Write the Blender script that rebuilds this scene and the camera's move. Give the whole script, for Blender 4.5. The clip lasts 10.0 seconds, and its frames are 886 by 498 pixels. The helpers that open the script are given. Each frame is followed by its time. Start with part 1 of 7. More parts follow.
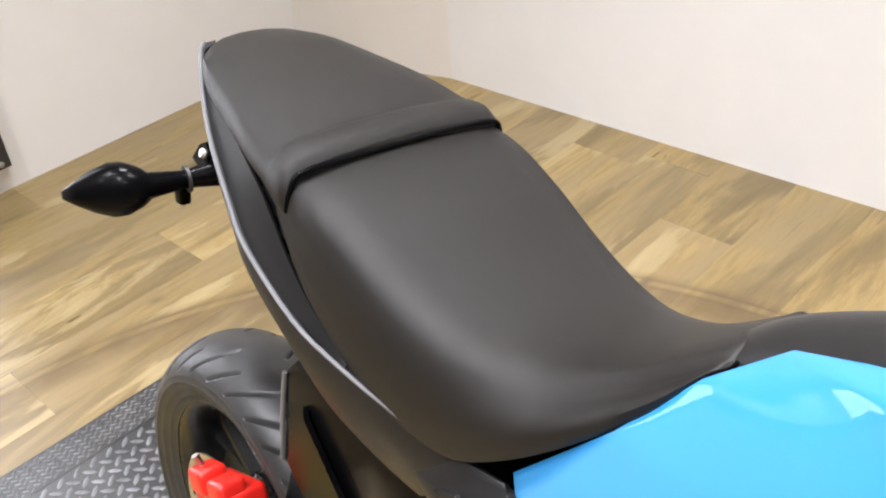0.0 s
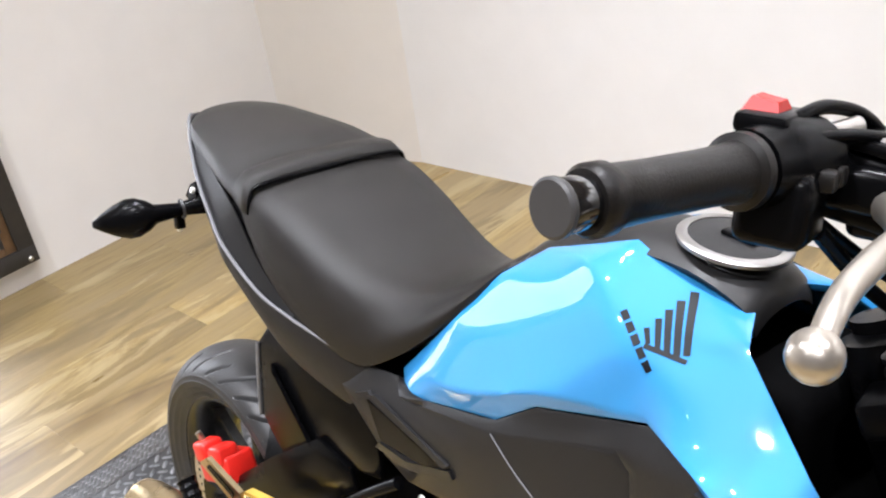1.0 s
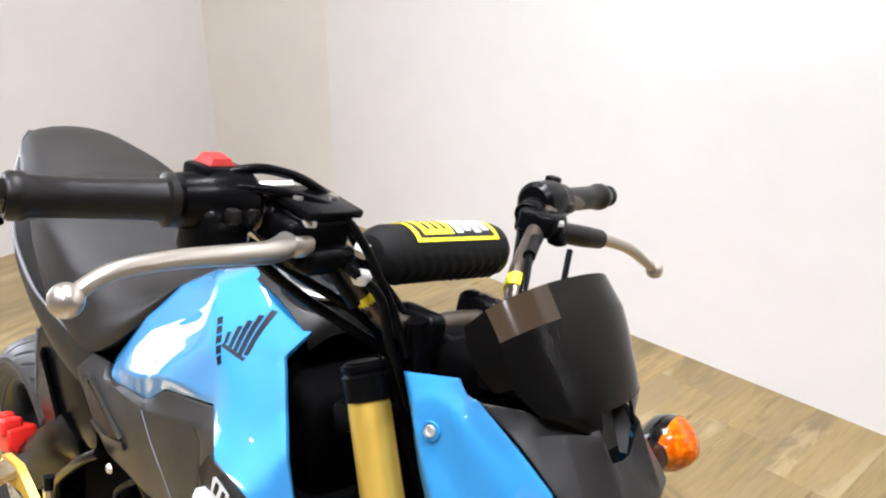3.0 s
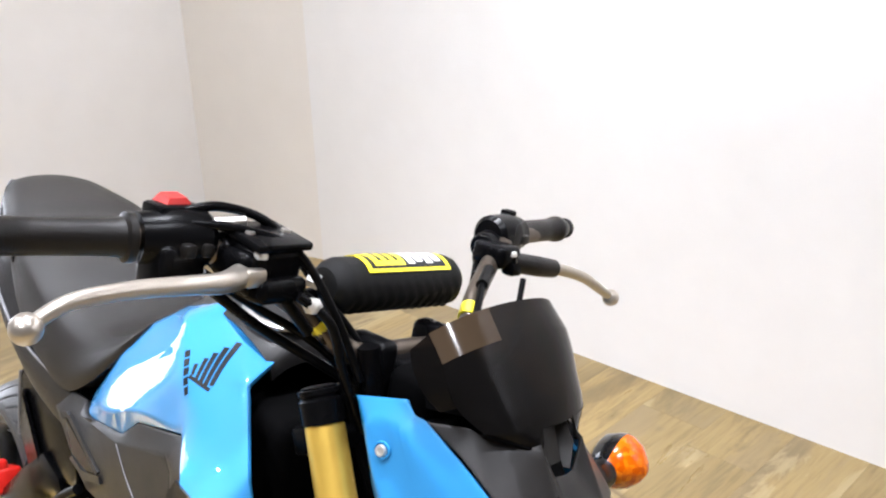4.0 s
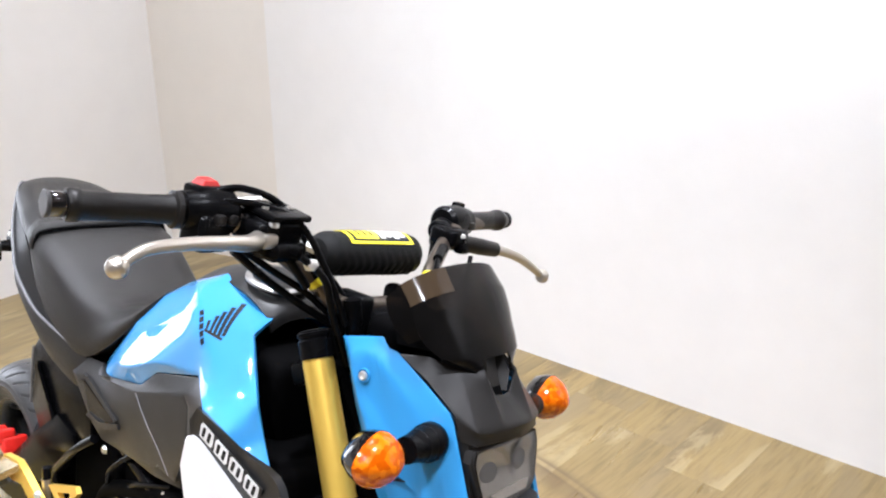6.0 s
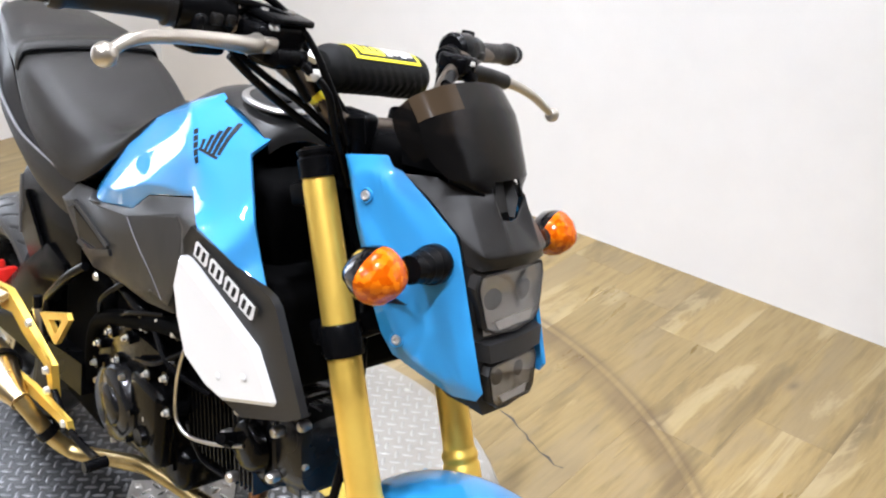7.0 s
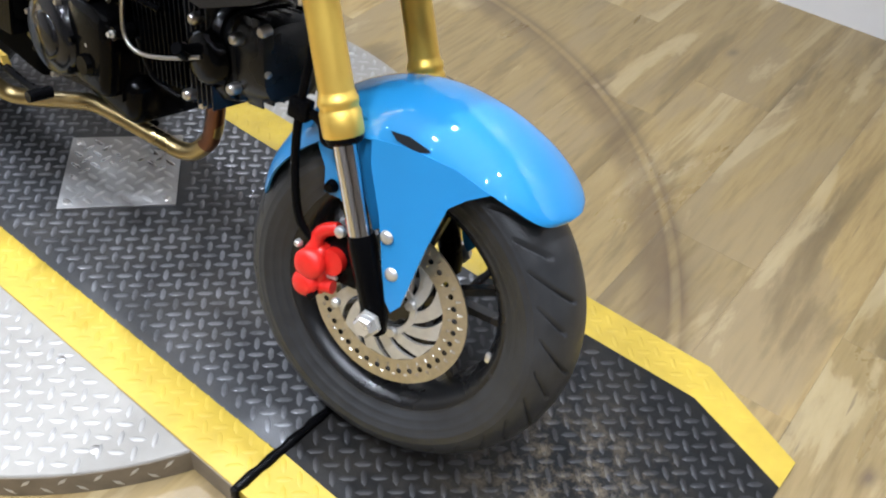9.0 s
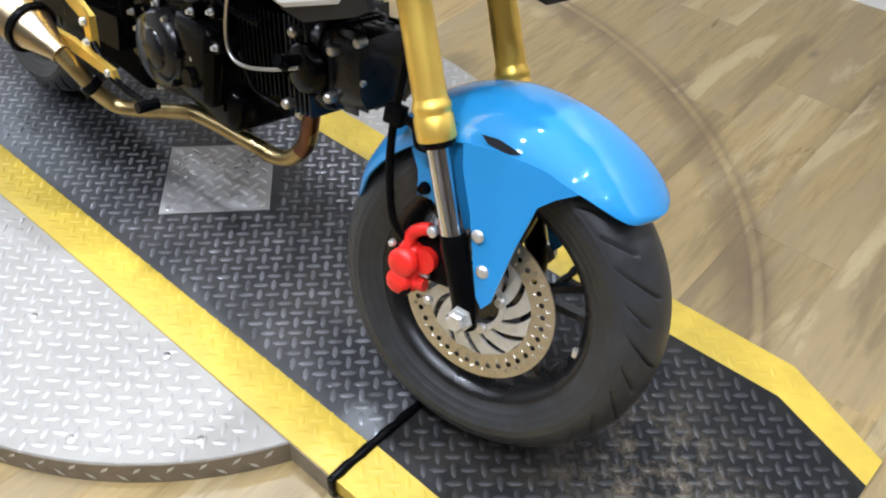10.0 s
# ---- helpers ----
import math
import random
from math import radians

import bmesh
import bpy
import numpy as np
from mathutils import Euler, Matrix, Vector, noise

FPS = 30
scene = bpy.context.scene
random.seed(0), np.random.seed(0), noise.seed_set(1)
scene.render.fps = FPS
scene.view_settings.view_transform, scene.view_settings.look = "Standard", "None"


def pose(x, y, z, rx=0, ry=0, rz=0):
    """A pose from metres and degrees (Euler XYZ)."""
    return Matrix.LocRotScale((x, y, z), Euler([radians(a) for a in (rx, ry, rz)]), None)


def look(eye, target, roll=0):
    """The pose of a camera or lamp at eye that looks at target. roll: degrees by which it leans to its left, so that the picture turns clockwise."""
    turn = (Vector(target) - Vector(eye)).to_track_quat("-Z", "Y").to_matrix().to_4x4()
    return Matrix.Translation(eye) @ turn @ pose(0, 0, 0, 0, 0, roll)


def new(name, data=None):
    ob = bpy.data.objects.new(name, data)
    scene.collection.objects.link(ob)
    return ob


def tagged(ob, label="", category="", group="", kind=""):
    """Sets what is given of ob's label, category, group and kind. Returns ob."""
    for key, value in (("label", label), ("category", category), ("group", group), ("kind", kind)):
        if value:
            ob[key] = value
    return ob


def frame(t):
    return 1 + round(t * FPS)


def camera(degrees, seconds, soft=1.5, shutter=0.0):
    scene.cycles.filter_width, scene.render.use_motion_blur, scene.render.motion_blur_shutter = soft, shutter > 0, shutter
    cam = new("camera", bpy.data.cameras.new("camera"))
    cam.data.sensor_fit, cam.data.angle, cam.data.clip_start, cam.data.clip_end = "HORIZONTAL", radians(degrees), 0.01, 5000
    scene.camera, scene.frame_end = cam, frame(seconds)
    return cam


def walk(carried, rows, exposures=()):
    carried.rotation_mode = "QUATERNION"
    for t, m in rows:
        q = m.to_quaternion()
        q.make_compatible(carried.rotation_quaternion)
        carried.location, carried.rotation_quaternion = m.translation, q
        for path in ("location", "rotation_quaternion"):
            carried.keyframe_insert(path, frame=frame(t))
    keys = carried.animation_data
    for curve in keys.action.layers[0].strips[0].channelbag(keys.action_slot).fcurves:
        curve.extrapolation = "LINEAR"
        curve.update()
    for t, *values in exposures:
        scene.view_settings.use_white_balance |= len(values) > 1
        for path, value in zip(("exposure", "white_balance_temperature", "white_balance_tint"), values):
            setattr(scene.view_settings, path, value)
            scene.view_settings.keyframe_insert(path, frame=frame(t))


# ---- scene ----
cam = camera(50.2, 10.0, 2.1)
PATH = [
    (0, (0.783, -0.379, 1.247), (-0.535, 0.576, 0.085), -5.2),
    (0.5, (0.921, -0.461, 1.288), (-0.554, 0.525, 0.364), -7.2),
    (1, (1.135, -0.515, 1.309), (-0.281, 0.512, 0.339), -9.0),
    (1.5, (1.349, -0.434, 1.331), (-0.191, 0.443, 0.405), -6.0),
    (2, (1.425, -0.433, 1.347), (-0.109, 0.482, 0.449), -1.7),
    (2.5, (1.467, -0.412, 1.353), (-0.052, 0.589, 0.521), -0.9),
    (3, (1.525, -0.359, 1.348), (0.058, 0.713, 0.511), -0.4),
    (3.2, (1.542, -0.335, 1.353), (0.09, 0.774, 0.54), -1.5),
    (4.3, (1.642, -0.384, 1.36), (0.145, 0.729, 0.637), -1.3),
    (4.5, (1.692, -0.456, 1.38), (0.235, 0.735, 0.703), -1.2),
    (5, (1.792, -0.604, 1.41), (0.41, 0.687, 0.76), 1.2),
    (5.2, (1.8, -0.612, 1.41), (0.403, 0.662, 0.759), 1.0),
    (6.3, (1.779, -0.512, 1.397), (0.341, 0.654, 0.641), -0.5),
    (6.5, (1.772, -0.514, 1.38), (0.346, 0.638, 0.58), 0.2),
    (7, (1.761, -0.526, 1.325), (0.421, 0.616, 0.376), 1.8),
    (7.5, (1.761, -0.533, 1.284), (0.494, 0.6, 0.23), 2.6),
    (8, (1.763, -0.556, 1.237), (0.603, 0.539, 0.03), 5.0),
    (8.5, (1.77, -0.577, 1.2), (0.714, 0.501, -0.113), 5.8),
    (9, (1.782, -0.621, 1.169), (0.808, 0.454, -0.208), 5.5),
    (9.5, (1.807, -0.663, 1.153), (0.887, 0.408, -0.264), 7.1),
    (10, (1.797, -0.669, 1.192), (0.713, 0.305, -0.177), 1.2),
]
walk(cam, [(t, look(eye, target, roll)) for t, eye, target, roll in PATH],
     exposures=[(0.0, -0.2, 6700, 17), (0.8, -0.2, 6500, 17), (2.5, -0.18, 6450, 17), (4.5, -0.12, 6300, 17), (6.5, -0.12, 6250, 17), (7.5, -0.26, 6250, 14), (8.5, -0.54, 6050, 14), (9.5, -0.79, 5950, 14), (10.0, -0.73, 5950, 14)])

# ---- light ----
world = bpy.data.worlds.new("world")
scene.world = world
world.use_nodes = True
world.node_tree.nodes["Background"].inputs[0].default_value = (1.0, 0.93, 0.85, 1)
world.node_tree.nodes["Background"].inputs[1].default_value = 0.25

LAMP_W, WASH_W, DAY = 32, 17, 8.0
P = 0.05                       # top of the turntable above the floor
WALL_YAW = 8.0                 # the room's walls stand a little askew to the motorcycle


# ---- materials ----
def nodes_of(name):
    m = bpy.data.materials.new(name)
    m.use_nodes = True
    nt = m.node_tree
    return m, nt, nt.nodes["Principled BSDF"]


def link(nt, a, b):
    nt.links.new(a, b)


def noise_tex(nt, scale, detail=4.0, rough=0.55, space="Object", stretch=None):
    tc = nt.nodes.new("ShaderNodeTexCoord")
    out = tc.outputs[space]
    if stretch:
        mp = nt.nodes.new("ShaderNodeMapping")
        mp.inputs["Scale"].default_value = stretch
        link(nt, out, mp.inputs["Vector"])
        out = mp.outputs["Vector"]
    n = nt.nodes.new("ShaderNodeTexNoise")
    n.inputs["Scale"].default_value, n.inputs["Detail"].default_value, n.inputs["Roughness"].default_value = scale, detail, rough
    link(nt, out, n.inputs["Vector"])
    return n


def ramp(nt, fac, stops):
    r = nt.nodes.new("ShaderNodeValToRGB")
    el = r.color_ramp.elements
    while len(el) < len(stops):
        el.new(0.5)
    for e, (p, c) in zip(el, stops):
        e.position, e.color = p, (*c, 1) if len(c) == 3 else c
    link(nt, fac, r.inputs["Fac"])
    return r


def bump(nt, height, strength, distance, into):
    b = nt.nodes.new("ShaderNodeBump")
    b.inputs["Strength"].default_value, b.inputs["Distance"].default_value = strength, distance
    link(nt, height, b.inputs["Height"])
    link(nt, b.outputs["Normal"], into.inputs["Normal"])
    return b


def surface(name, colour, rough=0.5, metal=0.0, vary=0.15, scale=40.0, grain=0.0, grain_scale=600.0, coat=0.0, spec=0.5, rough_vary=0.1, large=3.0):
    """A plain material with colour and roughness that vary at two scales, and a fine grain."""
    m, nt, b = nodes_of(name)
    b.inputs["Metallic"].default_value = metal
    b.inputs["Specular IOR Level"].default_value = spec
    b.inputs["Coat Weight"].default_value = coat
    b.inputs["Coat Roughness"].default_value = 0.02
    n1, n2 = noise_tex(nt, scale), noise_tex(nt, large, 5.0, 0.65)
    mix = nt.nodes.new("ShaderNodeMath")
    mix.operation = "MULTIPLY_ADD"
    link(nt, n1.outputs["Fac"], mix.inputs[0])
    mix.inputs[1].default_value = 0.5
    half = nt.nodes.new("ShaderNodeMath")
    half.operation = "MULTIPLY"
    half.inputs[1].default_value = 0.5
    link(nt, n2.outputs["Fac"], half.inputs[0])
    link(nt, half.outputs[0], mix.inputs[2])
    lo = tuple(max(0.0, c * (1 - vary)) for c in colour)
    hi = tuple(min(1.0, c * (1 + vary)) for c in colour)
    r = ramp(nt, mix.outputs[0], [(0.3, lo), (0.7, hi)])
    link(nt, r.outputs["Color"], b.inputs["Base Color"])
    rr = ramp(nt, n2.outputs["Fac"], [(0.3, (max(0.02, rough - rough_vary),) * 3), (0.7, (min(1.0, rough + rough_vary),) * 3)])
    link(nt, rr.outputs["Color"], b.inputs["Roughness"])
    if grain:
        g = noise_tex(nt, grain_scale, 3.0)
        bump(nt, g.outputs["Fac"], grain, 0.001, b)
    return m


WALL = surface("wall paint", (0.82, 0.81, 0.797), 0.6, vary=0.03, scale=8, grain=0.15, grain_scale=90, large=1.2)
BEIGE = surface("beige wall paint", (0.795, 0.757, 0.703), 0.6, vary=0.03, scale=8, grain=0.15, grain_scale=90, large=1.2)
FARWALL = surface("dark unseen-wall paint", (0.24, 0.225, 0.21), 0.6, vary=0.06, scale=8, grain=0.15, grain_scale=90, large=1.2)
CEIL = surface("tan ceiling", (0.26, 0.19, 0.13), 0.7, vary=0.1)
BLUE = surface("blue paint", (0.020, 0.207, 0.465), 0.5, vary=0.03, scale=20, coat=1.0, rough_vary=0.03, spec=0.2)
GREY = surface("grey plastic", (0.0105, 0.0104, 0.0110), 0.40, vary=0.14, scale=60, grain=0.25, grain_scale=900, spec=0.28)
MASKGREY = surface("dark cowl plastic", (0.0082, 0.0074, 0.0068), 0.36, vary=0.16, scale=60, grain=0.2, grain_scale=900, spec=0.22)
# near-black without sheen; on hollows and backing blocks it holds their deep shade
MATTE = surface("deep black without sheen", (0.0011, 0.0011, 0.0012), 0.7, vary=0.3, spec=0.02)
# the bar's brown colour stands for wood reflected in it
BARM = surface("dark bar with warm reflection", (0.10, 0.08, 0.064), 0.36, metal=0.8, vary=0.2, scale=40)
BLACK = surface("black plastic", (0.0022, 0.0022, 0.0025), 0.26, vary=0.3, grain=0.12, spec=0.07, rough_vary=0.06)
GLOSS = surface("gloss black", (0.004, 0.004, 0.0045), 0.12, vary=0.2, coat=0.6, rough_vary=0.04)
ENGINE = surface("black engine enamel", (0.0013, 0.0013, 0.0014), 0.18, spec=0.11, vary=0.4, grain=0.5, grain_scale=120)
HEADGREY = surface("dark grey cast head", (0.0085, 0.0086, 0.0092), 0.30, vary=0.35, scale=50, spec=0.38, grain=0.4, grain_scale=150)
CAPGREY = surface("worn grey rubber", (0.030, 0.029, 0.029), 0.45, vary=0.2)
CLUTCH = surface("grey clutch enamel", (0.0065, 0.0065, 0.0070), 0.2, vary=0.3, spec=0.3, coat=0.15)
SEAT = surface("seat vinyl", (0.0062, 0.0052, 0.0045), 0.42, spec=0.38, vary=0.15, scale=25, grain=0.5, grain_scale=1400, rough_vary=0.05)
RUBBER = surface("tyre rubber", (0.0260, 0.0263, 0.0272), 0.40, vary=0.35, scale=35, grain=0.3, grain_scale=500, spec=0.45, large=8)
GRIP = surface("grip rubber", (0.0062, 0.0054, 0.0049), 0.36, spec=0.22, vary=0.2, grain=0.3, grain_scale=800)
GOLD = surface("gold anodised metal", (1.0, 0.635, 0.125), 0.36, metal=0.8, vary=0.1, scale=30, rough_vary=0.06)
CHAMP = surface("champagne metal", (0.50, 0.40, 0.25), 0.3, metal=1.0, vary=0.12, scale=30, rough_vary=0.08)
PIPE = surface("heat-tinted pipe", (0.33, 0.25, 0.115), 0.34, metal=1.0, vary=0.35, scale=18, rough_vary=0.1, large=9)
CHROME = surface("chrome", (0.75, 0.75, 0.76), 0.1, metal=1.0, vary=0.05, rough_vary=0.04)
BOLT = surface("zinc-plated bolt", (0.74, 0.73, 0.70), 0.32, metal=0.75, vary=0.12, rough_vary=0.08)
STEEL = surface("brushed steel", (0.52, 0.5, 0.47), 0.35, metal=1.0, vary=0.15, rough_vary=0.08)
DISC = surface("brake disc steel", (0.62, 0.575, 0.49), 0.38, metal=1.0, vary=0.2, scale=120)
DISCIN = surface("bright disc carrier steel", (0.66, 0.645, 0.61), 0.42, metal=0.7, vary=0.15, scale=90)
ALU = surface("cast lever metal", (0.47, 0.43, 0.375), 0.34, metal=0.85, vary=0.1)
RED = surface("red anodised caliper", (0.66, 0.017, 0.010), 0.38, vary=0.2, coat=0.25, scale=60)
REDP = surface("red plastic", (0.36, 0.010, 0.007), 0.5, vary=0.05)
WHITE = surface("white plastic", (0.61, 0.603, 0.598), 0.34, vary=0.012, coat=0.3, rough_vary=0.04)
YELLOW = surface("yellow decal", (0.85, 0.72, 0.02), 0.4, vary=0.04)
INK = surface("black decal", (0.003, 0.004, 0.006), 0.4, vary=0.1, spec=0.2)
SILVERINK = surface("silver badge", (0.6, 0.6, 0.6), 0.35, vary=0.1)
PAD = surface("pad cover", (0.005, 0.005, 0.005), 0.6, spec=0.15, vary=0.3, scale=70, grain=0.5, grain_scale=700)
STEELGREY = surface("pale edge line", (0.13, 0.13, 0.137), 0.4, vary=0.2)
REFLECT = surface("lamp reflector", (0.27, 0.255, 0.235), 0.13, metal=1.0, vary=0.2, scale=60, rough_vary=0.04)
RUST = surface("rusty steel", (0.16, 0.09, 0.04), 0.75, vary=0.45, scale=25, grain=0.4, grain_scale=200)
FRAME = surface("blackened steel", (0.03, 0.028, 0.027), 0.5, vary=0.3, scale=30)
PLATE = surface("aluminium tread plate", (0.355, 0.348, 0.336), 0.42, metal=0.7, vary=0.22, scale=30, rough_vary=0.1)
DISCPLATE = surface("pale turntable plate", (0.268, 0.250, 0.220), 0.5, metal=0.12, vary=0.12, scale=30, rough_vary=0.1)
DISCLUG = surface("pale turntable lozenges", (0.330, 0.315, 0.290), 0.32, metal=0.35, vary=0.12, scale=60, rough_vary=0.08)
PLUG = surface("polished lozenges", (0.60, 0.595, 0.585), 0.30, metal=0.8, vary=0.12, scale=60, rough_vary=0.08)
RIMDIRT = surface("dirty metal rim", (0.20, 0.165, 0.12), 0.5, metal=0.4, vary=0.35, scale=30)

YPAINT = surface("yellow floor paint", (0.43, 0.303, 0.034), 0.48, vary=0.22, scale=20, rough_vary=0.1, spec=0.35)


def clear(name, colour, rough, alpha_ior=1.45, transmission=1.0):
    m, nt, b = nodes_of(name)
    b.inputs["Base Color"].default_value = (*colour, 1)
    b.inputs["Roughness"].default_value = rough
    b.inputs["IOR"].default_value = alpha_ior
    b.inputs["Transmission Weight"].default_value = transmission
    return m


def lens_material():
    """Orange plastic; uneven light on its moulded inner facets is put into the colour."""
    m, nt, b = nodes_of("orange lens")
    tc = nt.nodes.new("ShaderNodeTexCoord")
    v = nt.nodes.new("ShaderNodeTexVoronoi")
    v.inputs["Scale"].default_value = 170.0
    link(nt, tc.outputs["Object"], v.inputs["Vector"])
    bw = nt.nodes.new("ShaderNodeRGBToBW")
    link(nt, v.outputs["Color"], bw.inputs[0])
    c = ramp(nt, bw.outputs[0], [(0.2, (0.38, 0.056, 0.0)), (0.5, (0.47, 0.088, 0.0)), (0.8, (0.62, 0.150, 0.002))])
    link(nt, c.outputs["Color"], b.inputs["Base Color"])
    b.inputs["Roughness"].default_value, b.inputs["Specular IOR Level"].default_value = 0.14, 0.25
    bump(nt, v.outputs["Distance"], 0.12, 0.002, b)
    return m


ORANGE = lens_material()
LENS = clear("clear lamp lens", (0.95, 0.95, 0.95), 0.03)


def smoked(name, clear_part=0.42, tint=(0.004, 0.0037, 0.0036)):
    """Smoked plastic: part of the light passes straight through, tinted; the rest is a dark gloss surface."""
    m, nt, b = nodes_of(name)
    b.inputs["Base Color"].default_value = (*tint, 1)
    b.inputs["Roughness"].default_value = 0.12
    b.inputs["Specular IOR Level"].default_value = 0.10
    tr = nt.nodes.new("ShaderNodeBsdfTransparent")
    tr.inputs[0].default_value = (0.62, 0.52, 0.43, 1)
    mx = nt.nodes.new("ShaderNodeMixShader")
    mx.inputs[0].default_value = clear_part
    link(nt, b.outputs[0], mx.inputs[1])
    link(nt, tr.outputs[0], mx.inputs[2])
    link(nt, mx.outputs[0], nt.nodes["Material Output"].inputs["Surface"])
    return m


def dusted(name, colour, rough, metal, spec):
    """Black tread-plate paint with a trodden patch of pale dust on the front ramp."""
    m, nt, b = nodes_of(name)
    b.inputs["Metallic"].default_value = metal
    b.inputs["Specular IOR Level"].default_value = spec
    n1, n2 = noise_tex(nt, 30, 5.0, 0.6), noise_tex(nt, 3.5, 6.0, 0.7)
    base = ramp(nt, n1.outputs["Fac"], [(0.3, tuple(c * 0.55 for c in colour)), (0.7, tuple(c * 1.5 for c in colour))])
    tc = nt.nodes.new("ShaderNodeTexCoord")
    d = nt.nodes.new("ShaderNodeVectorMath")
    d.operation = "DISTANCE"
    d.inputs[1].default_value = (0.99, -0.02, 0.02)
    link(nt, tc.outputs["Object"], d.inputs[0])
    near = nt.nodes.new("ShaderNodeMapRange")
    near.inputs[1].default_value, near.inputs[2].default_value, near.inputs[3].default_value, near.inputs[4].default_value = 0.03, 0.20, 0.62, 0.0
    link(nt, d.outputs["Value"], near.inputs[0])
    n3 = noise_tex(nt, 26, 8.0, 0.78)
    lo = ramp(nt, n3.outputs["Fac"], [(0.48, (0, 0, 0)), (0.66, (1, 1, 1))])
    k = nt.nodes.new("ShaderNodeMath")
    k.operation = "MULTIPLY"
    link(nt, lo.outputs["Color"], k.inputs[0])
    link(nt, near.outputs[0], k.inputs[1])
    grime = ramp(nt, n2.outputs["Fac"], [(0.5, (0, 0, 0)), (0.75, (0.10, 0.10, 0.10))])
    k2 = nt.nodes.new("ShaderNodeMath")
    link(nt, k.outputs[0], k2.inputs[0])
    link(nt, grime.outputs["Color"], k2.inputs[1])
    mx = nt.nodes.new("ShaderNodeMix")
    mx.data_type = "RGBA"
    link(nt, k2.outputs[0], mx.inputs[0])
    link(nt, base.outputs["Color"], mx.inputs[6])
    mx.inputs[7].default_value = (0.23, 0.18, 0.115, 1)
    link(nt, mx.outputs[2], b.inputs["Base Color"])
    rr = ramp(nt, n2.outputs["Fac"], [(0.3, (rough - 0.1,) * 3), (0.7, (rough + 0.12,) * 3)])
    link(nt, rr.outputs["Color"], b.inputs["Roughness"])
    g = noise_tex(nt, 300, 3.0)
    bump(nt, g.outputs["Fac"], 0.2, 0.001, b)
    return m


SMOKE = smoked("smoked screen", 0.16)
SMOKE_SIDE = smoked("smoked flank", 0.3)
# brown tint stands for a warm reflection on the upper band
SMOKE_SHEEN = smoked("smoked band with brown sheen", 0.06, (0.034, 0.023, 0.014))
CAPRING = surface("filler ring metal", (0.36, 0.35, 0.34), 0.35, metal=1.0, vary=0.12)
TANKTOP = surface("black tank plastic", (0.011, 0.0105, 0.0105), 0.35, vary=0.15, spec=0.3, grain=0.2, grain_scale=900)
TREAD = dusted("black tread plate", (0.0150, 0.0156, 0.0168), 0.38, 0.0, 0.5)
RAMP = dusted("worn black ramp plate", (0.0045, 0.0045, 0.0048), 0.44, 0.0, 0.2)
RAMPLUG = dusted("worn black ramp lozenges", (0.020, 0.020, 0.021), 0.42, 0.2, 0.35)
LUG = dusted("worn black lozenges", (0.150, 0.152, 0.159), 0.34, 0.55, 0.5)
HOTPIPE = surface("dark scorched pipe", (0.16, 0.075, 0.045), 0.4, metal=1.0, vary=0.35, scale=22)
RIMBLACK = surface("satin black rim", (0.0085, 0.0085, 0.0090), 0.27, vary=0.25, spec=0.5, grain=0.15)


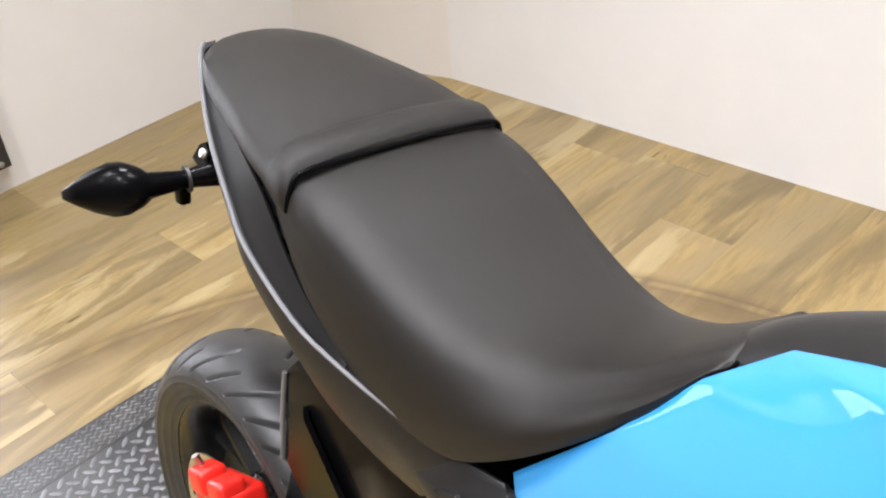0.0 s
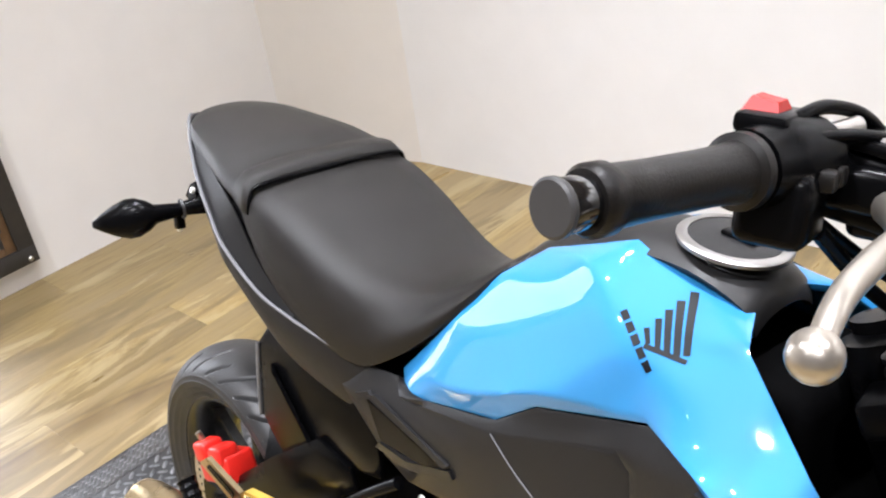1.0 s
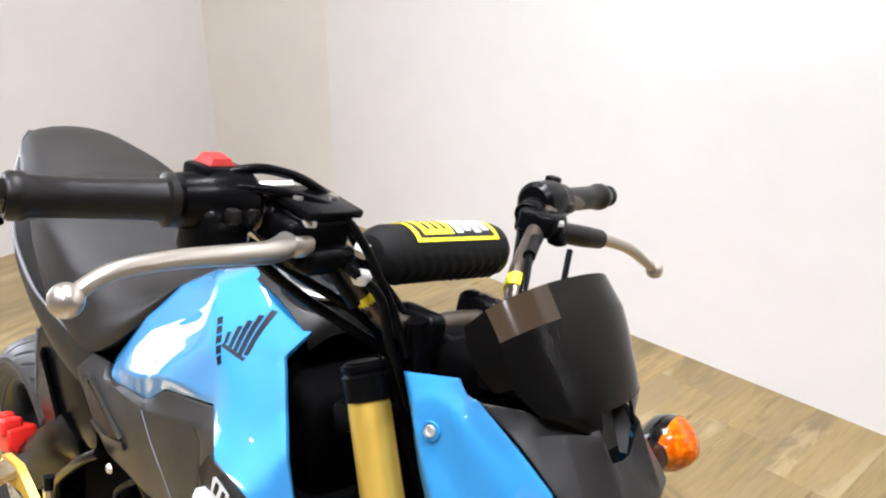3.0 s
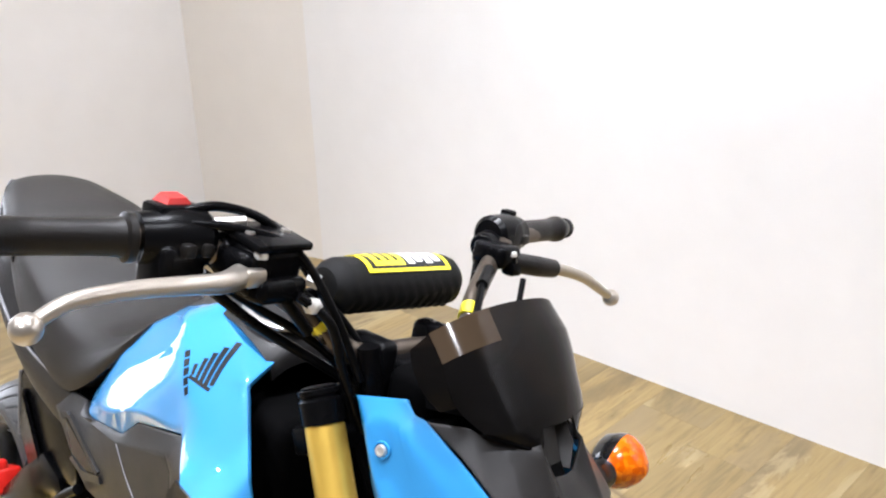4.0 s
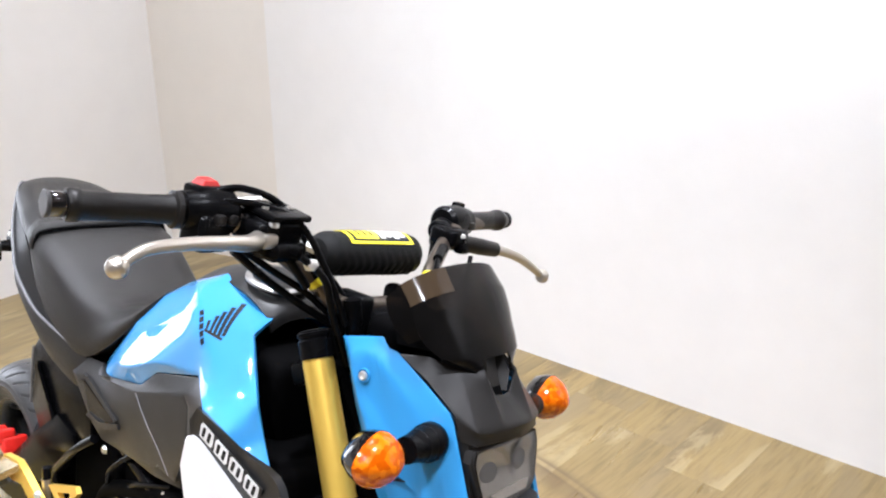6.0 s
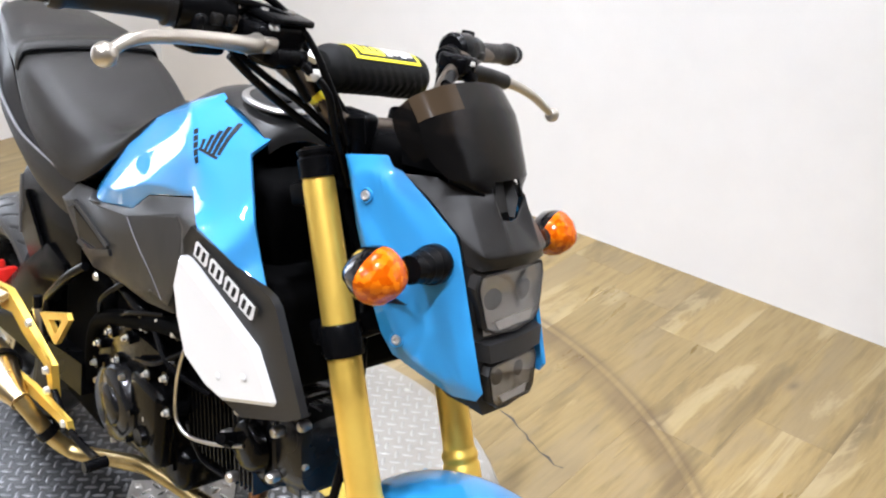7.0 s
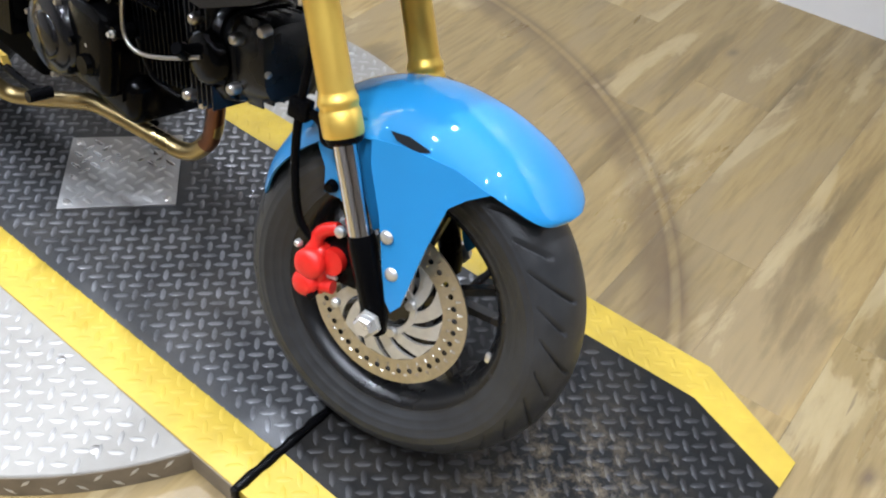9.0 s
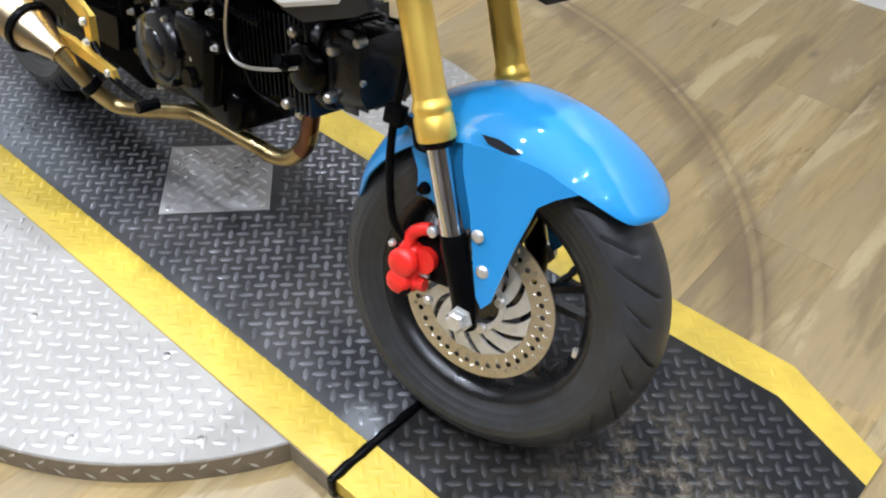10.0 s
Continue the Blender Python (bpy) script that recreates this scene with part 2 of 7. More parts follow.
def floor_material():
    """Vinyl planks: each plank its own tone, with long grain, knots and scuffed light patches, and curved scuffs round the turntable."""
    m, nt, b = nodes_of("vinyl plank")
    info = nt.nodes.new("ShaderNodeObjectInfo")
    geo = nt.nodes.new("ShaderNodeNewGeometry")
    add = nt.nodes.new("ShaderNodeVectorMath")
    off = nt.nodes.new("ShaderNodeVectorMath")
    off.operation = "SCALE"
    off.inputs[0].default_value = (7.3, 3.1, 5.7)
    link(nt, info.outputs["Random"], off.inputs["Scale"])
    link(nt, geo.outputs["Position"], add.inputs[0])
    link(nt, off.outputs[0], add.inputs[1])
    def tex(scale, stretch, detail, wave=0.0):
        turn, mp = nt.nodes.new("ShaderNodeMapping"), nt.nodes.new("ShaderNodeMapping")
        turn.inputs["Rotation"].default_value = (0, 0, radians(-WALL_YAW - 0.5))
        link(nt, add.outputs[0], turn.inputs["Vector"])
        mp.inputs["Scale"].default_value = stretch
        link(nt, turn.outputs[0], mp.inputs["Vector"])
        n = nt.nodes.new("ShaderNodeTexNoise")
        n.inputs["Scale"].default_value, n.inputs["Detail"].default_value, n.inputs["Roughness"].default_value = scale, detail, 0.6
        n.inputs["Distortion"].default_value = wave
        link(nt, mp.outputs[0], n.inputs["Vector"])
        return n.outputs["Fac"]
    def over(below, fac, colour):
        mix = nt.nodes.new("ShaderNodeMix")
        mix.data_type = "RGBA"
        link(nt, fac, mix.inputs[0])
        link(nt, below, mix.inputs[6])
        mix.inputs[7].default_value = (*colour, 1)
        return mix.outputs[2]

    def times(x, y):
        mul = nt.nodes.new("ShaderNodeMix")
        mul.data_type, mul.blend_type = "RGBA", "MULTIPLY"
        mul.inputs[0].default_value = 1.0
        link(nt, x, mul.inputs[6])
        link(nt, y, mul.inputs[7])
        return mul.outputs[2]

    def grey(v):
        return (v, v, v)
    grain, broad = tex(15, (5, 0.45, 1), 8, 0.2), tex(1.5, (3.4, 0.75, 1), 7, 0.5)
    tone = ramp(nt, grain, [(0.28, (0.178, 0.121, 0.046)), (0.5, (0.258, 0.183, 0.075)), (0.72, (0.294, 0.214, 0.093))]).outputs["Color"]
    tone = times(tone, ramp(nt, info.outputs["Random"], [(0.0, (0.80, 0.80, 0.81)), (0.5, (0.95, 0.945, 0.93)), (1.0, (1.06, 1.04, 1.0))]).outputs["Color"])
    tone = over(tone, ramp(nt, broad, [(0.49, grey(0)), (0.53, grey(0.5)), (0.64, grey(0.75))]).outputs["Color"], (0.205, 0.152, 0.080))
    tone = over(tone, ramp(nt, tex(2.0, (3.2, 0.6, 1), 8, 0.6), [(0.525, grey(0)), (0.58, grey(0.45)), (0.68, grey(0.8))]).outputs["Color"], (0.098, 0.068, 0.030))
    tone = over(tone, ramp(nt, tex(2.8, (2.8, 0.6, 1), 6, 0.5), [(0.57, grey(0)), (0.61, grey(0.45)), (0.72, grey(0.75))]).outputs["Color"], (0.365, 0.288, 0.155))
    tone = over(tone, ramp(nt, tex(6.0, (8.0, 0.45, 1), 3, 0.5), [(0.27, grey(0.6)), (0.31, grey(0.0))]).outputs["Color"], (0.085, 0.060, 0.032))
    # scuff rings that the swinging ramp has drawn round the turntable
    dist = nt.nodes.new("ShaderNodeVectorMath")
    dist.operation = "DISTANCE"
    dist.inputs[1].default_value = (0.331, -0.188, 0)
    link(nt, geo.outputs["Position"], dist.inputs[0])
    mr = nt.nodes.new("ShaderNodeMapRange")
    mr.inputs[1].default_value, mr.inputs[2].default_value = 1.1, 1.3
    link(nt, dist.outputs["Value"], mr.inputs[0])
    ring = ramp(nt, mr.outputs[0], [(0.12, (0, 0, 0)), (0.28, (0.62, 0.62, 0.62)), (0.41, (0.74, 0.74, 0.74)), (0.46, (0.95, 0.95, 0.95)), (0.50, (0.25, 0.25, 0.25)), (0.545, (0.3, 0.3, 0.3)), (0.575, (0.9, 0.9, 0.9)), (0.64, (0.3, 0.3, 0.3)), (0.72, (0, 0, 0))])
    rn = nt.nodes.new("ShaderNodeTexNoise")
    rn.inputs["Scale"].default_value = 7.0
    link(nt, geo.outputs["Position"], rn.inputs["Vector"])
    rm = nt.nodes.new("ShaderNodeMath")
    rm.operation = "MULTIPLY"
    link(nt, ring.outputs["Color"], rm.inputs[0])
    rn2 = ramp(nt, rn.outputs["Fac"], [(0.35, (0.6, 0.6, 0.6)), (0.6, (1.0, 1.0, 1.0))])
    link(nt, rn2.outputs["Color"], rm.inputs[1])
    mix3 = nt.nodes.new("ShaderNodeMix")
    mix3.data_type = "RGBA"
    link(nt, rm.outputs[0], mix3.inputs[0])
    link(nt, tone, mix3.inputs[6])
    mix3.inputs[7].default_value = (0.098, 0.063, 0.03, 1)
    # knots: sparse small dark eyes
    kmap = nt.nodes.new("ShaderNodeMapping")
    kmap.inputs["Rotation"].default_value = (0, 0, radians(-WALL_YAW - 0.5))
    kmap.inputs["Scale"].default_value = (1.5, 0.8, 1)
    link(nt, add.outputs[0], kmap.inputs["Vector"])
    vor = nt.nodes.new("ShaderNodeTexVoronoi")
    vor.inputs["Scale"].default_value = 4.2
    link(nt, kmap.outputs[0], vor.inputs["Vector"])
    eye = ramp(nt, vor.outputs["Distance"], [(0.02, (0.85, 0.85, 0.85)), (0.045, (0.5, 0.5, 0.5)), (0.09, (0.12, 0.12, 0.12)), (0.14, (0, 0, 0))])
    mix4 = nt.nodes.new("ShaderNodeMix")
    mix4.data_type = "RGBA"
    link(nt, eye.outputs["Color"], mix4.inputs[0])
    link(nt, mix3.outputs[2], mix4.inputs[6])
    mix4.inputs[7].default_value = (0.10, 0.068, 0.04, 1)
    link(nt, mix4.outputs[2], b.inputs["Base Color"])
    rr = ramp(nt, broad, [(0.3, (0.26,) * 3), (0.7, (0.42,) * 3)])
    link(nt, rr.outputs["Color"], b.inputs["Roughness"])
    bump(nt, grain, 0.12, 0.001, b)
    return m


MESHWIRE = surface("dull steel mesh", (0.10, 0.10, 0.10), 0.5, metal=0.5, vary=0.3)


def daylight():
    m, nt, b = nodes_of("daylight")
    b.inputs["Base Color"].default_value = (0.8, 0.8, 0.8, 1)
    b.inputs["Emission Color"].default_value = (0.86, 0.94, 1.0, 1)
    b.inputs["Emission Strength"].default_value = DAY
    return m


DAYLIGHT = daylight()
PLANK = floor_material()


# ---- mesh tools ----
def part(name, bm, material, parent, label="", at=None, smooth=40):
    """Links a bmesh as one mesh object under a thing or a part."""
    me = bpy.data.meshes.new(name)
    bmesh.ops.recalc_face_normals(bm, faces=bm.faces)
    bm.to_mesh(me)
    bm.free()
    if smooth:
        for p in me.polygons:
            p.use_smooth = True
        me.set_sharp_from_angle(angle=radians(smooth))
    me.materials.append(material)
    ob = new(name, me)
    ob.parent = parent
    if at is not None:
        ob.matrix_local = at
    if label:
        tagged(ob, label)
    return ob


def empty(name, m=None, parent=None):
    ob = new(name)
    ob.empty_display_size = 0.05
    ob.parent = parent
    if m is not None:
        ob.matrix_local = m
    return ob


def spline(pts, n=8):
    """A smooth line through the points (Catmull-Rom)."""
    p = [Vector(q) for q in pts]
    out = []
    for i in range(len(p) - 1):
        a, b, c, d = p[max(0, i - 1)], p[i], p[i + 1], p[min(len(p) - 1, i + 2)]
        for k in range(n):
            t = k / n
            out.append(0.5 * ((2 * b) + (c - a) * t + (2 * a - 5 * b + 4 * c - d) * t * t + (3 * b - a - 3 * c + d) * t ** 3))
    out.append(p[-1])
    return out


def skin(rings, close=True, caps=True, bm=None):
    """Joins rings of equal count by quads."""
    bm = bm or bmesh.new()
    vs = [[bm.verts.new(v) for v in r] for r in rings]
    n = len(vs[0])
    for a, b in zip(vs, vs[1:]):
        for i in range(n if close else n - 1):
            j = (i + 1) % n
            try:
                bm.faces.new((a[i], a[j], b[j], b[i]))
            except ValueError:
                pass
    if caps and close:
        bm.faces.new(vs[0][::-1])
        bm.faces.new(vs[-1])
    return bm


def tube(pts, r, n=12, smooth=8, bm=None):
    """A round bar or hose along a smooth line; r is one radius or a radius for each given point."""
    line = spline(pts, smooth) if smooth > 1 and len(pts) > 2 else [Vector(p) for p in pts]
    rs = r if isinstance(r, (list, tuple)) else [r] * len(pts)
    rings, side = [], None
    for i, p in enumerate(line):
        d = (line[min(i + 1, len(line) - 1)] - line[max(i - 1, 0)]).normalized()
        if side is None:
            side = d.cross(Vector((0, 0, 1)) if abs(d.z) < 0.9 else Vector((1, 0, 0))).normalized()
        side = (side - d * side.dot(d)).normalized()
        up = d.cross(side)
        f = i / (len(line) - 1) * (len(rs) - 1)
        k = min(int(f), len(rs) - 2) if len(rs) > 1 else 0
        rad = rs[k] + (rs[min(k + 1, len(rs) - 1)] - rs[k]) * (f - k)
        rings.append([p + (side * math.cos(a) + up * math.sin(a)) * rad for a in (2 * math.pi * j / n for j in range(n))])
    return skin(rings, bm=bm)


def lathe(profile, axis="Y", n=48, centre=(0, 0, 0), bm=None, closed=False, direction=None):
    """Turns a profile of (radius, height along the axis)."""
    c = Vector(centre)
    if direction is None:
        direction = {"X": Vector((1, 0, 0)), "Y": Vector((0, 1, 0)), "Z": Vector((0, 0, 1))}[axis]
    d = Vector(direction).normalized()
    u = d.cross(Vector((0, 0, 1)) if abs(d.z) < 0.9 else Vector((1, 0, 0))).normalized()
    w = d.cross(u)
    rings = []
    for r, h in profile:
        r = max(r, 1e-5)
        rings.append([c + d * h + (u * math.cos(a) + w * math.sin(a)) * r for a in (2 * math.pi * j / n for j in range(n))])
    if closed:
        rings.append(rings[0])
        bm = skin(rings, caps=False, bm=bm)
        bmesh.ops.remove_doubles(bm, verts=bm.verts, dist=1e-6)
        return bm
    return skin(rings, caps=True, bm=bm)


def bevelled(bm, w, seg=2, angle=30):
    es = [e for e in bm.edges if len(e.link_faces) == 2 and e.calc_face_angle(0) > radians(angle)]
    bmesh.ops.bevel(bm, geom=es, offset=w, segments=seg, profile=0.5, affect="EDGES", clamp_overlap=True)
    return bm


def box(x0, x1, y0, y1, z0, z1, bevel=0.0, m=None, seg=2):
    bm = bmesh.new()
    bmesh.ops.create_cube(bm, size=1)
    for v in bm.verts:
        v.co = Vector((x0 + (v.co.x + 0.5) * (x1 - x0), y0 + (v.co.y + 0.5) * (y1 - y0), z0 + (v.co.z + 0.5) * (z1 - z0)))
    if bevel:
        bevelled(bm, bevel, seg)
    if m is not None:
        bmesh.ops.transform(bm, matrix=m, verts=bm.verts)
    return bm


def prism(outline, depth, bevel=0.0, seg=2):
    """A plate with the given outline of 3D corners, and its thickness as a vector."""
    bm = bmesh.new()
    d = Vector(depth)
    lo = [bm.verts.new(Vector(p)) for p in outline]
    hi = [bm.verts.new(Vector(p) + d) for p in outline]
    n = len(lo)
    bm.faces.new(lo[::-1])
    bm.faces.new(hi)
    for i in range(n):
        bm.faces.new((lo[i], lo[(i + 1) % n], hi[(i + 1) % n], hi[i]))
    if bevel:
        bevelled(bm, bevel, seg)
    return bm


def shell(rows, thick, bm=None):
    """A curved panel: a grid of rows of points, given thickness along its normals."""
    bm = bm or bmesh.new()
    vs = [[bm.verts.new(Vector(p)) for p in r] for r in rows]
    for a, b in zip(vs, vs[1:]):
        for i in range(len(a) - 1):
            bm.faces.new((a[i], a[i + 1], b[i + 1], b[i]))
    bmesh.ops.recalc_face_normals(bm, faces=bm.faces)
    bmesh.ops.solidify(bm, geom=bm.faces[:], thickness=thick)
    return bm


def mirror(bm):
    """The same shape on the other side of the centre plane."""
    for v in bm.verts:
        v.co.y = -v.co.y
    bmesh.ops.reverse_faces(bm, faces=bm.faces[:])
    return bm


def join(*bms):
    out = bms[0]
    for b in bms[1:]:
        me = bpy.data.meshes.new("tmp")
        b.to_mesh(me)
        b.free()
        out.from_mesh(me)
        bpy.data.meshes.remove(me)
    return out


def structure(name, bm, material, label, smooth=0):
    ob = part(name, bm, material, None, smooth=smooth)
    return tagged(ob, label, name.split("_")[0], kind="structure")


# ---- the room ----
def wall(name, a, b, h, thick, label, paint=None):
    """A wall whose inner face runs from a to b; the room lies to the right of that way."""
    a, b = Vector((*a, 0)), Vector((*b, 0))
    out = Vector((0, 0, 1)).cross((b - a).normalized()) * thick
    bm = prism([a - Vector((0, 0, 0.02)), b - Vector((0, 0, 0.02)), b + out - Vector((0, 0, 0.02)), a + out - Vector((0, 0, 0.02))], (0, 0, h + 0.02))
    return structure(name, bm, paint or WALL, label)


CORNER_A, CORNER_B = (-1.815, 1.0), (-1.30, 1.222)
GATE_W, GATE_H, GATE_Z = 0.95, 2.1, 0.076


def wall_with_opening(name, a, b, h, thick, gap, label):
    """A wall as above with one opening through it: gap gives its span along the wall and its foot and head."""
    a, b = Vector((*a, 0)), Vector((*b, 0))
    d = (b - a).normalized()
    out = Vector((0, 0, 1)).cross(d) * thick
    u0, u1, z0, z1 = gap
    bits = []
    for p, q, lo, hi in ((0.0, u0, -0.02, h), (u1, (b - a).length, -0.02, h), (u0, u1, -0.02, z0), (u0, u1, z1, h)):
        c, e = a + d * p + Vector((0, 0, lo)), a + d * q + Vector((0, 0, lo))
        bits.append(prism([c, e, e + out, c + out], (0, 0, hi - lo)))
    return structure(name, join(*bits), WALL, label)


GATE_D = (Vector((*CORNER_A, 0)) - Vector((-1.055, -4.0, 0))).normalized()
GATE_U = 4.012 / GATE_D.y
wall_with_opening("wall_west", (-1.055, -4.0), CORNER_A, 2.8, 0.1, (GATE_U - GATE_W + 0.035, GATE_U - 0.035, GATE_Z + 0.035, GATE_Z + GATE_H - 0.035), "warm white painted wall with a meshed window opening")
wall("wall_corner", CORNER_A, CORNER_B, 2.8, 0.1, "narrow angled beige painted wall in the corner", BEIGE)
wall("wall_north", CORNER_B, (4.2, 2.225), 2.8, 0.1, "long plain white painted wall")
# unseen walls close the room; their dark colour cuts bounce light
wall("wall_east", (4.2, 2.225), (5.0, -3.1), 2.8, 0.1, "plain taupe wall out of view, dark to cut bounce light", FARWALL)
wall("wall_south", (5.0, -3.1), (-1.055, -4.0), 2.8, 0.1, "plain taupe wall out of view, dark to cut bounce light", FARWALL)
ROOM = [(-1.105, -4.06), (-1.875, 1.03), (-1.33, 1.266), (4.243, 2.285), (5.06, -3.145)]
structure("ceiling", prism([(x, y, 2.8) for x, y in ROOM], (0, 0, 0.1)), CEIL, "flat dark tan ceiling")


def plank_floor():
    base = structure("floor", prism([(x, y, -0.06) for x, y in ROOM], (0, 0, 0.0565)), BLACK, "worn light oak vinyl plank floor with curved scuffs")
    rnd = random.Random(4)
    w, l = 0.184, 1.22
    meshes = []
    for k in range(3):
        bm = box(0.0001, w - 0.0001, 0.0001, l - 0.0001, -0.005, 0.0, 0.0003, seg=1)
        me = bpy.data.meshes.new("plank")
        bm.to_mesh(me)
        bm.free()
        me.materials.append(PLANK)
        meshes.append(me)
    turn = pose(-1.6, -4.4, 0, 0, 0, 8.5)
    for i in range(-2, 44):
        y = -rnd.random() * l - 0.3
        while y < 6.8:
            me = rnd.choice(meshes)
            m = turn @ pose(i * w, y, 0)
            back = m.inverted()
            cuts = []
            for a, b in zip(ROOM, ROOM[1:] + ROOM[:1]):
                a, b = Vector((*a, 0)), Vector((*b, 0))
                side = (b - a).normalized().cross(Vector((0, 0, 1)))     # points into the room
                far = [(m @ Vector((u * w, v * l, 0)) - a).dot(side) for u in (0, 1) for v in (0, 1)]
                if max(far) < 0.02:
                    me = None
                    break
                if min(far) < 0:
                    cuts.append((back @ a, back.to_3x3() @ side))
            if me and cuts:      # planks that meet a wall are sawn off under it
                bm = bmesh.new()
                bm.from_mesh(me)
                for c, d in cuts:
                    bmesh.ops.bisect_plane(bm, geom=bm.verts[:] + bm.edges[:] + bm.faces[:], plane_co=c, plane_no=d, clear_inner=True)
                me = bpy.data.meshes.new("plank")
                bm.to_mesh(me)
                bm.free()
                me.materials.append(PLANK)
                if not me.polygons:
                    me = None
            if me:
                ob = new("plank", me)
                ob.parent = base
                ob.matrix_local = m
            y += l
    return base


FLOOR = plank_floor()
# a torn seam in the vinyl beside the turntable
tear = [(0.555, 0.684), (0.594, 0.686), (0.625, 0.675), (0.652, 0.673), (0.668, 0.664), (0.686, 0.662), (0.713, 0.654), (0.735, 0.657), (0.761, 0.649), (0.778, 0.658)]
verts, faces = [], []
for i, (x, y) in enumerate(tear):
    w = 0.0010 + 0.0018 * (i % 3 == 1) + 0.0006 * (i % 2)
    verts += [(x, y - w, 0.0006), (x, y + w, 0.0006)]
    if i:
        faces.append((2 * i - 2, 2 * i, 2 * i + 1, 2 * i - 1))
me = bpy.data.meshes.new("tear")
me.from_pydata(verts, [], faces)
me.materials.append(FRAME)
ob = new("tear", me)
ob.parent = FLOOR

# ---- turntable and runway ----
RUN = Matrix.Translation((0.458, -0.031, 0)) @ pose(0, 0, 0, 0, 0, 6.6)      # the runway's own frame: x along it, y across
HALF, STRIPE = 0.328, 0.076
FAR_IN, FAR_OUT = 0.211, 0.291        # the far painted edge of the deck
DISC_C, DISC_R = Vector((0.458, -0.07, 0)), 0.635


def lugs(name, spots, material, parent, label, length=0.0285, width=0.0088, height=0.0019):
    """Raised lozenges of tread plate: spots of (x, y, z, angle, slope)."""
    verts, faces = [], []
    for x, y, z, a, slope in spots:
        c, s, k = math.cos(a), math.sin(a), len(verts)
        for u, v, h in ((-1, 0, 0), (-0.45, -1, 0), (0.45, -1, 0), (1, 0, 0), (0.45, 1, 0), (-0.45, 1, 0), (-0.55, 0, 1), (0.55, 0, 1)):
            px, py = u * length / 2, v * width / 2
            dx = c * px - s * py
            verts.append((x + dx, y + s * px + c * py, z + h * height + slope * dx - 0.0002))
        faces += [tuple(k + i for i in f) for f in ((0, 1, 6), (1, 2, 7, 6), (2, 3, 7), (3, 4, 7), (4, 5, 6, 7), (5, 0, 6))]
    me = bpy.data.meshes.new(name)
    me.from_pydata(verts, [], faces)
    me.materials.append(material)
    for p in me.polygons:
        p.use_smooth = True
    ob = new(name, me)
    ob.parent = parent
    return tagged(ob, label, kind="stuff")


def lattice(x0, x1, y0, y1, pitch, keep=None, z=None, slope=0.0, turn=45):
    """Basket-weave sites: a square grid turned against the sheet, the lozenges lying along and across it by turns."""
    out = []
    c, s = math.cos(radians(turn)), math.sin(radians(turn))
    mx, my = (x0 + x1) / 2, (y0 + y1) / 2
    n = int(math.hypot(x1 - x0, y1 - y0) / 2 / pitch) + 2
    for i in range(-n, n + 1):
        for j in range(-n, n + 1):
            x, y = mx + (i * c - j * s) * pitch, my + (i * s + j * c) * pitch
            if x < x0 or x > x1 or y < y0 or y > y1 or (keep and not keep(x, y)):
                continue
            out.append((x, y, z(x) if z else 0, radians(turn + (90 if (i + j) % 2 else 0)), slope))
    return out


RIM_AT = []


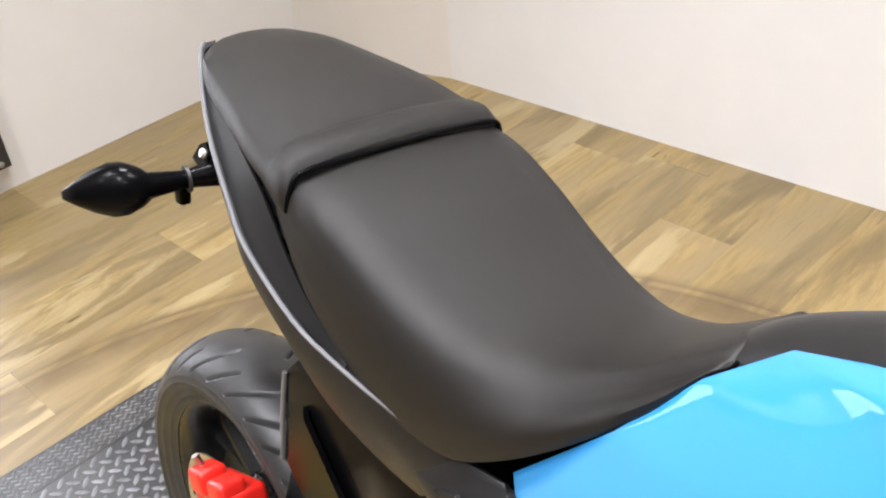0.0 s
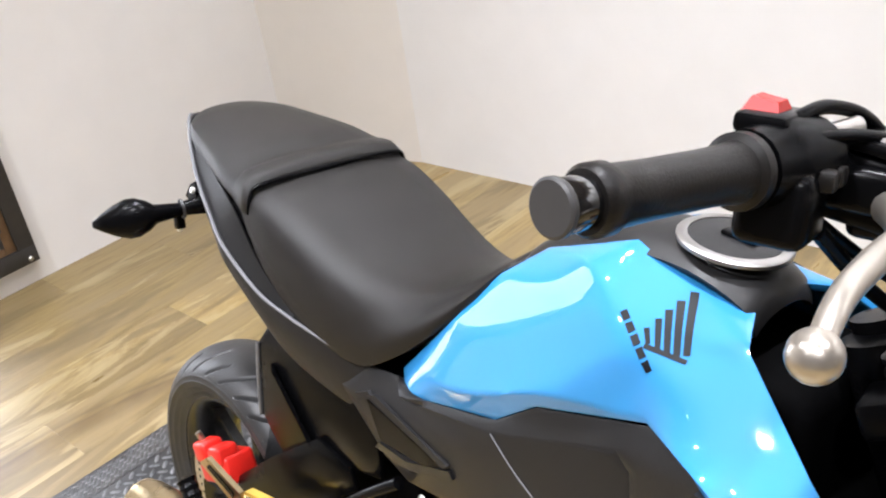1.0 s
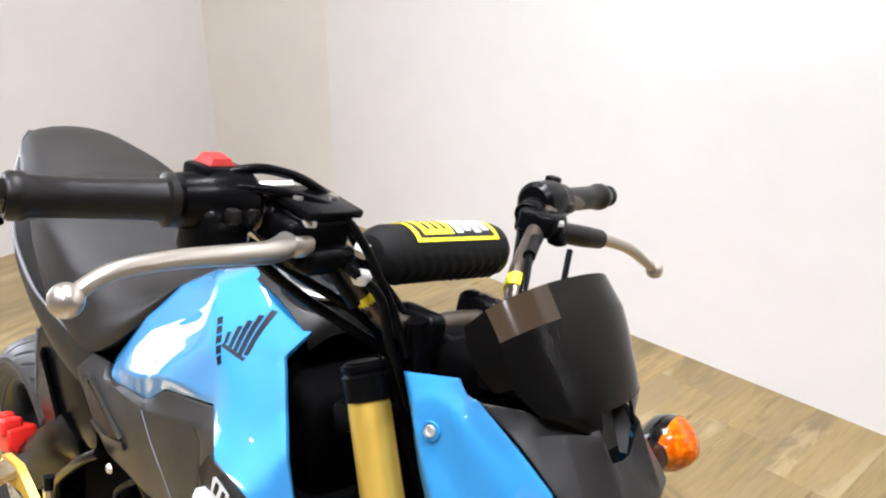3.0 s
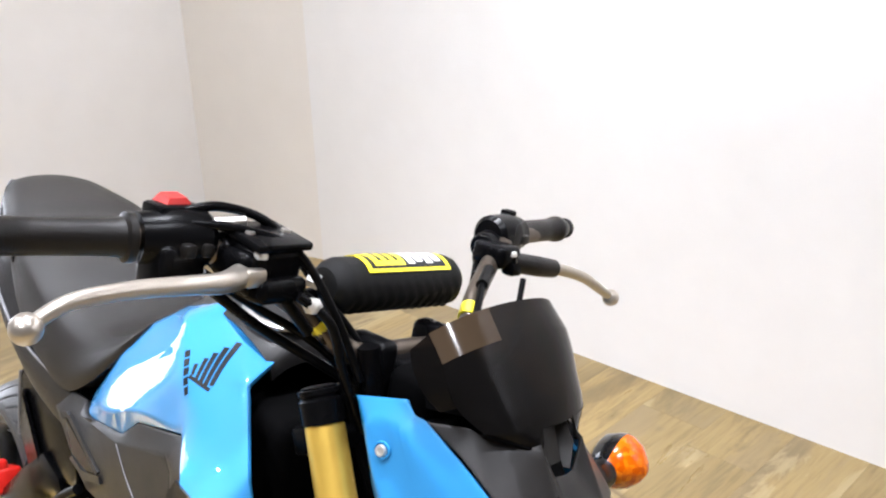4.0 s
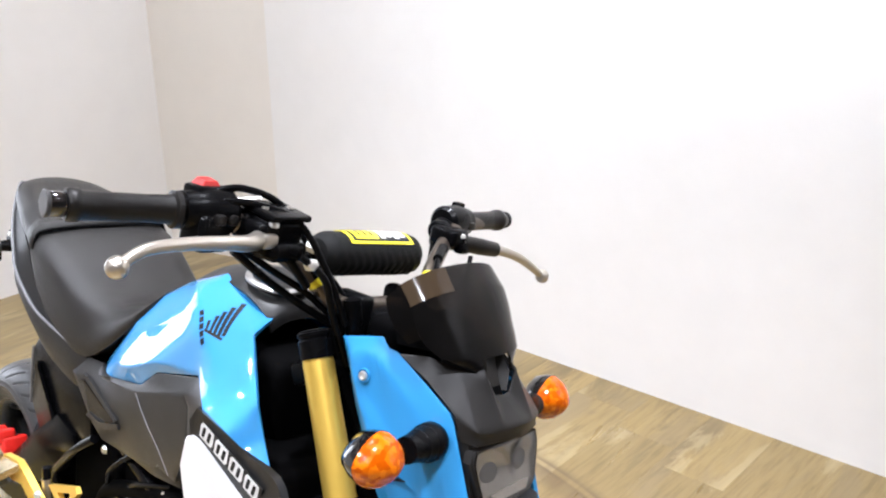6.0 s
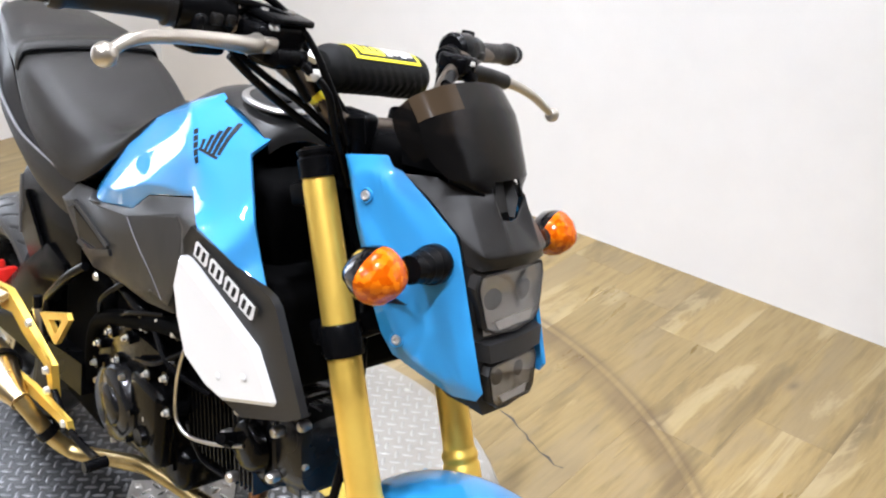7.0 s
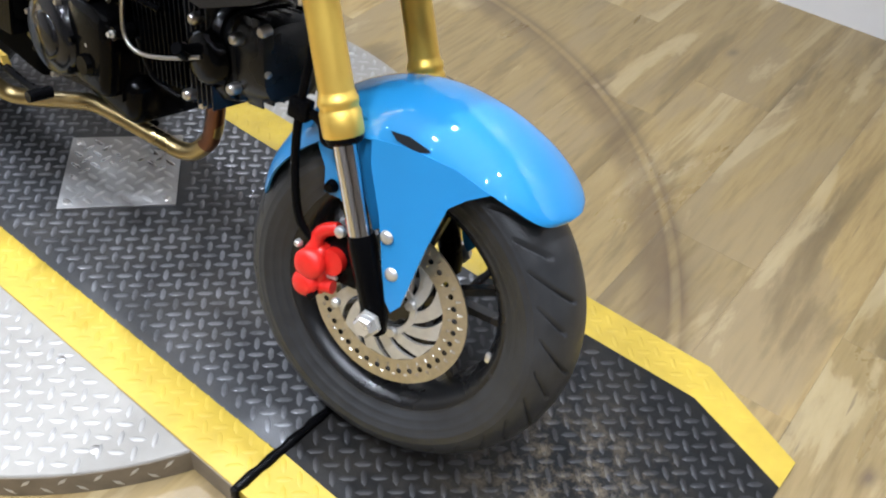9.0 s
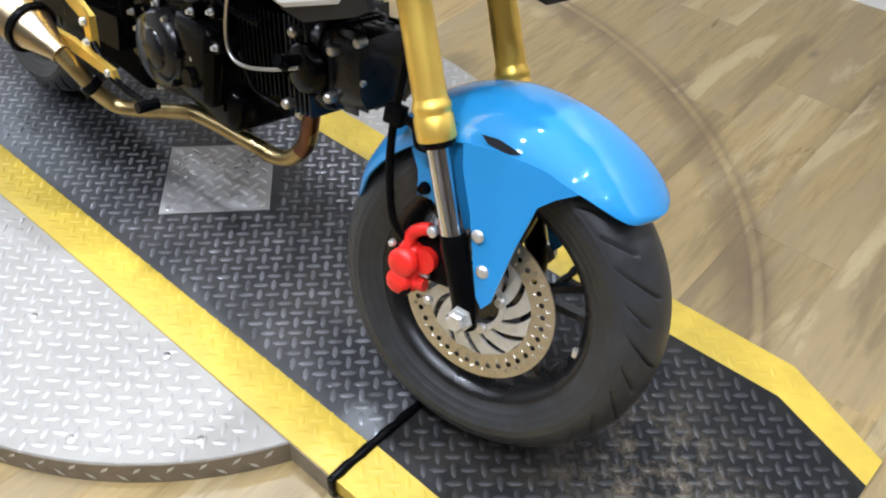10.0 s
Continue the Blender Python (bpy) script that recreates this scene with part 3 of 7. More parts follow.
def turntable():
    base = tagged(empty("turntable", Matrix.Translation(DISC_C)), "round aluminium tread-plate turntable lying on the plank floor", "turntable")
    bm = lathe([(0.0, P - 0.004), (DISC_R - 0.002, P - 0.004), (DISC_R, P - 0.006), (DISC_R, 0.002), (DISC_R - 0.02, 0.0)], "Z", 128)
    part("disc_plate", bm, DISCPLATE, base, smooth=30)
    part("rim_band", lathe([(DISC_R, 0.001), (DISC_R + 0.0012, 0.001), (DISC_R + 0.0012, P - 0.008), (DISC_R, P - 0.008)], "Z", 128, closed=True), RIMDIRT, base, "dirty tread-plate rim", smooth=30)
    inv = RUN.inverted() @ Matrix.Translation(DISC_C)
    for k in range(170):
        a = 2 * math.pi * k / 170
        c, sn = math.cos(a), math.sin(a)
        q = inv @ Vector((DISC_R * c, DISC_R * sn, 0))
        if q.x > -0.1 and (q.y < -HALF - 0.01 or q.y > FAR_OUT + 0.01):
            RIM_AT.append((Vector((c, sn, 0)), Vector((-sn, c, 0)), k))
    verts, faces = [], []
    for out, along, k in RIM_AT:
        base_at, tilt = out * (DISC_R + 0.001) + Vector((0, 0, 0.012 + 0.018 * (k % 2))), 1 if k % 2 else -1
        ax = (along + Vector((0, 0, tilt))).normalized()
        cr = out.cross(ax)
        n0 = len(verts)
        verts += [tuple(base_at + ax * 0.011), tuple(base_at + cr * 0.0035), tuple(base_at - ax * 0.011), tuple(base_at - cr * 0.0035), tuple(base_at + out * 0.0016)]
        faces += [(n0 + i, n0 + (i + 1) % 4, n0 + 4) for i in range(4)]
    me = bpy.data.meshes.new("rim_lug")
    me.from_pydata(verts, [], faces)
    me.materials.append(PLUG)
    rim = new("rim_lug", me)
    rim.parent = base
    tagged(rim, "raised lozenges of the tread-plate rim", kind="stuff")

    def keep(x, y):
        q = inv @ Vector((x, y, 0))
        return x * x + y * y < (DISC_R - 0.012) ** 2 and (q.y < -HALF - 0.008 or q.y > FAR_OUT + 0.008)
    lugs("tread_lug", lattice(-0.63, 0.63, -0.63, 0.63, 0.0235, keep, lambda x: P - 0.004), DISCLUG, base, "raised lozenges of the tread plate")
    for k in range(20):
        a = radians(18 * k + 4)
        q = inv @ Vector((0.6 * math.cos(a), 0.6 * math.sin(a), 0))
        if q.y < -HALF - 0.02 or q.y > FAR_OUT + 0.02:
            part("screw", lathe([(0.0, 0.0012), (0.006, 0.0010), (0.0075, 0.0)], "Z", 12), STEEL, base, at=Matrix.Translation((0.6 * math.cos(a), 0.6 * math.sin(a), P - 0.004)))
    for x, y in ((0.335, -0.276), (0.12, -0.40), (-0.1, -0.42)):
        part("screw", lathe([(0.0, 0.0012), (0.006, 0.0010), (0.0075, 0.0)], "Z", 12), STEEL, base, at=Matrix.Translation((x, y, P - 0.004)))
    return base


def runway():
    base = tagged(empty("runway", RUN), "black tread-plate runway with yellow painted edges and end ramps", "runway")
    back, hinge, end = -1.0, 0.655, 1.175
    slope = -(P - 0.012) / (end - hinge)
    h = lambda x: P + (x - hinge) * slope if x > hinge else P
    inner = HALF - STRIPE
    part("deck", box(back, hinge - 0.003, -inner, FAR_IN, 0.004, P, 0.0015), TREAD, base)
    for ys in ((-HALF, -inner), (FAR_IN, FAR_OUT)):
        part("painted_edge", box(back, hinge - 0.003, ys[0], ys[1], 0.004, P, 0.0015), YPAINT, base, "yellow painted tread-plate edge")
    for ys in ((-HALF - 0.0015, -HALF), (FAR_OUT, FAR_OUT + 0.0015)):
        part("edge_skirt", box(0.4, hinge - 0.003, ys[0], ys[1], 0.003, P - 0.003), RIMDIRT, base, "dirty metal side of the runway")
    # front ramp, whose far corner is cut back
    def sheet(outline):
        bm = bmesh.new()
        lo = [bm.verts.new((x, y, max(0.0, h(x) - 0.03 - 0.0))) if x < 0.8 else bm.verts.new((x, y, 0.001)) for x, y in outline]
        hi = [bm.verts.new((x, y, h(x))) for x, y in outline]
        n = len(lo)
        bm.faces.new(lo[::-1]), bm.faces.new(hi)
        for i in range(n):
            bm.faces.new((lo[i], lo[(i + 1) % n], hi[(i + 1) % n], hi[i]))
        return bm
    a = hinge + 0.003
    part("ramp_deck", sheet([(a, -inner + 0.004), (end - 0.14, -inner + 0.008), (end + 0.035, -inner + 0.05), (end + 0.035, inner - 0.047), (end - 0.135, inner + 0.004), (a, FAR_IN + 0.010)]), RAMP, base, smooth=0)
    part("ramp_edge", sheet([(a, -HALF), (end - 0.145, -HALF + 0.008), (end + 0.035, -HALF + 0.074), (end + 0.035, -inner + 0.05), (end - 0.14, -inner + 0.008), (a, -inner + 0.004)]), YPAINT, base, "yellow painted ramp edge", smooth=0)
    part("ramp_edge", sheet([(a, FAR_IN + 0.010), (end - 0.135, inner + 0.004), (end + 0.035, inner - 0.047), (end + 0.035, HALF - 0.066), (end - 0.145, HALF), (a, FAR_OUT + 0.004)]), YPAINT, base, "yellow painted ramp edge", smooth=0)
    spots = [-HALF - 0.002 + (FAR_OUT + HALF + 0.004) * k / 44 for k in range(45)]
    bar = tube([(hinge + 0.0006 * math.sin(k * 2.3), y, P + 0.001) for k, y in enumerate(spots)], [0.0078 if k % 3 else 0.0064 for k in range(45)], 10, 1)
    part("hinge_bar", bar, BLACK, base)
    part("hinge_bracket", box(hinge - 0.006, hinge + 0.006, -HALF - 0.008, -HALF - 0.001, 0.012, P + 0.004, 0.002), BLACK, base)
    # rear ramp strip
    bm = bmesh.new()
    ring = [(back - 0.13, 0.006), (back, P), (back, 0.004), (back - 0.13, 0.001)]
    lo = [bm.verts.new((x, -HALF, z)) for x, z in ring]
    hi = [bm.verts.new((x, HALF, z)) for x, z in ring]
    bm.faces.new(lo), bm.faces.new(hi[::-1])
    for i in range(4):
        bm.faces.new((lo[i], hi[i], hi[(i + 1) % 4], lo[(i + 1) % 4]))
    part("rear_ramp", bm, TREAD, base, "fine-ribbed black rear ramp", smooth=0)
    rr = (P - 0.006) / 0.13
    lugs("ramp_lug", lattice(back - 0.122, back - 0.006, -HALF + 0.01, HALF - 0.01, 0.0145, None, lambda x: P + (x - back) * rr, rr), LUG, base, "fine raised ribs of the rear ramp", 0.017, 0.005)
    pitch = 0.0217
    mats = (("tread_lug", LUG, lambda x, y: -inner + 0.01 < y < (FAR_IN if x < hinge else FAR_IN + 0.003 + (x - hinge) * 0.09) - 0.01, "raised lozenges of the black tread plate"),
            ("painted_lug", YPAINT, lambda x, y: y < -inner - 0.006 or (FAR_IN if x < hinge else FAR_IN + 0.01 + (x - hinge) * 0.09) + 0.008 < y < (FAR_OUT if x < hinge else FAR_OUT + (x - hinge) * 0.085) - 0.008, "raised lozenges under yellow paint"))
    m1, m2 = PLATE_A.inverted() @ RUN, PLATE_B.inverted() @ RUN
    free = lambda x, y: all(max(abs((m @ Vector((x, y, 0))).x), abs((m @ Vector((x, y, 0))).y)) > 0.107 for m in (m1, m2))
    for name, mat, keep, label in mats:
        flat = lattice(back + 0.012, hinge - 0.012, -HALF + 0.008, HALF - 0.008, pitch, lambda x, y: keep(x, y) and free(x, y), lambda x: P)
        sl = lattice(hinge + 0.018, end + 0.022, -HALF + 0.008, HALF - 0.008, pitch, lambda x, y: keep(x, y - 0.005) and (mat is not LUG or abs(y) < inner - 0.006 - max(0.0, x - end + 0.15) * 0.3) and abs(y - 0.004) < HALF - 0.014 - max(0, (x - end + 0.145)) * 0.42, h, slope)
        lugs(name, flat, mat, base, label)
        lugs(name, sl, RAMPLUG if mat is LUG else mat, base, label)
    return base


# the two loose square plates lie on the runway, turned against it
PLATE_A = Matrix.Translation((0.4695, -0.053, 0)) @ pose(0, 0, 0, 0, 0, 53.6)
PLATE_B = Matrix.Translation((0.05, 0.15, 0)) @ pose(0, 0, 0, 0, 0, 8)


def square_plate(m):
    base = tagged(empty("square_plate", m), "small square aluminium tread plate screwed onto the black runway", "metal plate")
    part("sheet", box(-0.1, 0.1, -0.1, 0.1, P + 0.0002, P + 0.0032, 0.0008), PLATE, base)
    lugs("tread_lug", lattice(-0.09, 0.09, -0.09, 0.09, 0.0235, None, lambda x: P + 0.0032, turn=45), PLUG, base, "raised lozenges of the tread plate")
    for x in (-0.085, 0.085):
        for y in (-0.085, 0.085):
            part("screw", lathe([(0.0, 0.002), (0.005, 0.0018), (0.007, 0.0)], "Z", 12), STEEL, base, at=Matrix.Translation((x, y, P + 0.0032)))


turntable()
runway()
square_plate(PLATE_A)


def mesh_gate():
    """A tall steel frame with expanded mesh, fixed flat on the wall."""
    yaw = math.degrees(math.atan2(GATE_D.y, GATE_D.x))
    at = Matrix.Translation((-1.055 + GATE_D.x * GATE_U, 0.012, GATE_Z)) @ pose(0, 0, 0, 0, 0, yaw + 180)   # x runs away along the wall, y into the room
    base = tagged(empty("mesh_gate", at), "tall blackened steel frame with rusty expanded mesh over a bright window", "gate")
    W, H, B = GATE_W, GATE_H, 0.052
    # the window's reveal beyond the wall, and the daylight outside
    bits = (box(0.0, W, -0.42, -0.101, 0.0, 0.03), box(0.0, W, -0.42, -0.101, H - 0.03, H), box(0.0, 0.03, -0.42, -0.101, 0.03, H - 0.03), box(W - 0.03, W, -0.42, -0.101, 0.03, H - 0.03))
    bits += (box(0.03, 0.13, -0.42, -0.38, 0.03, H - 0.03), box(W - 0.13, W - 0.03, -0.42, -0.38, 0.03, H - 0.03), box(0.13, W - 0.13, -0.42, -0.38, 0.03, 0.15), box(0.13, W - 0.13, -0.42, -0.38, H - 0.13, H - 0.03))
    win = structure("window_1", join(*bits), WALL, "white window reveal behind the steel mesh")
    win.matrix_world = at
    sky = structure("backdrop", box(-0.3, W + 0.3, -0.62, -0.60, -0.3, H + 0.3), DAYLIGHT, "plain bright daylight outside the window")
    sky.matrix_world = at
    part("bottom_rail", box(0, W, 0.002, 0.034, 0, B, 0.002), FRAME, base)
    part("top_rail", box(0, W, 0.002, 0.034, H - B, H, 0.002), FRAME, base)
    part("stile", box(0, B, 0.002, 0.035, B, H - B, 0.002), FRAME, base)
    part("stile", box(W - B, W, 0.002, 0.035, B, H - B, 0.002), FRAME, base)
    part("inner_angle", box(B, B + 0.03, 0.004, 0.026, B, H - B, 0.002), RUST, base, "rusty inner angle iron")
    part("inner_angle", box(W - B - 0.03, W - B, 0.004, 0.026, B, H - B, 0.002), RUST, base, "rusty inner angle iron")
    part("inner_angle", box(B + 0.03, W - B - 0.03, 0.004, 0.026, B, B + 0.024, 0.002), RUST, base, "rusty inner angle iron")
    part("inner_bar", box(B + 0.03, B + 0.042, -0.012, 0.028, B + 0.024, H - B, 0.002), FRAME, base, "dark bar holding the mesh")
    part("inner_bar", box(W - B - 0.042, W - B - 0.03, -0.012, 0.028, B + 0.024, H - B, 0.002), FRAME, base, "dark bar holding the mesh")
    for i in range(14):
        part("weld_bead", lathe([(0.0, 0.008), (0.005, 0.006), (0.009, 0.0)], "Y", 10), FRAME, base, at=Matrix.Translation((B + 0.028 + 0.003 * (i % 2), 0.024, 0.13 + i * 0.141)))
    for i in range(8):
        z = 0.015 + i * 0.2885
        for x in (B / 2, W - B / 2):
            part("bolt", lathe([(0.0, 0.006), (0.006, 0.005), (0.009, 0.0)], "Y", 12), STEEL, base, at=Matrix.Translation((x, 0.035, z)))
    for x in (0.25, 0.5, 0.75):
        part("bolt", lathe([(0.0, 0.006), (0.006, 0.005), (0.009, 0.0)], "Y", 12), STEEL, base, at=Matrix.Translation((x, 0.034, B / 2)))
    verts, faces = [], []
    px, pz, t = 0.036, 0.0165, 0.001
    z, row = B + 0.02, 0
    while z < H - B:
        x = B + (px / 2 if row % 2 else 0)
        while x < W - B:
            for s in (-1, 1):
                k = len(verts)
                a, b = Vector((x, 0.014, z)), Vector((x + s * px / 2, 0.014, z + pz))
                n = Vector((-(b - a).z, 0, (b - a).x)).normalized() * t
                verts += [a - n, a + n, b + n, b - n, a - n - Vector((0, 0.004, 0)), a + n - Vector((0, 0.004, 0)), b + n - Vector((0, 0.004, 0)), b - n - Vector((0, 0.004, 0))]
                faces += [tuple(k + i for i in f) for f in ((0, 1, 2, 3), (7, 6, 5, 4), (0, 4, 5, 1), (3, 2, 6, 7))]
            x += px
        z += pz
        row += 1
    me = bpy.data.meshes.new("mesh")
    me.from_pydata(verts, [], faces)
    me.materials.append(MESHWIRE)
    ob = new("mesh", me)
    ob.parent = base
    tagged(ob, "dark expanded metal mesh", kind="stuff")


mesh_gate()

# ---- ceiling lights ----
def downlight(x, y, watts, spread=106, aim=None):
    """A small round recessed lamp: a white trim ring and the lamp itself, hanging straight or swivelled."""
    base = tagged(empty("downlight", Matrix.Translation((x, y, 2.8))), "small round recessed ceiling downlight with white trim ring, out of view", "ceiling light", "ceiling downlights")
    part("trim_ring", lathe([(0.075, -0.001), (0.095, -0.001), (0.095, -0.006), (0.085, -0.012), (0.075, -0.008)], "Z", 32, closed=True), WHITE, base)
    d = bpy.data.lights.new("downlight_lamp", "AREA")
    d.shape, d.size, d.energy, d.color = "DISK", 0.08, watts, (0.91, 0.963, 1.0)
    d.spread = radians(spread)
    ob = new("downlight_lamp", d)
    ob.matrix_world = look((x, y, 2.785), aim) if aim else Matrix.Translation((x, y, 2.79))


for lx in (-0.45, 0.7, 1.85, 3.0):
    for ly, k, spread in ((-2.3, 0.8, 106), (-1.1, 1.0, 106), (0.3, 0.60, 86)):
        downlight(lx, ly, LAMP_W * k, spread)
for lx in (0.1, 1.0, 1.9, 2.8, 3.7):      # unseen lamps added to brighten the long wall, swivelled towards it
    wy = 1.222 + (lx + 1.3) * 0.1824
    narrow = lx > 0.5
    downlight(lx + 0.13, wy - 0.74, WASH_W * (0.8 if narrow else 1.0), 58 if narrow else 76, (lx, wy, 1.95 if narrow else 1.6))
# one more unseen lamp, added to brighten the narrow corner wall
downlight(-0.72, 0.42, WASH_W * 0.55, 80, (-1.55, 1.1, 1.5))


# ---- the motorcycle ----
BIKE = Matrix.Translation((-0.02, -0.0977, P)) @ pose(0, 0, 0, 0, 0, 2) @ pose(0, 0, 0, -10, 0, 0)    # it leans on its side stand
BODY = Matrix.Translation((0, -0.022, 0))
RAKE, STEER = radians(25), radians(14)
HEAD = Vector((1.281, 0, 0))
AXIS = Vector((-math.sin(RAKE), 0, math.cos(RAKE)))
FRONT = Matrix.Translation(HEAD) @ Matrix.Rotation(STEER, 4, AXIS) @ Matrix.Translation(-HEAD)
bike = tagged(empty("motorcycle", BIKE), "small blue and black motorcycle with gold fork on its stand", "motorcycle")


def body(name, bm, material, label="", smooth=40, parent=None):
    return part(name, bm, material, parent or bike, label, BODY if parent is None else None, smooth)


def front(name, bm, material, label="", smooth=40, parent=None):
    return part(name, bm, material, parent or bike, label, FRONT if parent is None else None, smooth)


def both(fn, name, make, material, label="", smooth=40):
    fn(name, make(), material, label, smooth)
    fn(name, mirror(make()), material, label, smooth)


def tyre(R, half, inner, n=900):
    """A tyre with a round crown and curved tread grooves cut into it."""
    prof = []
    k = 110
    for i in range(k + 1):
        a = -2.15 + 4.3 * i / k
        y = half * math.sin(a) if abs(a) < math.pi / 2 else half * math.copysign(1 - 0.22 * (abs(a) - math.pi / 2) ** 1.2 / 0.5, a)
        r = R - (R - inner) * (0.58 * (1 - math.cos(min(abs(a), math.pi / 2))) + (0.42 * (abs(a) - math.pi / 2) / 0.58 if abs(a) > math.pi / 2 else 0))
        if abs(a) > 1.3 and int(abs(a) * 26) % 5 == 0:
            y += math.copysign(0.0009, a)
        prof.append((r, y, a))
    rings = []
    reps = 15
    for r, y, a in prof:
        ring = []
        for j in range(n):
            th = 2 * math.pi * j / n
            d = 0.0
            u = abs(a)
            if 0.22 < u < 1.25:
                ph = (th * reps / (2 * math.pi) + (0.5 if a > 0 else 0) - 0.62 * (u - 0.2) ** 1.3) % 1.0
                fade = min(1.0, (u - 0.22) / 0.12, (1.25 - u) / 0.12)
                d = 0.0075 * fade * max(0.0, 1.3 - abs(ph - 0.06) / 0.026) if ph < 0.12 else 0.0
                if 0.5 < ph < 0.58 and u > 0.55:
                    d = 0.0052 * min(fade, (u - 0.55) / 0.1) * max(0.0, 1.35 - abs(ph - 0.54) / 0.035)
                d = min(d, 0.006)
            ring.append(Vector(((r - d) * math.cos(th), y, (r - d) * math.sin(th))))
        rings.append(ring)
    rings.append(rings[0])
    bm = skin(rings, caps=False)
    bmesh.ops.remove_doubles(bm, verts=bm.verts, dist=1e-6)
    return bm


def wheel(name, centre, R, half, at, spokes):
    base = empty(name, at @ Matrix.Translation(centre), bike)
    part("tyre", tyre(R, half, 0.158), RUBBER, base, "black grooved road tyre", smooth=60)
    h = half * 0.78
    rim = lathe([(0.160, -h), (0.166, -h + 0.002), (0.166, -h + 0.006), (0.152, -h + 0.012), (0.146, -0.012), (0.140, 0.0), (0.146, 0.012), (0.152, h - 0.012), (0.166, h - 0.006), (0.166, h - 0.002), (0.160, h), (0.149, h - 0.004), (0.141, h - 0.016), (0.134, 0.012), (0.134, -0.012), (0.141, -h + 0.016), (0.149, -h + 0.004)], "Y", 96, closed=True)
    part("rim", rim, RIMBLACK, base, "satin black cast rim")
    part("hub", lathe([(0.0, -0.05), (0.03, -0.05), (0.034, -0.045), (0.034, -0.02), (0.042, -0.012), (0.042, 0.012), (0.034, 0.02), (0.034, 0.05), (0.0, 0.05)], "Y", 40), GLOSS, base)
    for k in range(spokes):
        a = 2 * math.pi * k / spokes + 0.3
        for s in (-1, 1):
            c0 = Vector((0.036 * math.cos(a), 0, 0.036 * math.sin(a)))
            b = a + s * 0.17
            c1 = Vector((0.138 * math.cos(b), 0, 0.138 * math.sin(b)))
            part("spoke", bevelled(spoke_bar(c0, c1, 0.011, 0.016), 0.003), RIMBLACK, base)
    return base


def spoke_bar(a, b, w, d):
    u = (b - a).normalized()
    v = Vector((0, 1, 0)).cross(u) * w / 2
    y = Vector((0, d / 2, 0))
    return skin([[a - v - y, a + v - y, a + v + y, a - v + y], [b - v * 0.8 - y, b + v * 0.8 - y, b + v * 0.8 + y, b - v * 0.8 + y]])


def crease_panel(points, faces, soft, corners=False):
    """A smooth moulded panel: corner points and faces, rounded but for its rim; soft names the inner edges that stay as ridges."""
    bm = bmesh.new()
    v = {k: bm.verts.new(p) for k, p in points.items()}
    for f in faces:
        bm.faces.new([v[k] for k in f])
    bmesh.ops.recalc_face_normals(bm, faces=bm.faces)
    lay = bm.edges.layers.float.new("crease_edge")
    ridge = {frozenset((v[a], v[b])): w for (a, b), w in soft.items()}
    for e in bm.edges:
        e[lay] = 1.0 if len(e.link_faces) < 2 else ridge.get(frozenset(e.verts), 0.0)
    if corners:
        cl = bm.verts.layers.float.new("crease_vert")
        for q in bm.verts:
            q[cl] = 1.0 if q.is_boundary else 0.0
    return bm


def moulded(fn, name, points, faces, soft, thick, material, label, sides=(1, -1), levels=3, corners=False):
    """Links a moulded panel (and its mirror image) with real thickness and rounded faces."""
    out = []
    for s in sides:
        bm = crease_panel({k: (p[0], p[1] * s, p[2]) for k, p in points.items()}, faces, soft, corners)
        ob = fn(name, bm, material, label, 0)
        for p in ob.data.polygons:
            p.use_smooth = True
        sub = ob.modifiers.new("round", "SUBSURF")
        sub.levels = sub.render_levels = levels
        sub.boundary_smooth = "PRESERVE_CORNERS"
        sol = ob.modifiers.new("thick", "SOLIDIFY")
        sol.thickness, sol.offset = thick, -1
        bev = ob.modifiers.new("edge", "BEVEL")
        bev.width, bev.segments, bev.angle_limit, bev.harden_normals = min(0.0012, thick * 0.3), 2, radians(50), False
        out.append(ob)
    return out


def crowned(outline, depth, inset, rise, bevel=0.0015):
    """A plate whose outer face is raised inside a sloping border."""
    bm = prism(outline, depth)
    d = -Vector(depth).normalized()
    face = max(bm.faces, key=lambda f: (f.normal.dot(d) > 0.5, f.calc_area()))
    bmesh.ops.recalc_face_normals(bm, faces=bm.faces)
    face = max((f for f in bm.faces), key=lambda f: f.calc_area() * max(0, f.normal.dot(d)))
    bmesh.ops.inset_region(bm, faces=[face], thickness=inset, depth=0)
    for vert in face.verts:
        vert.co += d * rise
    return bevelled(bm, bevel, 2, 20) if bevel else bm


FW, RW = Vector((1.2, 0, 0.236)), Vector((-0.012, -0.018, 0.229))
fwheel = wheel("front_wheel", FW, 0.237, 0.061, FRONT, 5)
rwheel = wheel("rear_wheel", RW, 0.231, 0.066, BODY, 5)


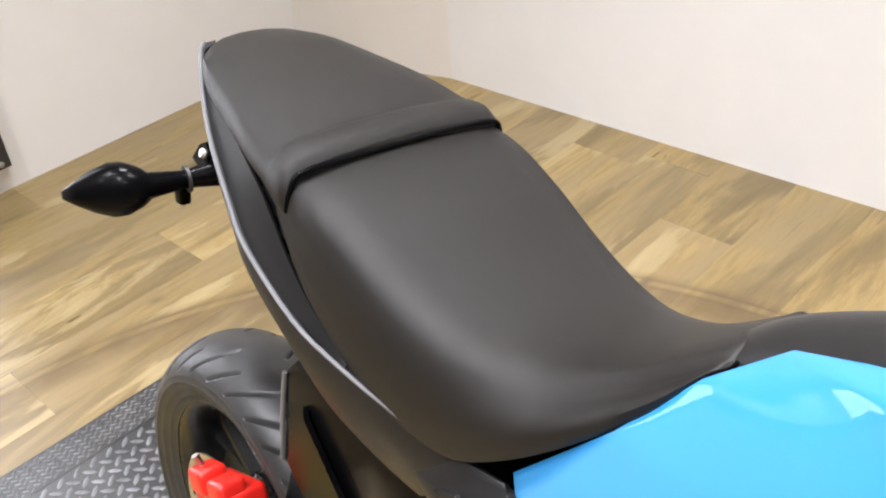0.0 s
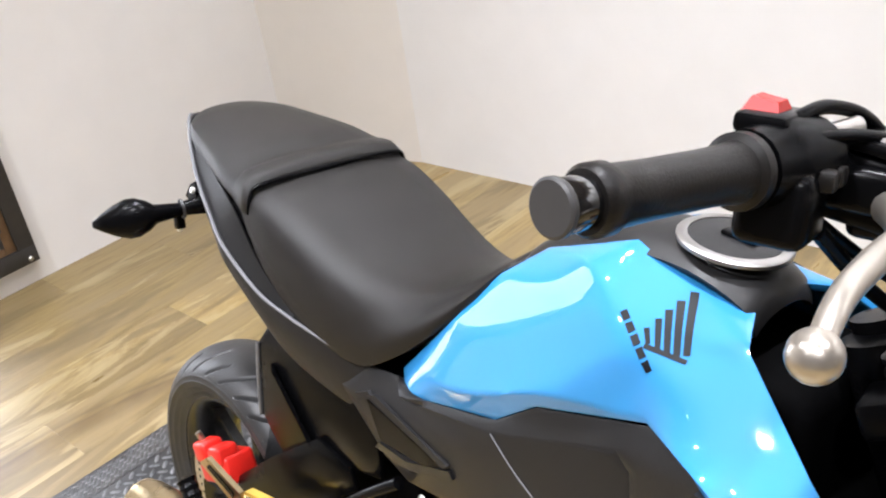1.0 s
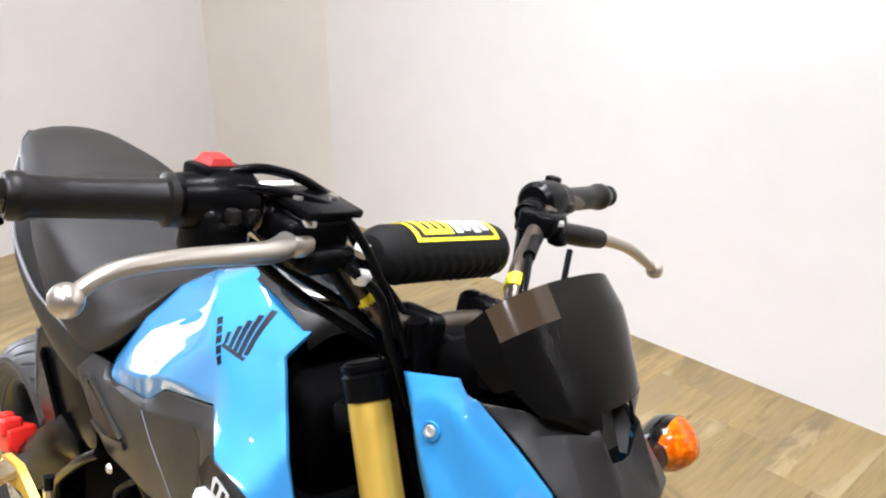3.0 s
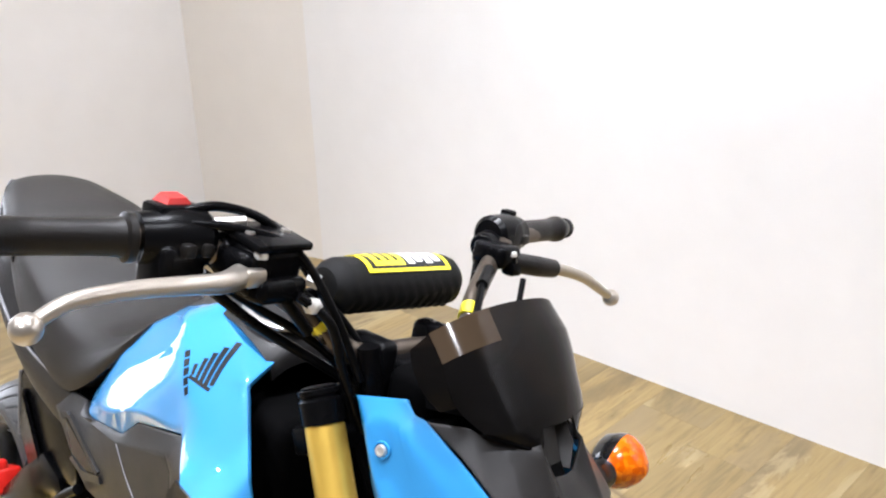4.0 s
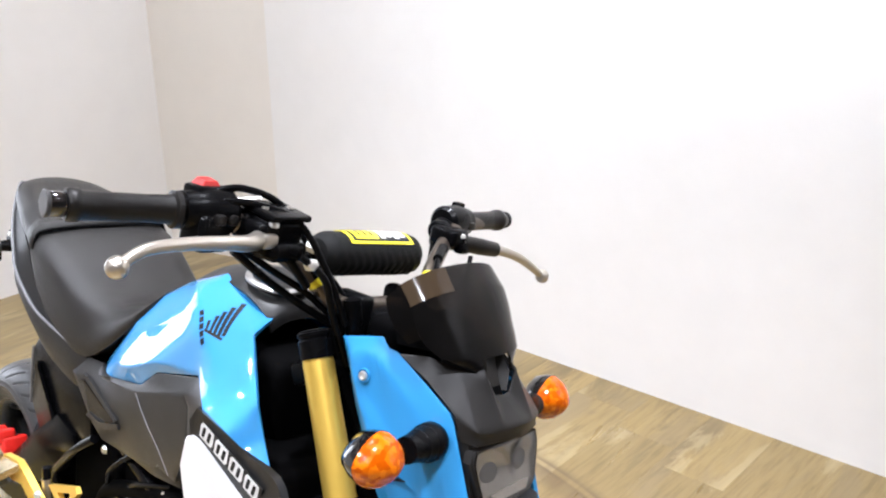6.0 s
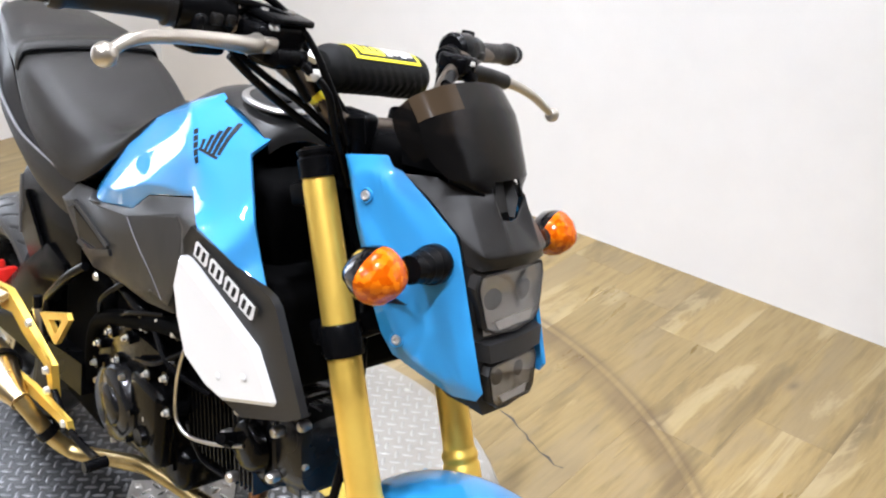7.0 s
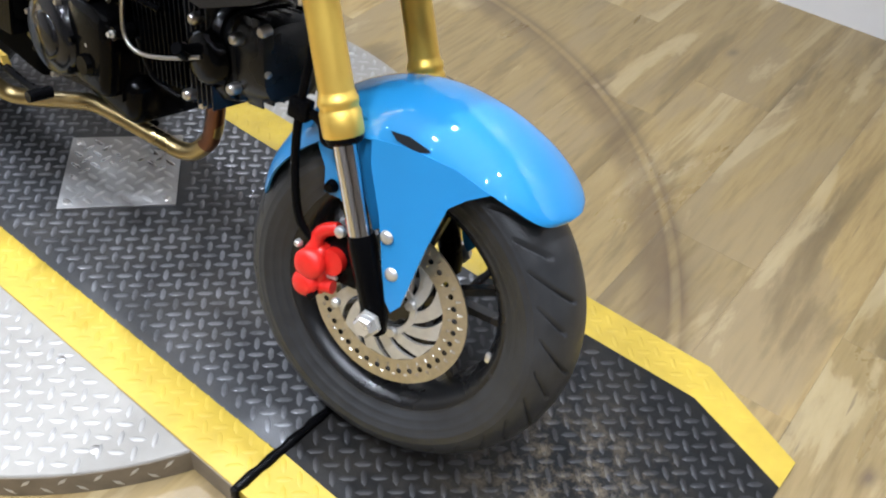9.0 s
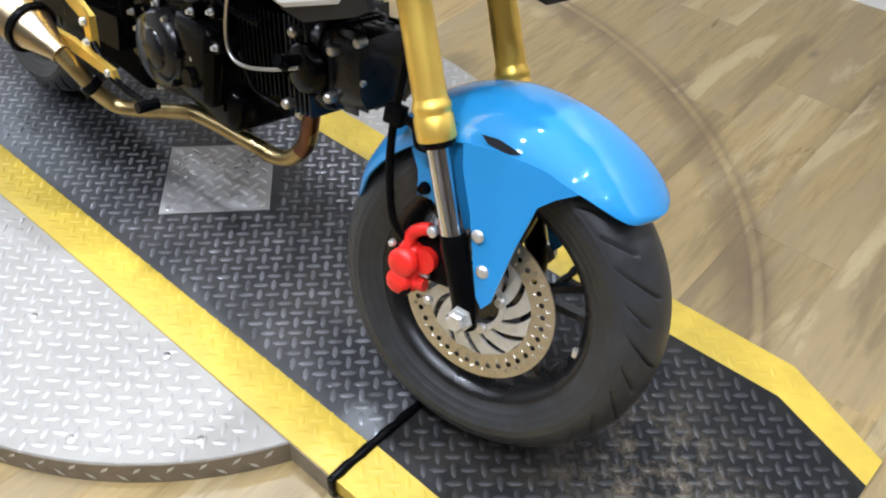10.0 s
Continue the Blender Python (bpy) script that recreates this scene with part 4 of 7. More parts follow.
def brake_disc(parent, y, R):
    """A drilled disc with curved slots inside."""
    n = 240
    bm = bmesh.new()
    def band(r0, r1, a0, a1, seg):
        pts = []
        for i in range(seg + 1):
            a = a0 + (a1 - a0) * i / seg
            pts.append((a, r0, r1))
        out, inn = [], []
        for a, p, q in pts:
            inn.append(bm.verts.new((p * math.cos(a), y, p * math.sin(a))))
            out.append(bm.verts.new((q * math.cos(a), y, q * math.sin(a))))
        for i in range(seg):
            bm.faces.new((inn[i], inn[i + 1], out[i + 1], out[i]))
    band(R * 0.70, R * 0.79, 0, 2 * math.pi, 144)
    band(R * 0.90, R, 0, 2 * math.pi, 144)
    holes = 36
    # ring of drilled holes: square cells with a round opening
    r0, r1 = R * 0.79, R * 0.90
    for k in range(holes):
        a0, a1 = 2 * math.pi * k / holes, 2 * math.pi * (k + 1) / holes
        am, rm = (a0 + a1) / 2, (r0 + r1) / 2
        rh = R * 0.034
        m = 16
        outer, inner = [], []
        for i in range(m):
            t = 2 * math.pi * i / m + math.pi / 4
            cx, sx = math.cos(t), math.sin(t)
            q = max(abs(cx), abs(sx))
            a, r = am + cx / q * (a1 - a0) / 2, rm + sx / q * (r1 - r0) / 2
            outer.append(bm.verts.new((r * math.cos(a), y, r * math.sin(a))))
            ah, rr = am + cx * rh / rm, rm + sx * rh
            inner.append(bm.verts.new((rr * math.cos(ah), y, rr * math.sin(ah))))
        for i in range(m):
            j = (i + 1) % m
            bm.faces.new((outer[i], outer[j], inner[j], inner[i]))
    # curved arms to the carrier
    arms = 12
    for k in range(arms):
        rows = []
        for i in range(9):
            f = i / 8
            r = R * (0.36 + 0.345 * f)
            a = 2 * math.pi * k / arms + 0.55 * f
            w = 0.165 + 0.10 * abs(f - 0.5) ** 1.5
            rows.append([(r * math.cos(a - w), y, r * math.sin(a - w)), (r * math.cos(a + w), y, r * math.sin(a + w))])
        part("disc_arm", shell(rows, 0.004), DISCIN, parent, smooth=30)
    bmesh.ops.remove_doubles(bm, verts=bm.verts, dist=1e-5)
    bmesh.ops.recalc_face_normals(bm, faces=bm.faces)
    bmesh.ops.solidify(bm, geom=bm.faces[:], thickness=0.0022)
    disc = part("brake_disc", bm, DISC, parent, "drilled steel brake disc", smooth=30)
    disc.data.materials.append(MATTE)      # hole walls in near-black: shade of the holes put into the colour
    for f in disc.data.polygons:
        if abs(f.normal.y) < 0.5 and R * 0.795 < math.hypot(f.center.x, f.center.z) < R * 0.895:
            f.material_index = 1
    hub = lathe([(R * 0.30, y - 0.002), (R * 0.37, y - 0.002), (R * 0.37, y + 0.002), (R * 0.30, y + 0.002)], "Y", 48, closed=True)
    part("disc_carrier", hub, DISCIN, parent, smooth=30)
    for k in range(4):
        a = 2 * math.pi * k / 4 + 0.5
        part("disc_bolt", lathe([(0.0, -0.006), (0.006, -0.006), (0.007, 0.0)], "Y", 12), BOLT, parent, at=Matrix.Translation((R * 0.33 * math.cos(a), y - 0.003, R * 0.33 * math.sin(a))))


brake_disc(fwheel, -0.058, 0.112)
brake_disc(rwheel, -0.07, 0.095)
part("wheel_weight", box(-0.004, 0.004, -0.003, 0.003, -0.007, 0.007, 0.002), BOLT, fwheel, at=pose(0.140, -0.034, -0.016, 0, -6, 0))

# --- fork, clamps ---
def fork_point(z, y):
    return Vector((0.925 + (0.845 - z) * math.tan(RAKE), y, z))


for s in (-1, 1):
    y = s * 0.1
    leg = empty("fork_leg", FRONT, bike)
    seg = lambda z0, z1, prof: lathe([(r, h * ((z1 - z0) / math.cos(RAKE))) for r, h in prof], centre=fork_point(z0, y), direction=AXIS, n=40)
    part("outer_tube", seg(0.475, 0.832, [(0.0, 0), (0.0208, 0), (0.0198, 0.5), (0.0187, 0.97), (0.0175, 1.0), (0.0, 1)]), GOLD, leg, "gold anodised fork tube")
    part("collar", seg(0.446, 0.492, [(0.0, 0), (0.0235, 0.0), (0.0245, 0.06), (0.0245, 0.55), (0.0228, 0.60), (0.0228, 0.68), (0.0240, 0.72), (0.0240, 0.84), (0.0222, 0.90), (0.0212, 1.0), (0.0, 1)]), GOLD, leg, "gold fork collar")
    part("seal", seg(0.438, 0.446, [(0.0, 0), (0.019, 0.0), (0.0225, 0.4), (0.0225, 1.0), (0.0, 1)]), BLACK, leg)
    part("slider", seg(0.325, 0.44, [(0.0, 0), (0.0152, 0), (0.0152, 1), (0.0, 1)]), CHROME, leg, "polished chrome fork slider")
    part("cap", seg(0.827, 0.858, [(0.0, 0), (0.0205, 0), (0.0205, 0.62), (0.0182, 0.68), (0.0182, 0.74), (0.0198, 0.78), (0.0198, 0.90), (0.0165, 0.93), (0.0165, 0.97), (0.012, 1), (0.0, 1.0)]), BLACK, leg)
    lug = tube([fork_point(0.338, y), fork_point(0.325, y), fork_point(0.30, y), fork_point(0.25, y), Vector((1.204, y, 0.226))], [0.0165, 0.0182, 0.0175, 0.0165, 0.021], 20, 4)
    part("axle_lug", lug, BLACK, leg)
    nut = lathe([(0.0, 0), (0.0175, 0), (0.0175, 0.003), (0.0145, 0.004), (0.0145, 0.013), (0.011, 0.017), (0.0, 0.017)], centre=(1.209, y + s * 0.018, 0.242), direction=(0, s, 0), n=6)
    part("axle_nut", nut, BOLT, leg, smooth=20)
    part("lower_clamp", seg(0.643, 0.677, [(0.0, 0), (0.0235, 0.0), (0.0245, 0.08), (0.0245, 0.92), (0.0235, 1.0), (0.0, 1)]), BLACK, leg)
for z, w in ((0.66, 0.03), (0.805, 0.028)):
    c = fork_point(z, 0) - Vector((0.02, 0, 0))
    yoke = box(-0.03, 0.03, -0.1, 0.1, -w / 2, w / 2, 0.006, Matrix.Translation(c) @ Matrix.Rotation(-RAKE, 4, "Y"))
    front("yoke", yoke, BLACK)
stem0, stem1 = fork_point(0.64, 0) - Vector((0.045, 0, 0)), fork_point(0.84, 0) - Vector((0.045, 0, 0))
front("steering_stem", tube([stem0, stem1], 0.022, 20, 1), BLACK)

# --- front fender ---
def fender():
    rows = []
    stations = ((168, 0.237, 0.040, 0.25), (163, 0.240, 0.056, 0.4), (151, 0.248, 0.070, 0.5), (136, 0.259, 0.079, 0.68), (122, 0.271, 0.084, 0.85), (108, 0.278, 0.087, 0.95), (94, 0.2795, 0.089, 1.0), (80, 0.277, 0.090, 0.9), (68, 0.273, 0.088, 0.64), (59, 0.270, 0.080, 0.45), (53, 0.268, 0.067, 0.32), (50, 0.267, 0.050, 0.22), (48.5, 0.266, 0.022, 0.1))
    for deg, r, w, k in stations:
        a = radians(deg)
        row = []
        for i in range(19):
            f = -1 + 2 * i / 18
            y = w * math.sin(f * 1.35) / math.sin(1.35)
            drop = 0.075 * (1 - math.cos(f * 1.35)) * k
            row.append(FW + Vector(((r - drop) * math.cos(a), y, (r - drop) * math.sin(a))))
        rows.append(row)
    cols = [spline([r[i] for r in rows], 3) for i in range(19)]
    return shell([[c[k] for c in cols] for k in range(len(cols[0]))], 0.003)


fen = front("front_fender", fender(), BLUE, "gloss blue front fender", 60)


def fender_stay():
    """The pointed cheek that reaches from the fender down to the axle."""
    y = -0.088
    o = [(1.14, y, 0.452), (1.19, y - 0.002, 0.462), (1.25, y - 0.001, 0.463), (1.297, y, 0.453), (1.274, y - 0.005, 0.437), (1.257, y - 0.010, 0.420), (1.246, y - 0.013, 0.36), (1.236, y - 0.016, 0.275), (1.226, y - 0.016, 0.260), (1.215, y - 0.016, 0.272), (1.198, y - 0.014, 0.315), (1.176, y - 0.010, 0.375), (1.150, y - 0.004, 0.42)]
    return prism(o, (0, 0.004, 0), 0.0015)


for mk in (fender_stay, lambda: mirror(fender_stay())):
    part("fender_stay", mk(), BLUE, fen, "gloss blue fender cheek")
for x, z in ((1.196, 0.352), (1.214, 0.309)):
    for s in (-1, 1):
        part("fender_bolt", lathe([(0.0, 0.004), (0.005, 0.004), (0.008, 0.002), (0.009, 0.0)], centre=(x, s * 0.103, z), direction=(0, s, 0), n=16), BOLT, fen)
def fender_bracket():
    """The inner blue arm behind the fork leg that carries the fender."""
    y = -0.078
    o = [(1.060, y, 0.452), (1.066, y, 0.410), (1.083, y, 0.384), (1.089, y, 0.353), (1.112, y, 0.354), (1.128, y, 0.342), (1.152, y, 0.325), (1.176, y, 0.345), (1.178, y, 0.40), (1.165, y, 0.462), (1.11, y, 0.468)]
    return prism(o, (0, 0.005, 0), 0.002)


for mk in (fender_bracket, lambda: mirror(fender_bracket())):
    part("fender_bracket", mk(), BLUE, fen, "gloss blue fender arm")
part("bracket_bolt", lathe([(0.0, 0.01), (0.006, 0.01), (0.009, 0.0), (0, 0)], centre=(1.099, -0.079, 0.366), direction=(0, -1, 0), n=12), BLACK, fen)
slit = [(1.160, -0.0795, 0.467), (1.184, -0.0785, 0.470), (1.2186, -0.079, 0.4645), (1.200, -0.083, 0.4585), (1.172, -0.0825, 0.4605)]
part("fender_slit", prism(slit, (0, -0.0065, 0.003)), INK, fen, "dark slit in the fender")

# --- front caliper ---
cal = empty("front_caliper", FRONT @ Matrix.Translation((1.109, -0.075, 0.258)) @ pose(0, 0, 0, 0, -8, 0), bike)
part("caliper_body", bevelled(join(box(-0.020, 0.012, -0.022, 0.022, -0.038, 0.030)), 0.008, 3), RED, cal, "red anodised brake caliper")
for bx, bz, br in ((-0.006, 0.006, 0.0205), (-0.010, -0.022, 0.0175)):
    part("piston_boss", lathe([(0.0, 0.0), (br, 0.0), (br, 0.009), (br - 0.003, 0.013), (br * 0.5, 0.015), (0.0, 0.015)], centre=(bx, -0.020, bz), direction=(0, -1, 0), n=28), RED, cal)
part("side_lobe", lathe([(0.0, -0.014), (0.016, -0.014), (0.0175, -0.009), (0.0175, 0.012), (0.0, 0.014)], centre=(0.018, -0.004, 0.012), direction=(0, -1, 0), n=24), RED, cal)
part("caliper_arm", tube([(-0.006, -0.014, 0.026), (-0.004, -0.012, 0.042), (0.006, -0.010, 0.052), (0.022, -0.008, 0.058)], [0.010, 0.009, 0.009, 0.008], 14), RED, cal)
part("caliper_lug", tube([(0.008, -0.014, -0.024), (0.024, -0.014, -0.022)], 0.0085, 14, 1), RED, cal)
part("bleed_nipple", tube([(0.004, -0.022, -0.032), (0.004, -0.036, -0.034)], 0.0045, 10, 1), BLACK, cal)
for x, z, r in ((0.030, 0.060, 0.008), (0.033, -0.038, 0.007), (-0.029, 0.024, 0.0055), (-0.022, -0.036, 0.005)):
    part("caliper_bolt", lathe([(0.0, 0.007), (r * 0.55, 0.007), (r * 0.9, 0.005), (r, 0.0), (0, 0)], centre=(x, -0.016, z), direction=(0, -1, 0), n=10), BOLT, cal)
part("pad_pin", tube([(-0.022, -0.010, -0.012), (0.026, -0.010, -0.010)], 0.003, 10, 1), BOLT, cal)
part("body_split", box(-0.022, 0.014, -0.003, -0.001, -0.040, 0.032), BLACK, cal, "dark seam between the caliper halves")
part("caliper_bracket", box(0.0, 0.075, -0.004, 0.004, -0.02, 0.05, 0.003), BLACK, cal)
hose = [(1.092, -0.092, 0.292), (1.072, -0.098, 0.318), (1.055, -0.1, 0.38), (1.047, -0.1, 0.45), (1.047, -0.098, 0.51), (1.03, -0.075, 0.62), (0.99, -0.05, 0.70)]
front("brake_hose", tube(hose, 0.0055, 10), BLACK)
front("hose_clip", bevelled(join(box(1.035, 1.062, -0.109, -0.092, 0.440, 0.466), box(1.055, 1.075, -0.104, -0.096, 0.446, 0.458)), 0.003), BLACK)
front("hose_stay", tube([(1.066, -0.1, 0.452), (1.078, -0.098, 0.444), (1.085, -0.096, 0.425), (1.10, -0.094, 0.424)], 0.0045, 8, 4), BLACK)

# --- handlebar ---
BAR = [(0.808, -0.374, 0.981), (0.829, -0.30, 0.983), (0.85, -0.235, 0.985), (0.868, -0.195, 0.975), (0.905, -0.115, 0.925), (0.93, -0.075, 0.890), (0.935, 0.0, 0.884)]
bar_line = BAR + [(x + 0.012 + (0.03 * max(0, -y - 0.2) / 0.17), -y + 0.027 * min(1, -y / 0.2), z - 0.015 * min(1, -y / 0.2)) for x, y, z in BAR[-2::-1]]
hb = empty("handlebar", FRONT, bike)
part("bar", tube(bar_line, 0.011, 16), BARM, hb, "dark handlebar tube, warm reflection in its colour")
part("cross_bar", tube([(0.893, -0.12, 0.938), (0.9, 0.12, 0.932)], 0.006, 12, 1), BLACK, hb)
for s in (-1, 1):
    a, b = (Vector((0.905, -0.115, 0.925)), Vector((0.93, -0.075, 0.890))) if s < 0 else (Vector((0.917, 0.1305, 0.9164)), Vector((0.942, 0.085, 0.8844)))
    part("bar_sleeve", tube([a.lerp(b, 0.2), a.lerp(b, 0.48)], 0.0114, 16, 1), YELLOW, hb, "yellow sleeve round the bar")
pad = empty("bar_pad", FRONT @ Matrix.Translation((0.896, 0.008, 0.940)) @ pose(0, 0, 0, -2, 0, -2), bike)
pad_prof = []
for k in range(57):
    y = -0.094 + 0.188 * k / 56
    e = max(0.0, (abs(y) - 0.076) / 0.018)
    pad_prof.append((0.0268 - 0.009 * e ** 2 + 0.0004 * (k % 2), y))
pad_mesh = lathe([(0.0, -0.095)] + pad_prof + [(0.0, 0.095)], "Y", 56)
for v in pad_mesh.verts:
    a = math.atan2(v.co.z, v.co.x)
    low = max(0.0, -math.sin(a - 0.5))
    k = 1.0 + 0.035 * low * math.sin(v.co.y * 420 + 3 * math.sin(a * 3)) + 0.02 * low * math.sin(v.co.y * 910)
    v.co.x, v.co.z = v.co.x * k, v.co.z * k
part("pad_body", pad_mesh, PAD, pad, "creased black pad cover")


def pad_strip(y0, y1, a0, a1, r=0.0284):
    rows = []
    for i in range(9):
        a = radians(a0 + (a1 - a0) * i / 8)
        rows.append([(math.cos(a) * r, y0 + (y1 - y0) * j / 3, math.sin(a) * r) for j in range(4)])
    return shell(rows, 0.0006)


part("pad_label", pad_strip(-0.058, 0.066, 40, 122), YELLOW, pad, "yellow pad label", smooth=60)
part("label_field", pad_strip(-0.052, 0.060, 48, 116, 0.0288), INK, pad, "black field of the label", smooth=60)
part("label_mark", pad_strip(-0.046, -0.002, 54, 112, 0.0292), YELLOW, pad, "yellow block on the label", smooth=60)
for k in range(4):
    part("label_mark", pad_strip(0.003 + k * 0.014, 0.013 + k * 0.014, 56 + 5 * (k % 2), 110 - 6 * (k % 3), 0.0292), WHITE, pad, "white bar on the label", smooth=60)
for k in range(3):
    part("label_mark", pad_strip(-0.038 + k * 0.012, -0.033 + k * 0.012, 66, 102, 0.0296), INK, pad, "black bar on the label", smooth=60)

for s in (-1, 1):
    part("bar_clamp", bevelled(box(0.908, 0.958, s * 0.05 - 0.013, s * 0.05 + 0.013, 0.835, 0.904), 0.008, 3), BLACK, hb)
    dz = 0.0 if s < 0 else -0.022
    out = Matrix.Translation((0, 0.027, 0.007) if s > 0 else (0, 0, 0))
    gd = Vector((-0.047, -0.162, -0.003)) if s < 0 else Vector((-0.004, 0.165, 0.001))
    g = lathe([(0.0, -0.014), (0.0205, -0.014), (0.0205, -0.008), (0.0165, -0.006), (0.0155, 0.0), (0.0148, 0.02), (0.0146, 0.06), (0.0152, 0.088), (0.0172, 0.091), (0.0172, 0.100), (0.015, 0.103), (0.0, 0.103)], centre=(0.837 + (0.018 if s > 0 else 0), s * 0.274, 0.984 + dz), direction=gd, n=28)
    part("grip", g, GRIP, hb, "black rubber grip", at=out, smooth=50)
    tip_at = Vector((0.837 + (0.018 if s > 0 else 0), s * 0.274, 0.984 + dz)) + gd.normalized() * 0.1025
    part("bar_end", lathe([(0.0, 0.0), (0.0122, 0.0), (0.0126, 0.002), (0.0126, 0.017), (0.0112, 0.019), (0, 0.019)], centre=tip_at, direction=gd, n=28), GLOSS, hb, "gloss black bar end", at=out, smooth=35)
    part("bar_flange", lathe([(0.0, 0.0), (0.0132, 0.0), (0.0138, 0.001), (0.0138, 0.0035), (0.0124, 0.0045), (0, 0.0045)], centre=tip_at + gd.normalized() * 0.0165, direction=gd, n=28), CAPGREY, hb, "worn grey end cap", at=out, smooth=35)
    sw = lathe([(0.0, -0.032), (0.019, -0.032), (0.0245, -0.026), (0.0255, 0.006), (0.0235, 0.012), (0.021, 0.03), (0.0, 0.03)], centre=(0.850 + (0.01 if s > 0 else 0), s * 0.228, 0.985 + dz), direction=gd, n=20)
    part("switch_housing", sw, BLACK, hb, at=out, smooth=35)
    part("switch_pod", bevelled(box(0.835, 0.875, s * 0.228 - 0.024, s * 0.228 + 0.02, 0.943 + dz, 0.985 + dz), 0.008, 3), BLACK, hb, at=out)
    for k in range(2):
        part("switch_button", bevelled(box(0.868, 0.882, s * 0.222 - 0.016 + k * 0.018, s * 0.222 - 0.004 + k * 0.018, 0.975 + dz, 0.987 + dz), 0.003), GRIP, hb, at=out)
    # lever with its perch
    lz = 0.948 if s < 0 else 0.90
    lx = 0.917 if s < 0 else 0.945
    lev = empty("lever", FRONT @ Matrix.Translation((0, 0.02, 0) if s > 0 else (0, 0, 0)), bike)
    pts = [(0.903, s * 0.195, 0.966 + dz), (0.915, s * 0.225, 0.965 + dz), (0.921, s * 0.265, 0.968 + dz), ((0.921 + lx) / 2, s * 0.315, 0.968 + dz), (lx, s * 0.36, (lz + 0.966 + dz) / 2 + 0.006), (lx, s * 0.388, lz)]
    if s > 0:
        pts = [(0.905, 0.195, 0.95), (0.918, 0.23, 0.946), (0.925, 0.28, 0.94), (0.933, 0.33, 0.928), (0.942, 0.37, 0.91), (0.945, 0.395, 0.899)]
    part("lever_blade", tube(pts, [0.011, 0.009, 0.0075, 0.0068, 0.006, 0.0055], 14), ALU, lev, "bare cast brake lever" if s < 0 else "bare cast clutch lever")
    if s > 0:
        part("lever_boot", tube([(0.905, 0.195, 0.95), (0.917, 0.23, 0.946), (0.923, 0.264, 0.942)], [0.012, 0.0125, 0.0112], 16), GRIP, lev, "black rubber lever boot")
    end = Vector(pts[-1])
    part("lever_ball", lathe([(0.0112 * math.sin(math.pi * i / 12), -0.0112 * math.cos(math.pi * i / 12)) for i in range(13)], "Z", 20, end), ALU, lev)
    part("lever_boss", bevelled(box(0.899, 0.918, s * 0.192 - 0.010, s * 0.192 + 0.012, 0.957 + dz, 0.974 + dz), 0.005), ALU if s < 0 else BLACK, lev)
    part("pivot_bolt", lathe([(0.0, 0.006), (0.005, 0.006), (0.0068, 0.003), (0.0068, 0.0), (0, 0)], centre=(0.909, s * 0.185, 0.981 + dz), direction=(0, 0, 1), n=8), BOLT, lev)
    part("lever_perch", bevelled(box(0.866, 0.912, s * 0.18 - 0.022, s * 0.18 + 0.016, 0.958 + dz, 0.985 + dz), 0.007, 3), BLACK, hb, at=out)
    part("perch_clamp", lathe([(0.0, -0.011), (0.0155, -0.011), (0.0172, -0.008), (0.0172, 0.008), (0.0155, 0.011), (0, 0.011)], centre=(0.868, s * 0.185, 0.975 + dz), direction=(0.2, -s, -0.25), n=24), BLACK, hb, at=out)
part("switch_toggle", bevelled(box(0.842, 0.858, 0.268, 0.284, 0.984, 0.998), 0.003), BLACK, hb)
part("switch_toggle", bevelled(box(0.868, 0.886, 0.262, 0.280, 0.962, 0.974), 0.003), GRIP, hb)
part("kill_switch", bevelled(skin([[(0.826, -0.238, 1.008), (0.849, -0.238, 1.008), (0.849, -0.208, 1.008), (0.826, -0.208, 1.008)], [(0.831, -0.231, 1.019), (0.845, -0.231, 1.017), (0.845, -0.214, 1.017), (0.831, -0.214, 1.019)]]), 0.0025, 2), REDP, hb, "red engine stop switch")
part("switch_base", bevelled(box(0.826, 0.855, -0.245, -0.20, 1.0, 1.012), 0.004), BLACK, hb)
res = empty("brake_reservoir", FRONT @ pose(0.890, -0.164, 0.982, 0, 8, 0), bike)
part("reservoir_body", bevelled(box(-0.024, 0.024, -0.028, 0.028, -0.034, 0.008), 0.006, 3), BLACK, res, "black brake fluid reservoir")
part("reservoir_lid", bevelled(box(-0.027, 0.027, -0.031, 0.031, 0.008, 0.016), 0.003), BLACK, res)
for y in (-0.02, 0.02):
    part("lid_screw", lathe([(0.0, 0.002), (0.004, 0.002), (0.0045, 0.0), (0, 0)], centre=(0.0, y, 0.016), direction=(0, 0, 1), n=10), STEEL, res)
part("clutch_adjuster", tube([(0.908, 0.165, 0.945), (0.925, 0.13, 0.935)], 0.007, 12, 1), BLACK, hb)
